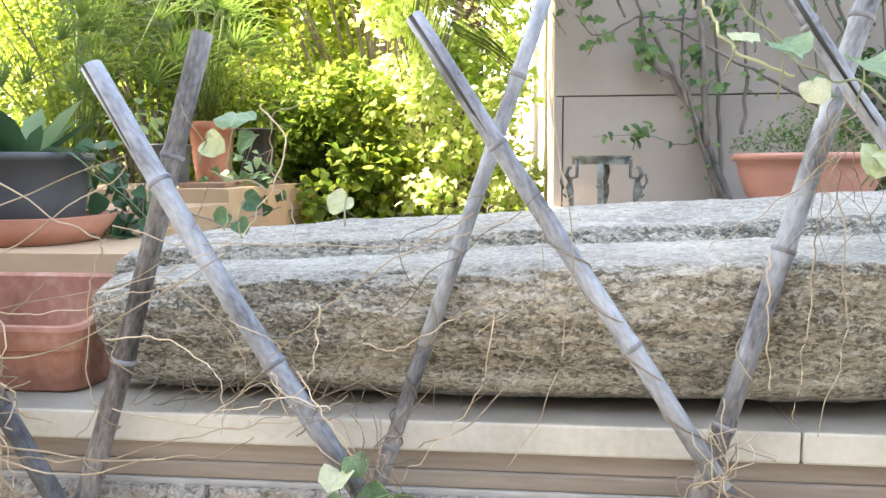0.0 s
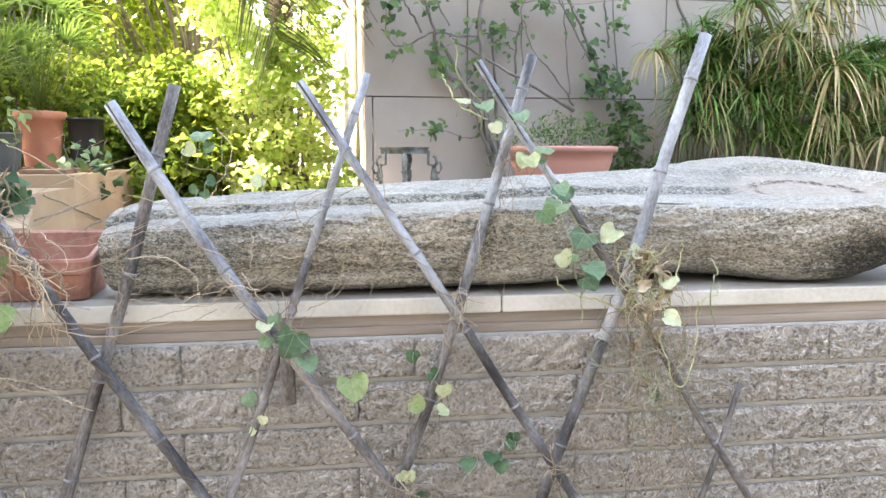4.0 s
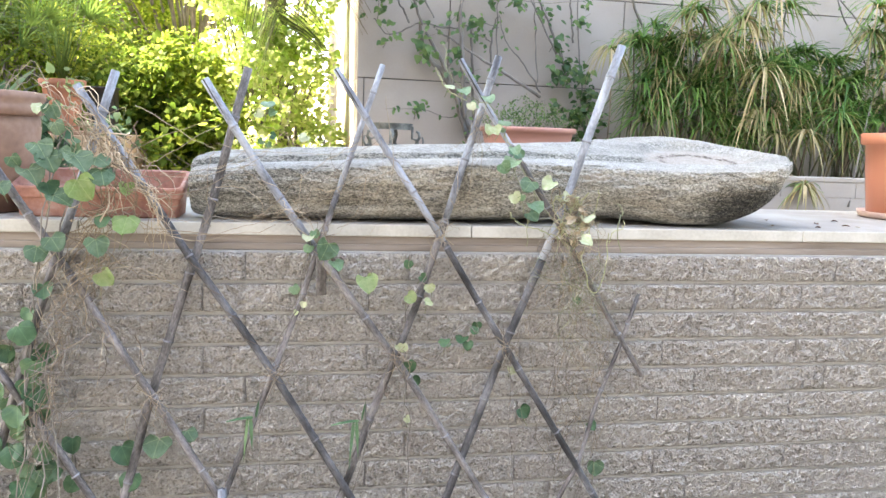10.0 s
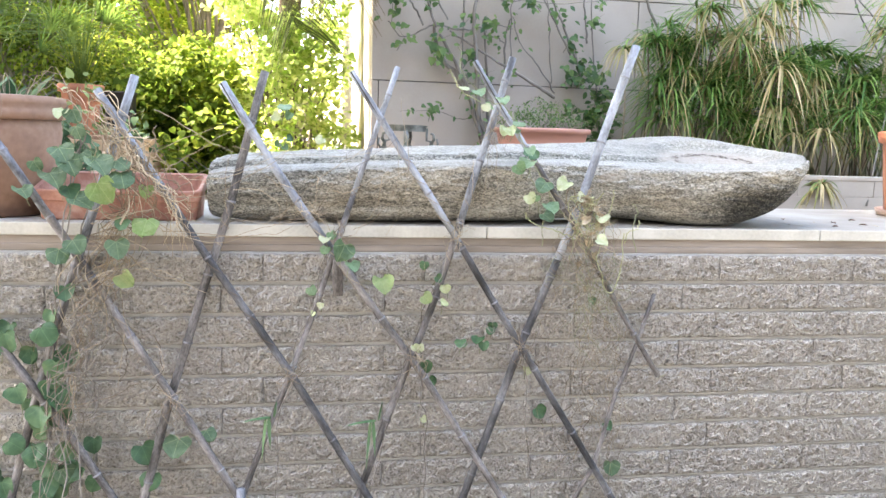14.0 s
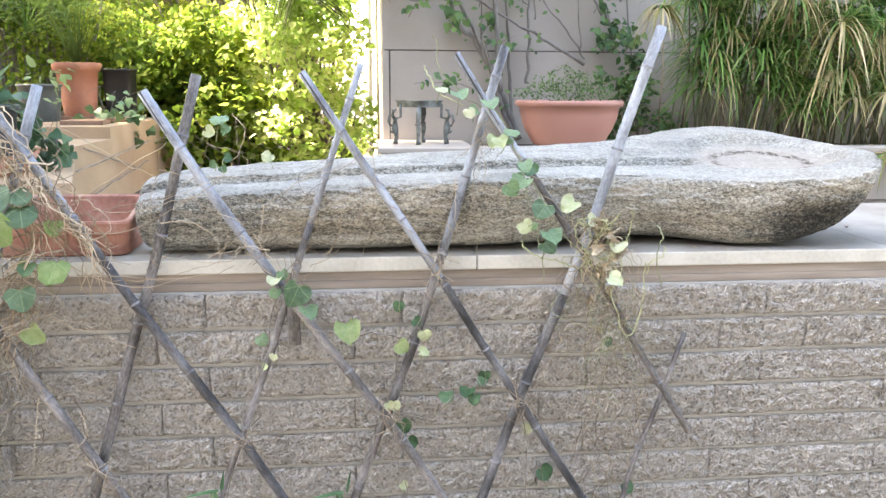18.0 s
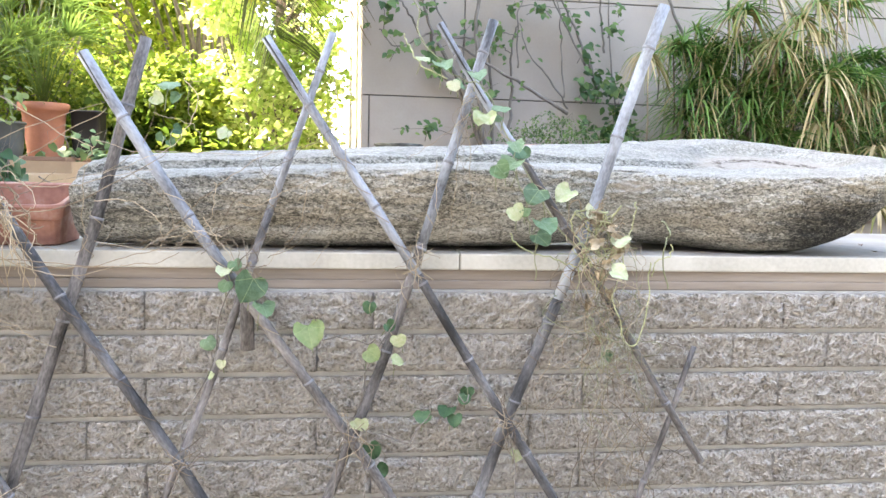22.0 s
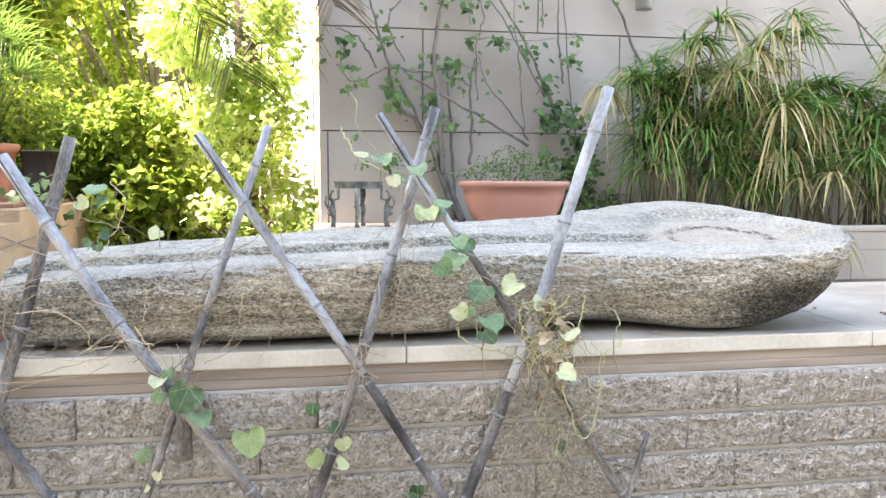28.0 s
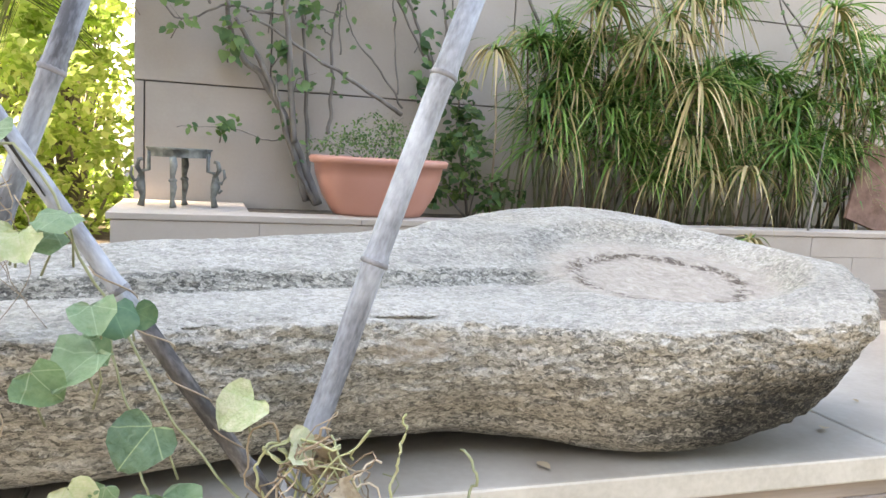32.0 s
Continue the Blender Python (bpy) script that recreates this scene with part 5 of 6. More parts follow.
CREEPER_TUFTS = [(0.38, 2.62, 0.118, 9), (0.66, 2.65, 0.071, 5), (0.69, 2.37, 0.094, 9), (0.7, 2.27, 0.071, 5), (1.23, 2.91, 0.118, 9), (1.04, 3.04, 0.094, 8), (0.97, 2.26, 0.071, 7), (1.08, 2.53, 0.071, 5), (1.66, 2.62, 0.094, 7), (1.94, 2.59, 0.071, 5), (1.74, 2.41, 0.071, 5), (1.24, 2.69, 0.047, 4), (1.4, 2.68, 0.035, 3), (1.47, 2.67, 0.035, 3), (0.68, 1.85, 0.071, 6), (1.84, 2.22, 0.13, 16), (1.99, 2.01, 0.118, 12), (1.77, 2.17, 0.094, 10), (1.06, 2.14, 0.059, 5), (1.61, 2.99, 0.047, 3), (1.98, 2.71, 0.047, 3), (1.32, 3.03, 0.118, 7), (0.92, 2.51, 0.141, 7), (0.47, 2.39, 0.094, 4)]
for x, z, r, n in CREEPER_TUFTS:                           # sprays of leaves, each on its twig
    foot = Vector((x + cq.gauss(0, 0.03), 3.43, z - r))
    twig = part("twig", Build().tube([foot, Vector((x, 3.40, z)), Vector((x + cq.gauss(0, r), 3.39, z + r * 0.7))], [0.003, 0.0025, 0.0015], 5), BARK, creeper)
    lb = Build()
    for k in range(int(n * 2.0)):
        c = Vector((x + cq.gauss(0, r * 0.55), 3.40 - abs(cq.gauss(0, 0.03)), z + cq.gauss(0, r * 0.55)))
        add_leaf(lb, c, Vector((cq.gauss(0, 1), -0.5, cq.gauss(-0.7, 0.6))), Vector((cq.gauss(0, .5), -1, 0.8)), cq.uniform(0.035, 0.07), "oval" if k % 3 else "heart")
    part("foliage", lb, LEAF_CREEPER, twig)

# ---- green growth in the bed and the bowl ----
shrub("bed_plant", (2.0, 3.2, LZ - 0.03), [(1.85, 3.2, 1.635, 0.16), (1.98, 3.16, 1.755, 0.18), (2.1, 3.2, 1.615, 0.17), (1.80, 3.25, 1.835, 0.13), (2.02, 3.28, 1.965, 0.13), (2.2, 3.15, 1.575, 0.12), (1.92, 3.25, 2.165, 0.10)], 440, 0.044, LEAF_CREEPER, "leafy green climber growing beside the bowl planter", 31, "heart", 0.008, "shrub")
shrub("bowl_plant", (1.40, 2.99, LZ + 0.245), [(1.16, 2.95, 1.785, 0.09), (1.28, 3.0, 1.845, 0.11), (1.42, 3.02, 1.875, 0.12), (1.56, 2.98, 1.835, 0.11), (1.67, 2.97, 1.785, 0.08), (1.36, 2.92, 1.795, 0.10), (1.5, 2.9, 1.775, 0.08)], 1300, 0.019, LEAF_CREEPER, "low feathery green herb growing in the bowl planter", 32, "oval", 0.004, "herb")


# ---- palms ----
def frond(b, pts, leaflets, length, width, hang, seed, r=0.008):
    """A feather frond: rachis through pts, leaflets on both sides that hang."""
    q = random.Random(seed)
    line = wavy(pts, 30, 0.0, seed)
    b.tube(line, [r * (1 - 0.8 * k / 30) for k in range(31)], 6)
    for k in range(leaflets):
        u = 0.12 + 0.88 * k / leaflets
        i = min(int(u * 30), 29)
        p = line[i].lerp(line[i + 1], u * 30 - i)
        d = (line[i + 1] - line[i]).normalized()
        side = d.cross(Vector((0.1, 1, 0.15))).normalized()
        for sgn in (-1, 1):
            al = d * 0.75 + side * sgn + Vector((0, q.uniform(-0.2, 0.2), -hang)) + rand_dir(q) * 0.12
            blade(b, p, al, length * (1 - 0.30 * u) * q.uniform(0.85, 1.1), width, 0.25, 4)


palm = thing("date_palm", None, None, "hanging feather fronds of a palm over the garden", "palm")
part("trunk", Build().tube([(-0.55, 6.9, 1.1), (-0.5, 6.9, 3.0), (-0.45, 6.8, 5.4)], [0.15, 0.13, 0.13], 14), FIBRE, palm)
FRONDS = [
    ([(-0.45, 6.8, 5.3), (-1.1, 5.6, 5.0), (-1.0, 4.4, 4.1), (-0.70, 3.85, 3.15), (-0.46, 3.75, 2.72), (-0.32, 3.75, 2.46)], 0.56, LEAF_FROND),
    ([(-0.45, 6.8, 5.3), (-0.75, 5.6, 5.2), (-0.72, 4.5, 4.5), (-0.55, 3.9, 3.5), (-0.34, 3.75, 3.0), (-0.26, 3.7, 2.68)], 0.52, LEAF_FROND),
    ([(-0.45, 6.8, 5.3), (-0.1, 5.6, 5.2), (-0.02, 4.4, 4.5), (0.02, 3.6, 3.55), (0.03, 3.3, 3.05), (0.02, 3.25, 2.72)], 0.50, LEAF_DRYFROND),
    ([(-0.45, 6.8, 5.3), (0.0, 5.4, 5.0), (0.08, 4.0, 4.0), (0.18, 3.3, 3.25), (0.34, 3.12, 2.80)], 0.42, LEAF_DRYFROND),
    ([(-0.45, 6.8, 5.3), (-1.2, 5.8, 5.2), (-1.7, 5.0, 4.4), (-1.9, 4.6, 3.2)], 0.52, LEAF_FROND),
]
for n, (pts, length, mat) in enumerate(FRONDS):
    fb = Build()
    frond(fb, pts, 84, length, 0.024, 0.35, 60 + n)
    part("frond", fb, mat, palm)



def fan_palm(name, x, y, z, height, stalks, seed, label, radius=0.21):
    q = random.Random(seed)
    t = thing(name, None, None, label, "palm")
    for k in range(stalks):
        a = q.uniform(0, 2 * math.pi)
        sp = q.uniform(0.1, 0.75) * height * 0.55
        top = Vector((x + sp * math.cos(a), y + sp * math.sin(a), z + height * q.uniform(0.4, 1.0)))
        foot = Vector((x + q.gauss(0, 0.015), y + q.gauss(0, 0.015), z))
        st = part("stalk", Build().tube([foot, foot.lerp(top, 0.55) + Vector((0, 0, 0.05)), top], [0.004, 0.0035, 0.003], 5), LEAF_PALM, t)
        lb = Build()
        out = (top - foot).normalized()
        side = out.cross(Vector((0, 1, 0))).normalized()
        for i in range(13):
            w = (i - 6) / 6 * 1.35
            blade(lb, top, out * math.cos(w) + side * math.sin(w) + Vector((0, -0.15, 0.1)), radius * q.uniform(0.85, 1.15) * 1.6, 0.016, 0.3, 4)
        part("fan", lb, LEAF_PALM, st)


fan_palm("fan_palm", -2.007, 4.10, 1.94, 0.95, 28, 71, "green fan palm growing in the tall terracotta pot")
fan_palm("fan_palm", -2.55, 3.4, 1.581, 1.4, 30, 72, "green fan palm standing on the peach wall", 0.2)

shrub("trailing_plant", (-1.66, 3.62, 1.60), [(-1.76, 3.5, 1.64, 0.05), (-1.55, 3.5, 1.665, 0.08), (-1.45, 3.5, 1.65, 0.05), (-1.58, 3.5, 1.50, 0.08), (-1.40, 3.5, 1.50, 0.04), (-1.66, 3.5, 1.56, 0.05)], 80, 0.058, LEAF_SHADE, "trailing green plant spilling over the peach wall beside the pots", 33, "heart", 0.005, "plant")

agave = thing("broad_leaf_plant", None, None, "plant with broad pointed blue-green leaves in the charcoal pot", "plant")
aq = random.Random(8)
for k in range(12):
    a = k * 2.4
    lb = Build()
    d = Vector((math.cos(a) * 0.5, math.sin(a) * 0.5, aq.uniform(0.6, 1.5)))
    p = Vector((-1.62 + 0.06 * math.cos(a), 1.55 + 0.06 * math.sin(a), 1.690))
    add_leaf(lb, p, d, Vector((-math.cos(a), -math.sin(a), 0.6)), aq.uniform(0.18, 0.29), "lance", 0.34, aq.uniform(0.05, 0.5))
    part("leaf", lb, LEAF_SHADE if k % 3 else LEAF_BLUE, agave)
for k in range(5):                                          # strap leaves that bend over the pot's rim
    lb = Build()
    blade(lb, Vector((-1.56, 1.53, 1.70)), Vector((1.0, -0.5 + 0.25 * k, aq.uniform(0.15, 0.8))), aq.uniform(0.30, 0.42), 0.030, aq.uniform(0.5, 0.9), 8, 0.5)
    part("leaf", lb, LEAF_BLUE, agave, "long pale green strap leaf")

shrub("broad_leaf_plant", (-1.42, 1.80, 1.44), [(-1.47, 1.80, 1.57, 0.08), (-1.36, 1.80, 1.56, 0.06), (-1.40, 1.74, 1.49, 0.07), (-1.34, 1.80, 1.48, 0.05), (-1.50, 1.86, 1.66, 0.06)], 62, 0.072, LEAF_SHADE, "dark green broad-leaved plant on the peach wall beside the charcoal pot", 34, "heart", 0.004, "plant")
shrub("broad_leaf_plant", (-1.36, 1.86, 1.44), [(-1.34, 1.80, 1.87, 0.04), (-1.31, 1.80, 1.80, 0.04), (-1.27, 1.80, 1.86, 0.03)], 24, 0.052, LEAF_LIME, "small plant with bright yellow-green leaves on the peach wall", 35, "oval", 0.003, "plant")
shrub("shrub", (-0.95, 4.6, 1.0), clump_set(-1.25, -0.55, 4.3, 4.8, 1.1, 1.75, 12, 0.16, 0.24, 36) + [(-1.37, 4.16, 1.44, 0.11), (-1.33, 4.22, 1.30, 0.13), (-1.34, 4.25, 1.56, 0.09)], 2100, 0.062, LEAF_DEEP, FOLIAGE % "low broad-leaved shrub", 36, "heart", 0.02, "shrub")

# ---- vines on the lattice ----
def heart_mesh(mat, name, seed):
    q = random.Random(seed)
    b = Build()
    half = [(0.0, 0.0), (0.07, -0.07), (0.20, -0.13), (0.37, -0.13), (0.52, 0.0), (0.58, 0.20), (0.54, 0.42), (0.41, 0.63), (0.20, 0.78), (0.0, 0.85)]
    n = len(half)
    bend, fold = q.uniform(0.10, 0.45), q.uniform(-0.15, 0.45)
    mid = [Vector((0.012 * math.sin(5 * v), v, -bend * v * v)) for _, v in half]
    mid = [Vector((m.x, max(m.y, -0.02), m.z)) for m in mid]
    rows_ = []
    for sgn in (-1, 1):
        inner = [mid[k] + Vector((sgn * half[k][0] * 0.5, (half[k][1] - mid[k].y) * 0.5, 0.05 * half[k][0] + 0.02 * math.sin(k * 2.1 + seed))) for k in range(n)]
        outer = [Vector((sgn * half[k][0] * q.uniform(0.90, 1.06), half[k][1] + q.uniform(-0.02, 0.02), mid[k].z + fold * half[k][0] + 0.07 * math.sin(k * 1.7 + seed * sgn))) for k in range(n)]
        rows_.append((inner, outer))
    verts = mid + rows_[0][0] + rows_[0][1] + rows_[1][0] + rows_[1][1]
    faces = []
    for k in range(n - 1):
        for base, flip in ((n, False), (3 * n, True)):
            f1 = (k, k + 1, base + k + 1, base + k)
            f2 = (base + k, base + k + 1, base + n + k + 1, base + n + k)
            faces += [f1[::-1], f2[::-1]] if flip else [f1, f2]
    if mat is LEAF_BROWN:                                   # crumpled and rolled up
        verts = [Vector((v.x * 0.62, v.y, v.z + 0.9 * v.x * v.x)) + Vector((noise.noise(v * 3.1 + Vector((seed, 0, 1))), noise.noise(v * 3.1 + Vector((seed, 4, 2))), noise.noise(v * 3.1 + Vector((seed, 7, 3))))) * 0.26 for v in verts]
    b.add(verts, faces)
    return b.mesh(name, mat)


HEARTS = {m.name: [heart_mesh(m, "leaf", k + 1) for k in range(8)] for m in (LEAF_VINE, LEAF_SHADE, LEAF_PALE, LEAF_BLUE, LEAF_LIME, LEAF_BROWN)}
vq = random.Random(77)


LEAF_KINDS = {"G": LEAF_BLUE, "L": LEAF_PALE, "V": LEAF_VINE, "D": LEAF_SHADE, "P": LEAF_PALE, "Y": LEAF_LIME, "B": LEAF_BROWN}


def put_leaves(parent, rows):
    """rows: x, y, z of the blade's middle, its width, the tilt of the blade from level, its twist, its kind."""
    for x, y, z, width, tilt, twist, kind in rows:
        ob = part("leaf", None, None, parent, me=vq.choice(HEARTS[LEAF_KINDS[kind].name]))
        size = width * 0.86
        turn = Matrix.Rotation(vq.gauss(0, 0.25), 4, "Z") @ Matrix.Rotation(radians(max(14, tilt - 8)), 4, "X") @ Matrix.Rotation(math.pi + twist + vq.gauss(0, 0.4), 4, "Z")
        base = Vector((x, y, z)) - (turn.to_3x3() @ Vector((0, 0.36, 0))) * size
        ob.matrix_world = Matrix.Translation(base) @ turn @ Matrix.Diagonal((size, size, size, 1))
        foot = base + Vector((vq.gauss(0, 0.25) * size, min(0.03, -0.055 - base.y) * 0.8, -size * vq.uniform(0.8, 1.5)))
        part("petiole", Build().tube([base, base.lerp(foot, 0.5) + Vector((vq.gauss(0, 0.1) * size, -0.1 * size, 0.05 * size)), foot], [0.0008, 0.0010, 0.0013], 5), STEM, parent)


def vine_stem(parent, pts, r=0.0016, amp=0.012, mat=STEM, n=None):
    n = n or max(10, 6 * len(pts))
    return part("stem", Build().tube(wavy(pts, n, amp, vq.uniform(0, 99)), r, 5), mat, parent)


def strand(parent, pts, r, amp, mat=DRY, name="strand", n=24):
    return part(name, Build().tube(wavy(pts, n, amp, vq.uniform(0, 999)), [0.72 * r * (1 - 0.5 * k / n) for k in range(n + 1)], 5), mat, parent)


def lattice_y(z, extra=0.0):
    return FRONT + 0.08 * (z - 1.38) - 0.02 - extra


left = thing("vine", None, None, "green heart-leaved vine with a mat of dried stems on the lattice", "vine")
put_leaves(left, [(-0.747, -0.13, 1.484, 0.088, 90, 0.3, "Y"), (-0.697, -0.12, 1.521, 0.078, 46, -0.3, "V"), (-0.803, -0.13, 1.454, 0.078, 39, 0.2, "V"), (-0.86, -0.1, 1.589, 0.072, 53, 0.1, "V"), (-0.837, -0.11, 1.558, 0.072, 53, 0.3, "V"),
                  (-0.756, -0.12, 1.561, 0.081, 37, 0, "V"), (-0.884, -0.11, 1.522, 0.078, 35, 0.2, "V"), (-0.927, -0.11, 1.554, 0.044, 90, 0, "V"), (-0.796, -0.1, 1.577, 0.048, 53, -0.4, "V"), (-0.702, -0.1, 1.563, 0.058, 46, 0.4, "V")])
put_leaves(left, [(-0.849, -0.09, 1.479, 0.065, 49, 0, "D"), (-0.642, -0.08, 1.483, 0.048, 72, 0, "Y"), (-0.968, -0.1, 1.481, 0.058, 27, 0.1, "V"), (-0.64, -0.12, 1.386, 0.085, 45, 0, "Y"), (-0.706, -0.1, 1.388, 0.048, 61, 0, "D"),
                  (-0.716, -0.12, 1.318, 0.071, 72, -0.4, "V"), (-0.828, -0.12, 1.328, 0.068, 56, 0.5, "V"), (-0.879, -0.12, 1.299, 0.068, 51, -0.1, "V"), (-0.699, -0.11, 1.227, 0.061, 90, 0.6, "Y"), (-0.872, -0.09, 1.184, 0.062, 60, 0.3, "D")])
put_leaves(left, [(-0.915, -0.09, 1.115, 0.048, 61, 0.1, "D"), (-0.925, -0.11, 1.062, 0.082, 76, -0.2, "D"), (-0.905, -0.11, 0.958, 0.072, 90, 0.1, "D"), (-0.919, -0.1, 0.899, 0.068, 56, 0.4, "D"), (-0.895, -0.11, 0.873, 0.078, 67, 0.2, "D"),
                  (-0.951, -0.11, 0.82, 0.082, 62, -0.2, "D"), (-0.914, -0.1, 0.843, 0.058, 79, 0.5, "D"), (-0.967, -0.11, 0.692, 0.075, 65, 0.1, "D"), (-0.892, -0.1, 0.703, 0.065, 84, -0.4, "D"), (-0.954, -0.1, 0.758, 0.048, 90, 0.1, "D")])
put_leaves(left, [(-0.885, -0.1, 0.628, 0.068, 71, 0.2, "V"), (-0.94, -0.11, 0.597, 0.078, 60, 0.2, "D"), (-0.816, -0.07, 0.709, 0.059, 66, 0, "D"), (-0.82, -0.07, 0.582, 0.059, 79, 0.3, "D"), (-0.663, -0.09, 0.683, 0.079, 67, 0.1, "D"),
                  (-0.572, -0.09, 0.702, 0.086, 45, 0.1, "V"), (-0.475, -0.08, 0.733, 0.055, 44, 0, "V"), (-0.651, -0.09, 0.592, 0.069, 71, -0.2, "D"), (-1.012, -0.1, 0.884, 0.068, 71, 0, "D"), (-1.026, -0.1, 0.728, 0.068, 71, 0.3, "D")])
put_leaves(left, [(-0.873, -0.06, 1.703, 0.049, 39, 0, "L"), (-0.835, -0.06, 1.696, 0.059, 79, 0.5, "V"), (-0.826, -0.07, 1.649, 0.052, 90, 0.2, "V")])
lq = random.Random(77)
for k in range(3):                                          # low left leaves in the dark copy, their shade put into the colour
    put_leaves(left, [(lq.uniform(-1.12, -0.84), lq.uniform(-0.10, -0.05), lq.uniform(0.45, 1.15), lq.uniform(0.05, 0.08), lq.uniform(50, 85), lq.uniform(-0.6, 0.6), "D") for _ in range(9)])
for k in range(3):                                          # living stems that climb the pole
    x = -1.0 + 0.05 * k
    vine_stem(left, [(x, lattice_y(0.02), 0.02), (x + 0.06, lattice_y(0.6), 0.6), (x + vq.uniform(0, 0.1), lattice_y(1.0), 1.0), (x + vq.uniform(0.05, 0.18), lattice_y(1.4), 1.4), (x + vq.uniform(0.1, 0.22), lattice_y(1.6), 1.65)], 0.0022, 0.03, BARK)
for k in range(46):                                         # matted strands over the leaning pole
    u = vq.random() ** 0.8
    x, z = -0.80 + 0.24 * u + vq.gauss(0, 0.02), 1.71 - 0.27 * u + vq.gauss(0, 0.02)
    dx, dz = vq.uniform(0.02, 0.12), vq.uniform(0.04, 0.17)
    y = lattice_y(z)
    strand(left, [(x - dx * 0.4, y + vq.uniform(-0.02, 0.02), z + 0.03), (x, y - vq.uniform(0, 0.035), z), (x + dx * 0.5, y - vq.uniform(0, 0.03), z - dz * 0.5), (x + dx * vq.uniform(0, 1), y + 0.005, z - dz)], vq.uniform(0.0016, 0.0028), 0.022, DRY_PALE, n=16)
BUNDLE = [(-0.69, 1.66), (-0.66, 1.57), (-0.69, 1.47), (-0.73, 1.39), (-0.74, 1.29), (-0.78, 1.19), (-0.82, 1.08), (-0.84, 0.98), (-0.86, 0.88), (-0.89, 0.76), (-0.92, 0.58)]
for k in range(72):                                         # rope of dried stems that hangs from the pole's top to the ground
    a = vq.uniform(0, len(BUNDLE) - 4.0)
    loose = 0.055 if a < 4 else 0.035
    line = []
    for j in range(5):
        u = min(a + j * vq.uniform(0.55, 0.9), len(BUNDLE) - 1.001)
        i, w = int(u), u % 1
        x, z = (BUNDLE[i][c] * (1 - w) + BUNDLE[i + 1][c] * w for c in (0, 1))
        line.append((x + vq.gauss(0, loose), lattice_y(z, vq.uniform(-0.01, 0.035)), z + vq.gauss(0, 0.02)))
    strand(left, line, vq.uniform(0.0012, 0.0030), 0.020, (DRY_PALE, DRY, DRY)[k % 3] if a < 4 else (DRY, BARK)[k % 2], n=20)
for pts in ([(-0.70, 1.30), (-0.62, 1.24), (-0.55, 1.22), (-0.47, 1.18)], [(-0.75, 1.12), (-0.70, 1.0), (-0.72, 0.92)], [(-0.62, 1.06), (-0.60, 0.96), (-0.63, 0.90)], [(-0.9, 0.86), (-0.8, 0.86), (-0.66, 0.92)], [(-0.60, 1.37), (-0.45, 1.355), (-0.30, 1.36), (-0.22, 1.38)], [(-0.66, 1.42), (-0.52, 1.345), (-0.40, 1.34), (-0.34, 1.36)], [(-0.72, 1.50), (-0.5, 1.47), (-0.32, 1.55), (-0.25, 1.60)], [(-0.64, 1.595), (-0.61, 1.606), (-0.37, 1.704)], [(-0.60, 1.535), (-0.56, 1.565), (-0.37, 1.686)], [(-0.62, 1.72), (-0.575, 1.701), (-0.45, 1.627), (-0.40, 1.60)], [(-0.60, 1.46), (-0.55, 1.493), (-0.47, 1.556)], [(-0.55, 0.88), (-0.57, 0.80), (-0.55, 0.74)]):
    strand(left, [(x, lattice_y(z, 0.01), z) for x, z in pts], 0.0019, 0.008)

dead = thing("dried_plant", None, None, "dried straw-coloured plant lying on the large clay pot", "plant")
for k in range(26):
    a = vq.uniform(0, 2 * math.pi)
    x, y, z = -1.165 + 0.10 * math.cos(a), 0.225 + 0.10 * math.sin(a), TOP + 0.34
    strand(dead, [(x, y, z - 0.008), (x + 0.05 * math.cos(a), y + 0.05 * math.sin(a), z + vq.uniform(0.05, 0.12)), (x + 0.12 * math.cos(a), y + 0.10 * math.sin(a), z + vq.uniform(0.04, 0.12)), (x + 0.17 * math.cos(a), y + 0.13 * math.sin(a), z + vq.uniform(-0.08, 0.05))], 0.0018, 0.02, n=16)

mid_vine = thing("vine", None, None, "thin vine with a few heart-shaped leaves at the pole crossings", "vine")
put_leaves(mid_vine, [(-0.072, -0.112, 1.314, 0.072, 74, 0.1, "V"), (-0.125, -0.1, 1.316, 0.034, 61, 0, "G"), (-0.126, -0.1, 1.347, 0.041, 27, 0, "L"), (-0.104, -0.09, 1.36, 0.032, 70, 0.3, "G"), (-0.04, -0.11, 1.267, 0.051, 39, 0.3, "G"),
                  (0.055, -0.1, 1.212, 0.07, 47, 0, "Y"), (0.193, -0.09, 1.162, 0.044, 81, 0.4, "Y"), (0.251, -0.09, 1.192, 0.037, 90, 0.5, "P"), (0.186, -0.06, 1.262, 0.035, 90, 0, "D"), (0.25, -0.09, 1.146, 0.034, 46, 0.9, "L")])
put_leaves(mid_vine, [(0.233, -0.06, 1.22, 0.032, 90, 0.3, "D"), (0.313, -0.06, 1.009, 0.045, 34, 0, "D"), (0.387, -0.06, 0.999, 0.037, 55, 0.2, "D"), (0.407, -0.06, 1.048, 0.032, 70, 0.4, "D"), (-0.163, -0.07, 1.184, 0.037, 74, 0.2, "G"),
                  (-0.16, -0.07, 1.112, 0.02, 56, 0, "P"), (0.159, -0.1, 1.006, 0.029, 90, 0.7, "P"), (0.172, -0.1, 1.003, 0.034, 90, 0.3, "P"), (0.195, -0.08, 0.936, 0.052, 90, 0.2, "D"), (0.219, -0.07, 0.885, 0.042, 90, 0.2, "D")])
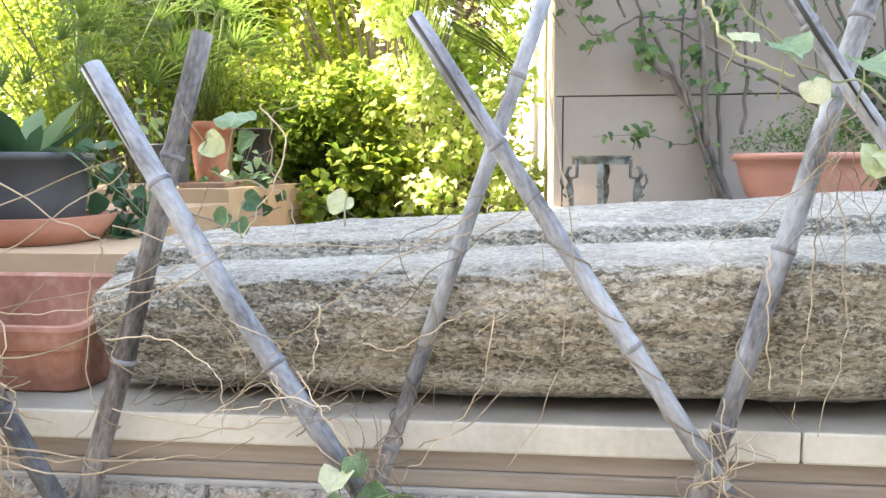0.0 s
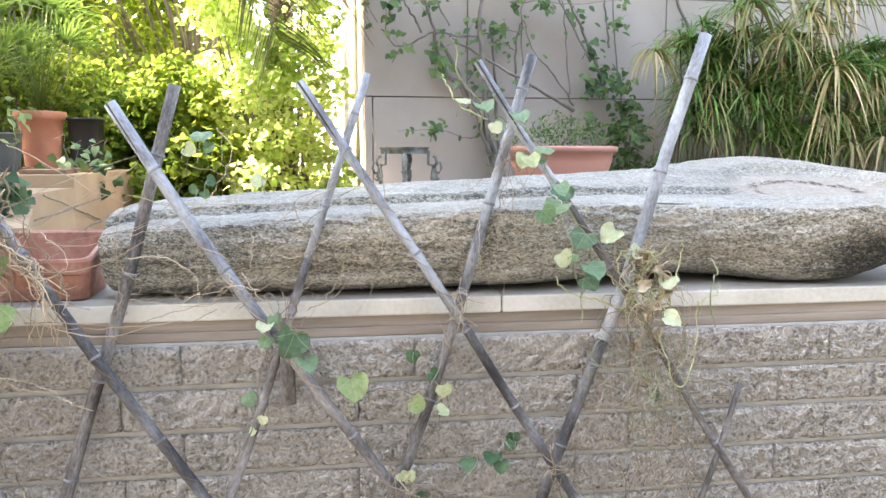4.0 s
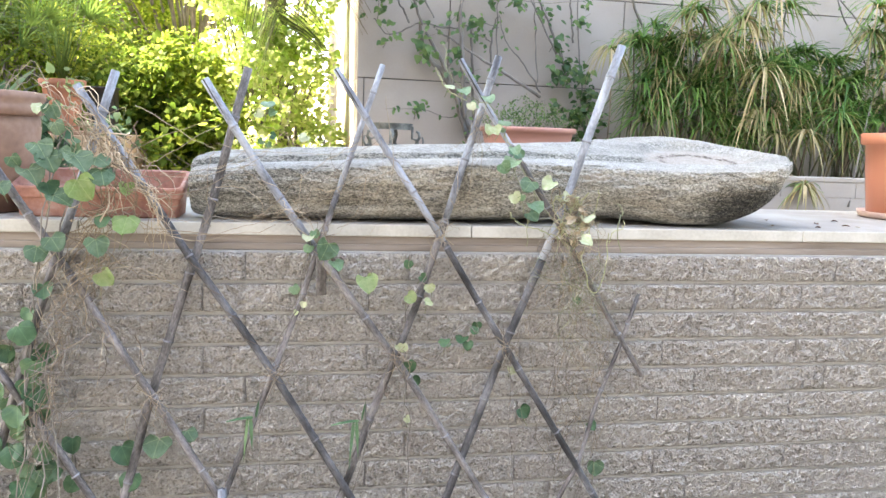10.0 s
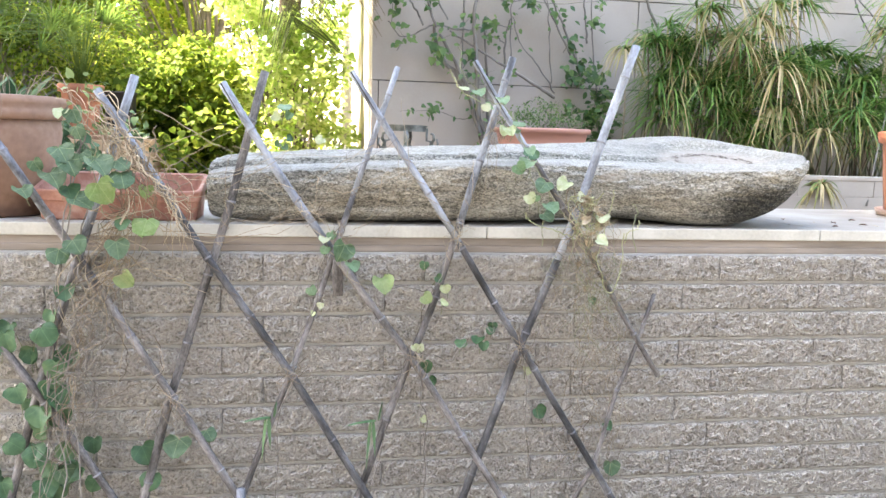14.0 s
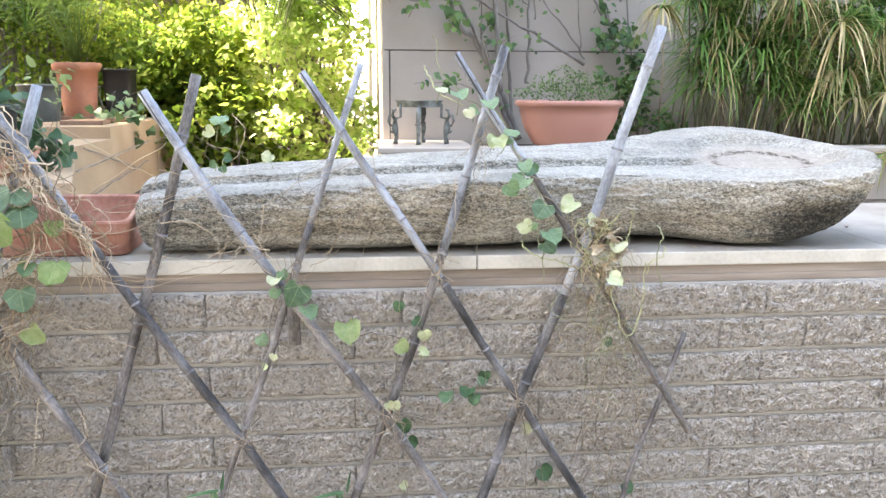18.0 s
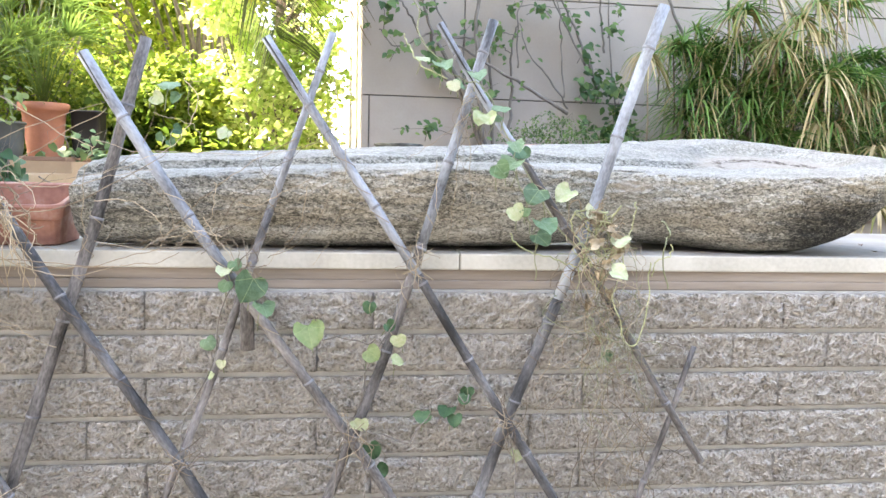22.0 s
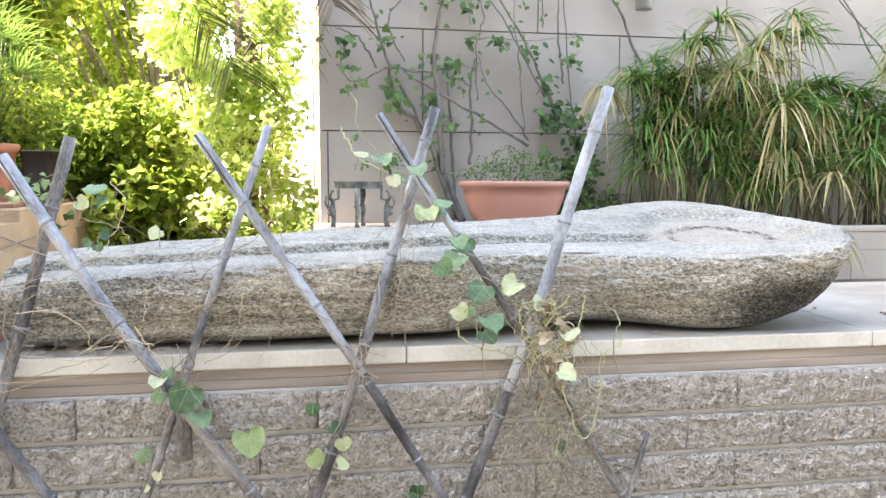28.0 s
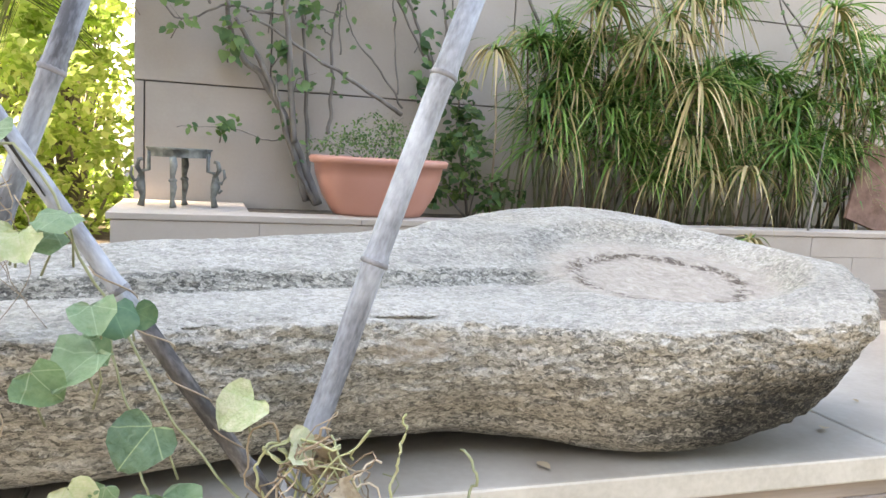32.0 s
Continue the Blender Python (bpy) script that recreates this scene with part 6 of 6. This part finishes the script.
put_leaves(mid_vine, [(0.197, -0.06, 0.754, 0.028, 76, 0.2, "P"), (0.368, -0.05, 1.017, 0.045, 21, 0, "D"), (0.416, -0.05, 1.06, 0.035, 90, 0, "D"), (0.532, -0.08, 0.919, 0.035, 51, 0, "P"), (0.597, -0.03, 0.756, 0.053, 74, 0, "D"),
                  (0.858, -0.04, 0.549, 0.063, 68, 0.2, "V"), (0.837, -0.04, 0.703, 0.039, 45, 0, "D"), (-0.137, -0.07, 1.137, 0.024, 72, 0, "P"), (-0.246, -0.05, 1.742, 0.05, 27, 0.1, "G"), (-0.27, -0.05, 1.711, 0.033, 90, 0.8, "L")])
put_leaves(mid_vine, [(-0.232, -0.05, 1.715, 0.034, 49, -0.7, "G"), (-0.231, -0.04, 1.647, 0.027, 79, 0.3, "D"), (-0.268, -0.04, 1.63, 0.023, 90, 0, "D"), (-0.142, 0.005, 1.644, 0.037, 60, -0.4, "L"), (-0.244, -0.04, 1.619, 0.023, 74, 0.4, "D")])
for pts in ([(-0.15, 0.02), (-0.26, 0.45), (-0.24, 0.85), (-0.15, 1.18), (-0.09, 1.33)], [(0.10, 0.02), (0.02, 0.5), (0.12, 0.9), (0.20, 1.15), (0.28, 1.32)], [(0.19, 0.02), (0.2, 0.4), (0.19, 0.75), (0.17, 0.98)], [(0.54, 0.02), (0.55, 0.4), (0.54, 0.7), (0.52, 0.97)], [(0.22, 1.18), (0.1, 1.2), (0.06, 1.25)], [(0.16, 1.0), (0.28, 0.95), (0.33, 1.05), (0.42, 1.06)]):
    vine_stem(mid_vine, [(x, lattice_y(z) + 0.01, z) for x, z in pts], 0.0015, 0.026, BARK)
for x, z in ((-0.08, 1.36), (0.16, 0.97), (-0.22, 0.93), (0.29, 1.37), (0.50, 1.0), (-0.58, 0.85)):   # withered ties at the crossings
    for k in range(9):
        a, b_ = vq.uniform(-0.05, 0.05), vq.uniform(-0.07, 0.07)
        strand(mid_vine, [(x + a, lattice_y(z) + 0.02, z + b_), (x - a * 0.3, lattice_y(z, 0.012), z + b_ * 0.2), (x - a, lattice_y(z, 0.004), z - b_ * 0.8), (x - a + vq.gauss(0, 0.03), lattice_y(z), z - b_ - 0.03)], 0.0013, 0.014, n=14)
for x, z, ln in ((-0.30, 0.80, 0.22), (0.02, 0.78, 0.25)):
    for k, d in enumerate(((-0.10, -0.1, -1), (0.06, -0.1, -1), (-1, -0.2, 0.05), (0.15, -0.1, 1))):     # long narrow dark leaves
        lb = Build()
        blade(lb, Vector((x + 0.008 * k, lattice_y(z, 0.01), z)), Vector(d), ln * (0.55, 0.42, 0.36, 0.3)[k], 0.013, 0.12, 6, 0.4)
        part("leaf", lb, LEAF_SHADE, mid_vine)
for pts in ([(-0.18, 1.38), (-0.10, 1.50), (0.02, 1.60), (0.10, 1.66)], [(-0.16, 1.42), (-0.02, 1.50), (-0.06, 1.60), (0.05, 1.66)], [(-0.04, 1.37), (0.05, 1.43), (0.10, 1.55), (0.09, 1.70)], [(-0.30, 1.39), (-0.22, 1.44), (-0.18, 1.40), (-0.12, 1.43)], [(-0.4, 1.40), (-0.26, 1.385), (-0.16, 1.40), (-0.05, 1.38)], [(-0.34, 1.56), (-0.26, 1.50), (-0.24, 1.44), (-0.28, 1.40)], [(-0.40, 1.62), (-0.30, 1.60), (-0.10, 1.60), (0.05, 1.62), (0.14, 1.66)], [(0.02, 1.50), (0.06, 1.525), (0.10, 1.54), (0.14, 1.57)], [(-0.55, 1.52), (-0.40, 1.55), (-0.32, 1.60), (-0.28, 1.68), (-0.31, 1.76)],
            [(-0.28, 1.68), (-0.20, 1.66), (-0.18, 1.60)], [(-0.2, 1.67), (-0.21, 1.74), (-0.15, 1.76)]):
    strand(mid_vine, [(x, lattice_y(z, -0.01), z) for x, z in pts], 0.0012, 0.010)
for k in range(16):                                         # dead tendrils lying on the coping by the stone
    x = vq.uniform(-0.5, 0.05)
    strand(mid_vine, [(x, 0.02, TOP + 0.006), (x + 0.04, 0.04 + vq.uniform(0, 0.04), TOP + vq.uniform(0.01, 0.06)), (x + vq.uniform(0.05, 0.12), 0.03, TOP + vq.uniform(0.004, 0.05)), (x + vq.uniform(0.05, 0.16), 0.0, TOP + 0.006)], 0.0009, 0.012, n=14)

for k in range(30):                                         # thicker mat over the pole's top
    u = vq.random()
    x, z = -0.80 + 0.26 * u + vq.gauss(0, 0.03), 1.73 - 0.27 * u + vq.gauss(0, 0.03)
    y = lattice_y(z)
    strand(left, [(x - 0.05, y, z + vq.uniform(0.0, 0.04)), (x, y - 0.02, z + 0.01), (x + vq.uniform(0, 0.05), y - 0.03, z - 0.05), (x + vq.uniform(-0.03, 0.07), y, z - vq.uniform(0.08, 0.2))], vq.uniform(0.0018, 0.0030), 0.024, DRY_PALE if k % 3 else DRY, n=14)

right_vine = thing("vine", None, None, "vine with green, pale and withered leaves on crossed bamboo poles", "vine")
put_leaves(right_vine, [(0.409, -0.1, 1.783, 0.05, 24, 0, "G"), (0.464, -0.1, 1.713, 0.048, 22, 0, "G"), (0.437, -0.1, 1.691, 0.043, 49, 0.4, "L"), (0.497, -0.12, 1.631, 0.042, 43, 0.2, "G"), (0.535, -0.06, 1.617, 0.03, 90, 0.9, "D"),
                  (0.485, -0.13, 1.591, 0.062, 30, -0.3, "G"), (0.461, -0.14, 1.577, 0.046, 90, 0.5, "G"), (0.535, -0.15, 1.525, 0.059, 55, 0, "V"), (0.623, -0.08, 1.528, 0.054, 49, -0.9, "P"), (0.49, -0.17, 1.487, 0.042, 90, 0.3, "P")])
put_leaves(right_vine, [(0.51, -0.17, 1.489, 0.026, 90, -0.6, "G"), (0.561, -0.15, 1.458, 0.063, 35, -0.2, "G"), (0.557, -0.14, 1.43, 0.05, 47, 0.2, "V"), (0.743, -0.12, 1.425, 0.047, 35, 0.1, "P"), (0.711, -0.07, 1.466, 0.064, 90, 0.3, "B"),
                  (0.687, -0.08, 1.485, 0.042, 68, 0.8, "P"), (0.699, -0.24, 1.367, 0.049, 45, 0.1, "P"), (0.707, -0.07, 1.466, 0.044, 90, 0, "B"), (0.724, -0.05, 1.182, 0.028, 90, 0.4, "B"), (0.754, -0.04, 1.141, 0.035, 53, 0.4, "V")])
put_leaves(right_vine, [(0.338, -0.08, 1.802, 0.049, 34, 0, "G"), (0.295, -0.08, 1.815, 0.034, 28, 0, "L"), (0.279, -0.08, 1.848, 0.02, 90, 0, "V"), (0.362, -0.09, 1.759, 0.034, 72, 0.9, "P"), (0.423, -0.09, 1.69, 0.044, 53, 0, "L"),
                  (0.453, -0.09, 1.694, 0.042, 32, 0.2, "G"), (0.512, -0.08, 1.62, 0.047, 49, 0.2, "D"), (0.49, -0.08, 1.591, 0.044, 43, 0, "G"), (0.379, -0.06, 1.761, 0.037, 48, 0.7, "G")])
vine_stem(right_vine, [(0.68, lattice_y(1.38), 1.38), (0.58, lattice_y(1.5, 0.02), 1.50), (0.50, lattice_y(1.62, 0.01), 1.63), (0.43, lattice_y(1.75), 1.76), (0.37, lattice_y(1.8), 1.79), (0.30, lattice_y(1.86), 1.86), (0.28, lattice_y(1.95), 1.95)], 0.0014, 0.012)
vine_stem(right_vine, [(0.56, lattice_y(1.38, 0.02), 1.33), (0.55, lattice_y(1.45, 0.03), 1.42), (0.53, lattice_y(1.5, 0.03), 1.50), (0.50, lattice_y(1.6), 1.60)], 0.0013, 0.01)
vine_stem(right_vine, [(0.88, lattice_y(1.38), 1.31), (0.86, lattice_y(1.38, 0.02), 1.40), (0.87, lattice_y(1.4, 0.02), 1.44), (0.86, lattice_y(1.5, 0.01), 1.47)], 0.0018, 0.008)
for k in range(38):                                         # withered knot on the crossing
    a, z = vq.uniform(0, 6.28), vq.uniform(1.36, 1.50)
    x = 0.705 + vq.gauss(0, 0.03)
    strand(right_vine, [(x, lattice_y(z, 0.01), z), (x + 0.04 * math.cos(a), lattice_y(z, 0.03), z + 0.03 * math.sin(a)), (x + 0.05 * math.cos(a + 1.2), lattice_y(z, 0.02), z - 0.03), (x + vq.gauss(0.02, 0.04), lattice_y(z, 0.01), z - vq.uniform(0.05, 0.14))], vq.uniform(0.0012, 0.0024), 0.014, (DRY, DRY_PALE, PALE_STEM)[k % 3], n=18)
put_leaves(right_vine, [(0.73, -0.11, 1.44, 0.05, 60, 0.4, "B"), (0.69, -0.12, 1.42, 0.045, 80, 1.4, "B"), (0.745, -0.10, 1.395, 0.045, 50, -0.8, "B"), (0.72, -0.11, 1.37, 0.04, 70, 2.2, "B"), (0.705, -0.09, 1.34, 0.04, 85, 0.2, "B"), (0.76, -0.09, 1.41, 0.04, 40, 1.0, "B"), (0.74, -0.08, 1.30, 0.035, 70, 0.5, "B"), (0.69, -0.07, 1.27, 0.03, 70, -0.5, "B")])
for k in range(64):                                         # brown tangle that hangs below the crossing
    x, z = 0.72 + vq.gauss(0, 0.045), vq.uniform(1.20, 1.44)
    ln = vq.uniform(0.06, 0.34)
    y = lattice_y(z)
    strand(right_vine, [(x, y + 0.012, z), (x + vq.gauss(0, 0.04), y - vq.uniform(0, 0.04), z - ln * 0.3), (x + vq.gauss(0.01, 0.05), y - vq.uniform(0, 0.03), z - ln * 0.65), (x + vq.gauss(0.02, 0.05), lattice_y(z - ln) + 0.01, z - ln)], vq.uniform(0.0009, 0.0018), 0.022, DRY if k % 3 else STEM)
for k in range(40):                                         # thin dead runners on the wall below
    x, z = vq.uniform(0.66, 0.90), vq.uniform(0.7, 1.15)
    strand(right_vine, [(x, -0.03, z), (x + vq.gauss(0, 0.05), -0.045, z - 0.08), (x + vq.gauss(0, 0.07), -0.035, z - vq.uniform(0.14, 0.3))], vq.uniform(0.0010, 0.0017), 0.02, n=16)
for k in range(15):                                         # small bunch at the upper crossing
    x, z = 0.405 + vq.gauss(0, 0.012), 1.72 + vq.gauss(0, 0.02)
    strand(right_vine, [(x, lattice_y(z), z), (x + vq.gauss(-0.01, 0.025), lattice_y(z, 0.02), z - 0.04), (x + vq.gauss(-0.02, 0.04), lattice_y(z, 0.01), z - vq.uniform(0.06, 0.14))], 0.0009, 0.01, n=12)
for pts in ([(0.40, 1.70), (0.33, 1.64), (0.27, 1.60)], [(0.38, 1.62), (0.37, 1.50), (0.36, 1.42)], [(0.10, 1.78), (0.13, 1.60), (0.11, 1.45), (0.06, 1.36)], [(0.40, 1.66), (0.41, 1.52), (0.38, 1.40)]):
    strand(right_vine, [(x, lattice_y(z, 0.005), z) for x, z in pts], 0.0014, 0.008)

for pts in ([(0.021, 1.638), (-0.034, 1.603), (-0.109, 1.556), (-0.169, 1.508), (-0.21, 1.464), (-0.248, 1.419), (-0.261, 1.386)],
            [(-0.148, 1.54), (-0.151, 1.5), (-0.156, 1.46), (-0.183, 1.42)],
            [(-0.17, 1.46), (-0.147, 1.42), (-0.116, 1.381), (-0.1, 1.356)],
            [(-0.544, 1.36), (-0.477, 1.351), (-0.394, 1.355), (-0.319, 1.377), (-0.228, 1.399), (-0.171, 1.42), (-0.146, 1.453)],
            [(-0.396, 1.491), (-0.33, 1.494), (-0.283, 1.471), (-0.261, 1.443), (-0.256, 1.411)],
            [(0.047, 1.534), (0.034, 1.455), (0.011, 1.415), (-0.02, 1.382), (-0.053, 1.345)],
            [(-0.558, 1.405), (-0.526, 1.373), (-0.512, 1.332), (-0.519, 1.281)]):
    strand(mid_vine, [(x, lattice_y(z, 0.012), z) for x, z in pts], 0.0014, 0.006, DRY_PALE, n=8 * len(pts))
for pts in ([(0.332, 1.597), (0.329, 1.521), (0.333, 1.455)],
            [(-0.394, 1.609), (-0.408, 1.577), (-0.417, 1.529), (-0.418, 1.449), (-0.41, 1.408), (-0.434, 1.375)],
            [(-0.55, 1.528), (-0.493, 1.517), (-0.418, 1.529), (-0.357, 1.546), (-0.279, 1.562)],
            [(-0.213, 1.756), (-0.184, 1.71), (-0.205, 1.656), (-0.238, 1.61), (-0.303, 1.578), (-0.393, 1.546)],
            [(-0.131, 1.421), (-0.187, 1.432), (-0.228, 1.419), (-0.285, 1.41)],
            [(-0.098, 1.497), (-0.067, 1.485), (-0.035, 1.502), (0.028, 1.534), (0.066, 1.557)],
            [(-0.202, 1.46), (-0.191, 1.436), (-0.22, 1.411), (-0.232, 1.395)],
            [(-0.679, 1.251), (-0.628, 1.255), (-0.568, 1.235), (-0.504, 1.197)],
            [(-0.707, 1.064), (-0.721, 0.96), (-0.73, 0.899)],
            [(-0.62, 1.028), (-0.596, 0.976), (-0.634, 0.923)],
            [(-0.636, 0.844), (-0.649, 0.782), (-0.638, 0.745)],
            [(-0.865, 0.796), (-0.801, 0.812), (-0.761, 0.829)]):
    strand(left, [(x, lattice_y(z, 0.012), z) for x, z in pts], 0.0014, 0.006, DRY_PALE, n=8 * len(pts))
for pts in ([(0.674, 1.495), (0.647, 1.482), (0.641, 1.443), (0.665, 1.412), (0.686, 1.357)],
            [(0.701, 1.467), (0.699, 1.418), (0.727, 1.37), (0.759, 1.344)],
            [(0.794, 1.514), (0.79, 1.483), (0.782, 1.449), (0.773, 1.406)],
            [(0.879, 1.417), (0.878, 1.389), (0.846, 1.378), (0.834, 1.343)],
            [(0.663, 1.484), (0.694, 1.456), (0.732, 1.439), (0.764, 1.407)],
            [(0.648, 1.488), (0.679, 1.442), (0.674, 1.389), (0.705, 1.356)],
            [(0.499, 1.435), (0.523, 1.405), (0.579, 1.387), (0.637, 1.368), (0.667, 1.351)],
            [(0.712, 1.495), (0.749, 1.428), (0.766, 1.36), (0.745, 1.292), (0.775, 1.193), (0.806, 1.192), (0.826, 1.289), (0.828, 1.372)],
            [(0.666, 1.483), (0.695, 1.429), (0.738, 1.374), (0.761, 1.332)],
            [(0.252, 1.872), (0.267, 1.842), (0.295, 1.801), (0.35, 1.777)]):
    vine_stem(right_vine, [(x, lattice_y(z, 0.015), z) for x, z in pts], 0.0016, 0.006, PALE_STEM, n=8 * len(pts))

for k, pts in enumerate(([(2.05, 1.38), (2.9, 1.41), (3.7, 1.445)], [(2.3, 1.50), (2.8, 1.40), (3.35, 1.29)], [(2.38, 1.23), (3.0, 1.27), (3.68, 1.31)])):
    thing("dry_twig", Build().tube(wavy([(-1.385 - 0.02 * j, y, z) for j, (y, z) in enumerate(pts)], 14, 0.012, k + 5), 0.004, 5), BARK, "thin dry twig hanging along the peach wall", "twig", "twigs along the peach wall")

for n, z_top, z_low, turns in ((0, 1.55, 1.20, 5), (2, 1.62, 1.30, 5), (8, 1.50, 1.15, 4), (3, 1.66, 1.45, 4), (9, 1.42, 1.10, 6), (7, 1.52, 1.36, 3), (6, 1.50, 1.25, 4), (1, 1.30, 1.00, 4)):
    pts, layer, r0 = P[n][0], P[n][1], P[n][2]           # thin dead tendrils wound round the poles
    zs, xs_ = [q[1] for q in pts][::-1], [q[0] for q in pts][::-1]
    line = []
    for k in range(turns * 9 + 1):
        u = k / (turns * 9)
        z = z_top + (z_low - z_top) * u
        a = 2 * math.pi * turns * u + n
        line.append(Vector((float(np.interp(z, zs, xs_)) + (r0 * 1.22) * math.cos(a), pole_y(z, layer) + (r0 * 1.22) * math.sin(a), z + 0.01 * noise.noise((k * 0.2, n, 4)))))
    part("tendril", Build().tube(line, 0.0009, 5), DRY, mid_vine)

bits = [(1.55, 0.12), (1.72, 0.22), (1.9, 0.1), (1.62, 0.30), (2.1, 0.14), (1.02, 0.07), (0.52, 0.07)]
for x, y in bits:
    lb = Build()
    add_leaf(lb, Vector((x, y, TOP + 0.004)), rand_dir(vq, 0.95), Vector((0, 0, 1)), vq.uniform(0.012, 0.028), "oval", 0.3, -0.1)
    thing("dry_leaf", lb, LEAF_BROWN, "small curled dry leaf lying on the coping", "dry leaf", "dry leaves on the coping")

# stub of a broken pole hanging at a crossing, and a short cut pole
thing("bamboo_stub", Build().tube([(-0.085, -0.045, 1.31), (-0.085, -0.047, 1.25), (-0.083, -0.05, 1.165)], [0.014, 0.016, 0.016], 12), BAMBOO_DARK, "short dark broken bamboo stub tied to the lattice", "bamboo pole")
thing("bamboo_stub", Build().tube([(-0.376, -0.13, 0.575), (-0.376, -0.13, 0.3), (-0.376, -0.13, 0.0)], [0.0135, 0.014, 0.014], 12), BAMBOO, "short upright bamboo stake standing at the lattice", "bamboo pole")

# ---- split-face blocks of the wall ----
def block_mesh(length, seed):
    """One rough block: its broken face bulges and breaks off towards the arrises."""
    nx_, nz_ = max(6, int(length / 0.0072)), 13
    h, d = 0.0865, 0.05
    q = Vector((seed * 13.7, seed * 5.1, 0))
    verts, faces = [], []
    for i in range(nx_ + 1):
        for k in range(nz_ + 1):
            u, w = i / nx_, k / nz_
            x, z = length * u, h * w
            e = min(u * length, (1 - u) * length, w * h, (1 - w) * h)
            lump = 0.0066 * noise.noise(Vector((x * 40, z * 55, 2)) + q) + 0.0066 * noise.noise(Vector((x * 80, z * 100, 6)) + q) + 0.0026 * noise.noise(Vector((x * 170, z * 190, 4)) + q) + 0.004 * noise.noise(Vector((x * 9, z * 12, 9)) + q)
            y = -0.0075 + 1.5 * lump * min(1.0, 0.40 + e / 0.012) + 0.0045 * max(0, 1 - e / 0.005)
            y = max(y, -0.020)
            jx = 0.002 * noise.noise(Vector((x * 40, z * 40, 3)) + q) if 0 < i < nx_ else 0.0007 * noise.noise(Vector((0, z * 60, 5)) + q)
            jz = 0.0010 * noise.noise(Vector((x * 30, 7, z * 40)) + q)
            verts.append((x + jx, y, z + jz))
    for i in range(nx_):
        for k in range(nz_):
            a = i * (nz_ + 1) + k
            faces.append((a, a + nz_ + 1, a + nz_ + 2, a + 1))
    rim = [i * (nz_ + 1) for i in range(nx_ + 1)] + [nx_ * (nz_ + 1) + k for k in range(1, nz_ + 1)] + [i * (nz_ + 1) + nz_ for i in range(nx_ - 1, -1, -1)] + [k for k in range(nz_ - 1, 0, -1)]
    base = len(verts)
    verts += [(verts[r][0], d, verts[r][2]) for r in rim]
    m = len(rim)
    faces += [(rim[k], base + k, base + (k + 1) % m, rim[(k + 1) % m]) for k in range(m)]
    b = Build().add(verts, faces)
    return b.mesh("block", BLOCK, True)


LONG = [block_mesh(0.5102, k + 1) for k in range(9)]
HALF = [block_mesh(0.2540, k + 20) for k in range(4)]
bq = random.Random(99)
for n in range(13):
    z = BLOCKS_TOP - 0.1 * (n + 1) + 0.003
    x = (-0.316 if n % 2 == 0 else -0.446) - 0.513 * 6 + 0.002
    while x < X1 - 0.3:
        halved = x > 1.0 and bq.random() < 0.14
        for dx, me in ((0, bq.choice(HALF)), (0.2565, bq.choice(HALF))) if halved else ((0, bq.choice(LONG)),):
            ob = part("block", None, None, wall, me=me)
            ob.location = (x + dx, 0.004, z)
        x += 0.513
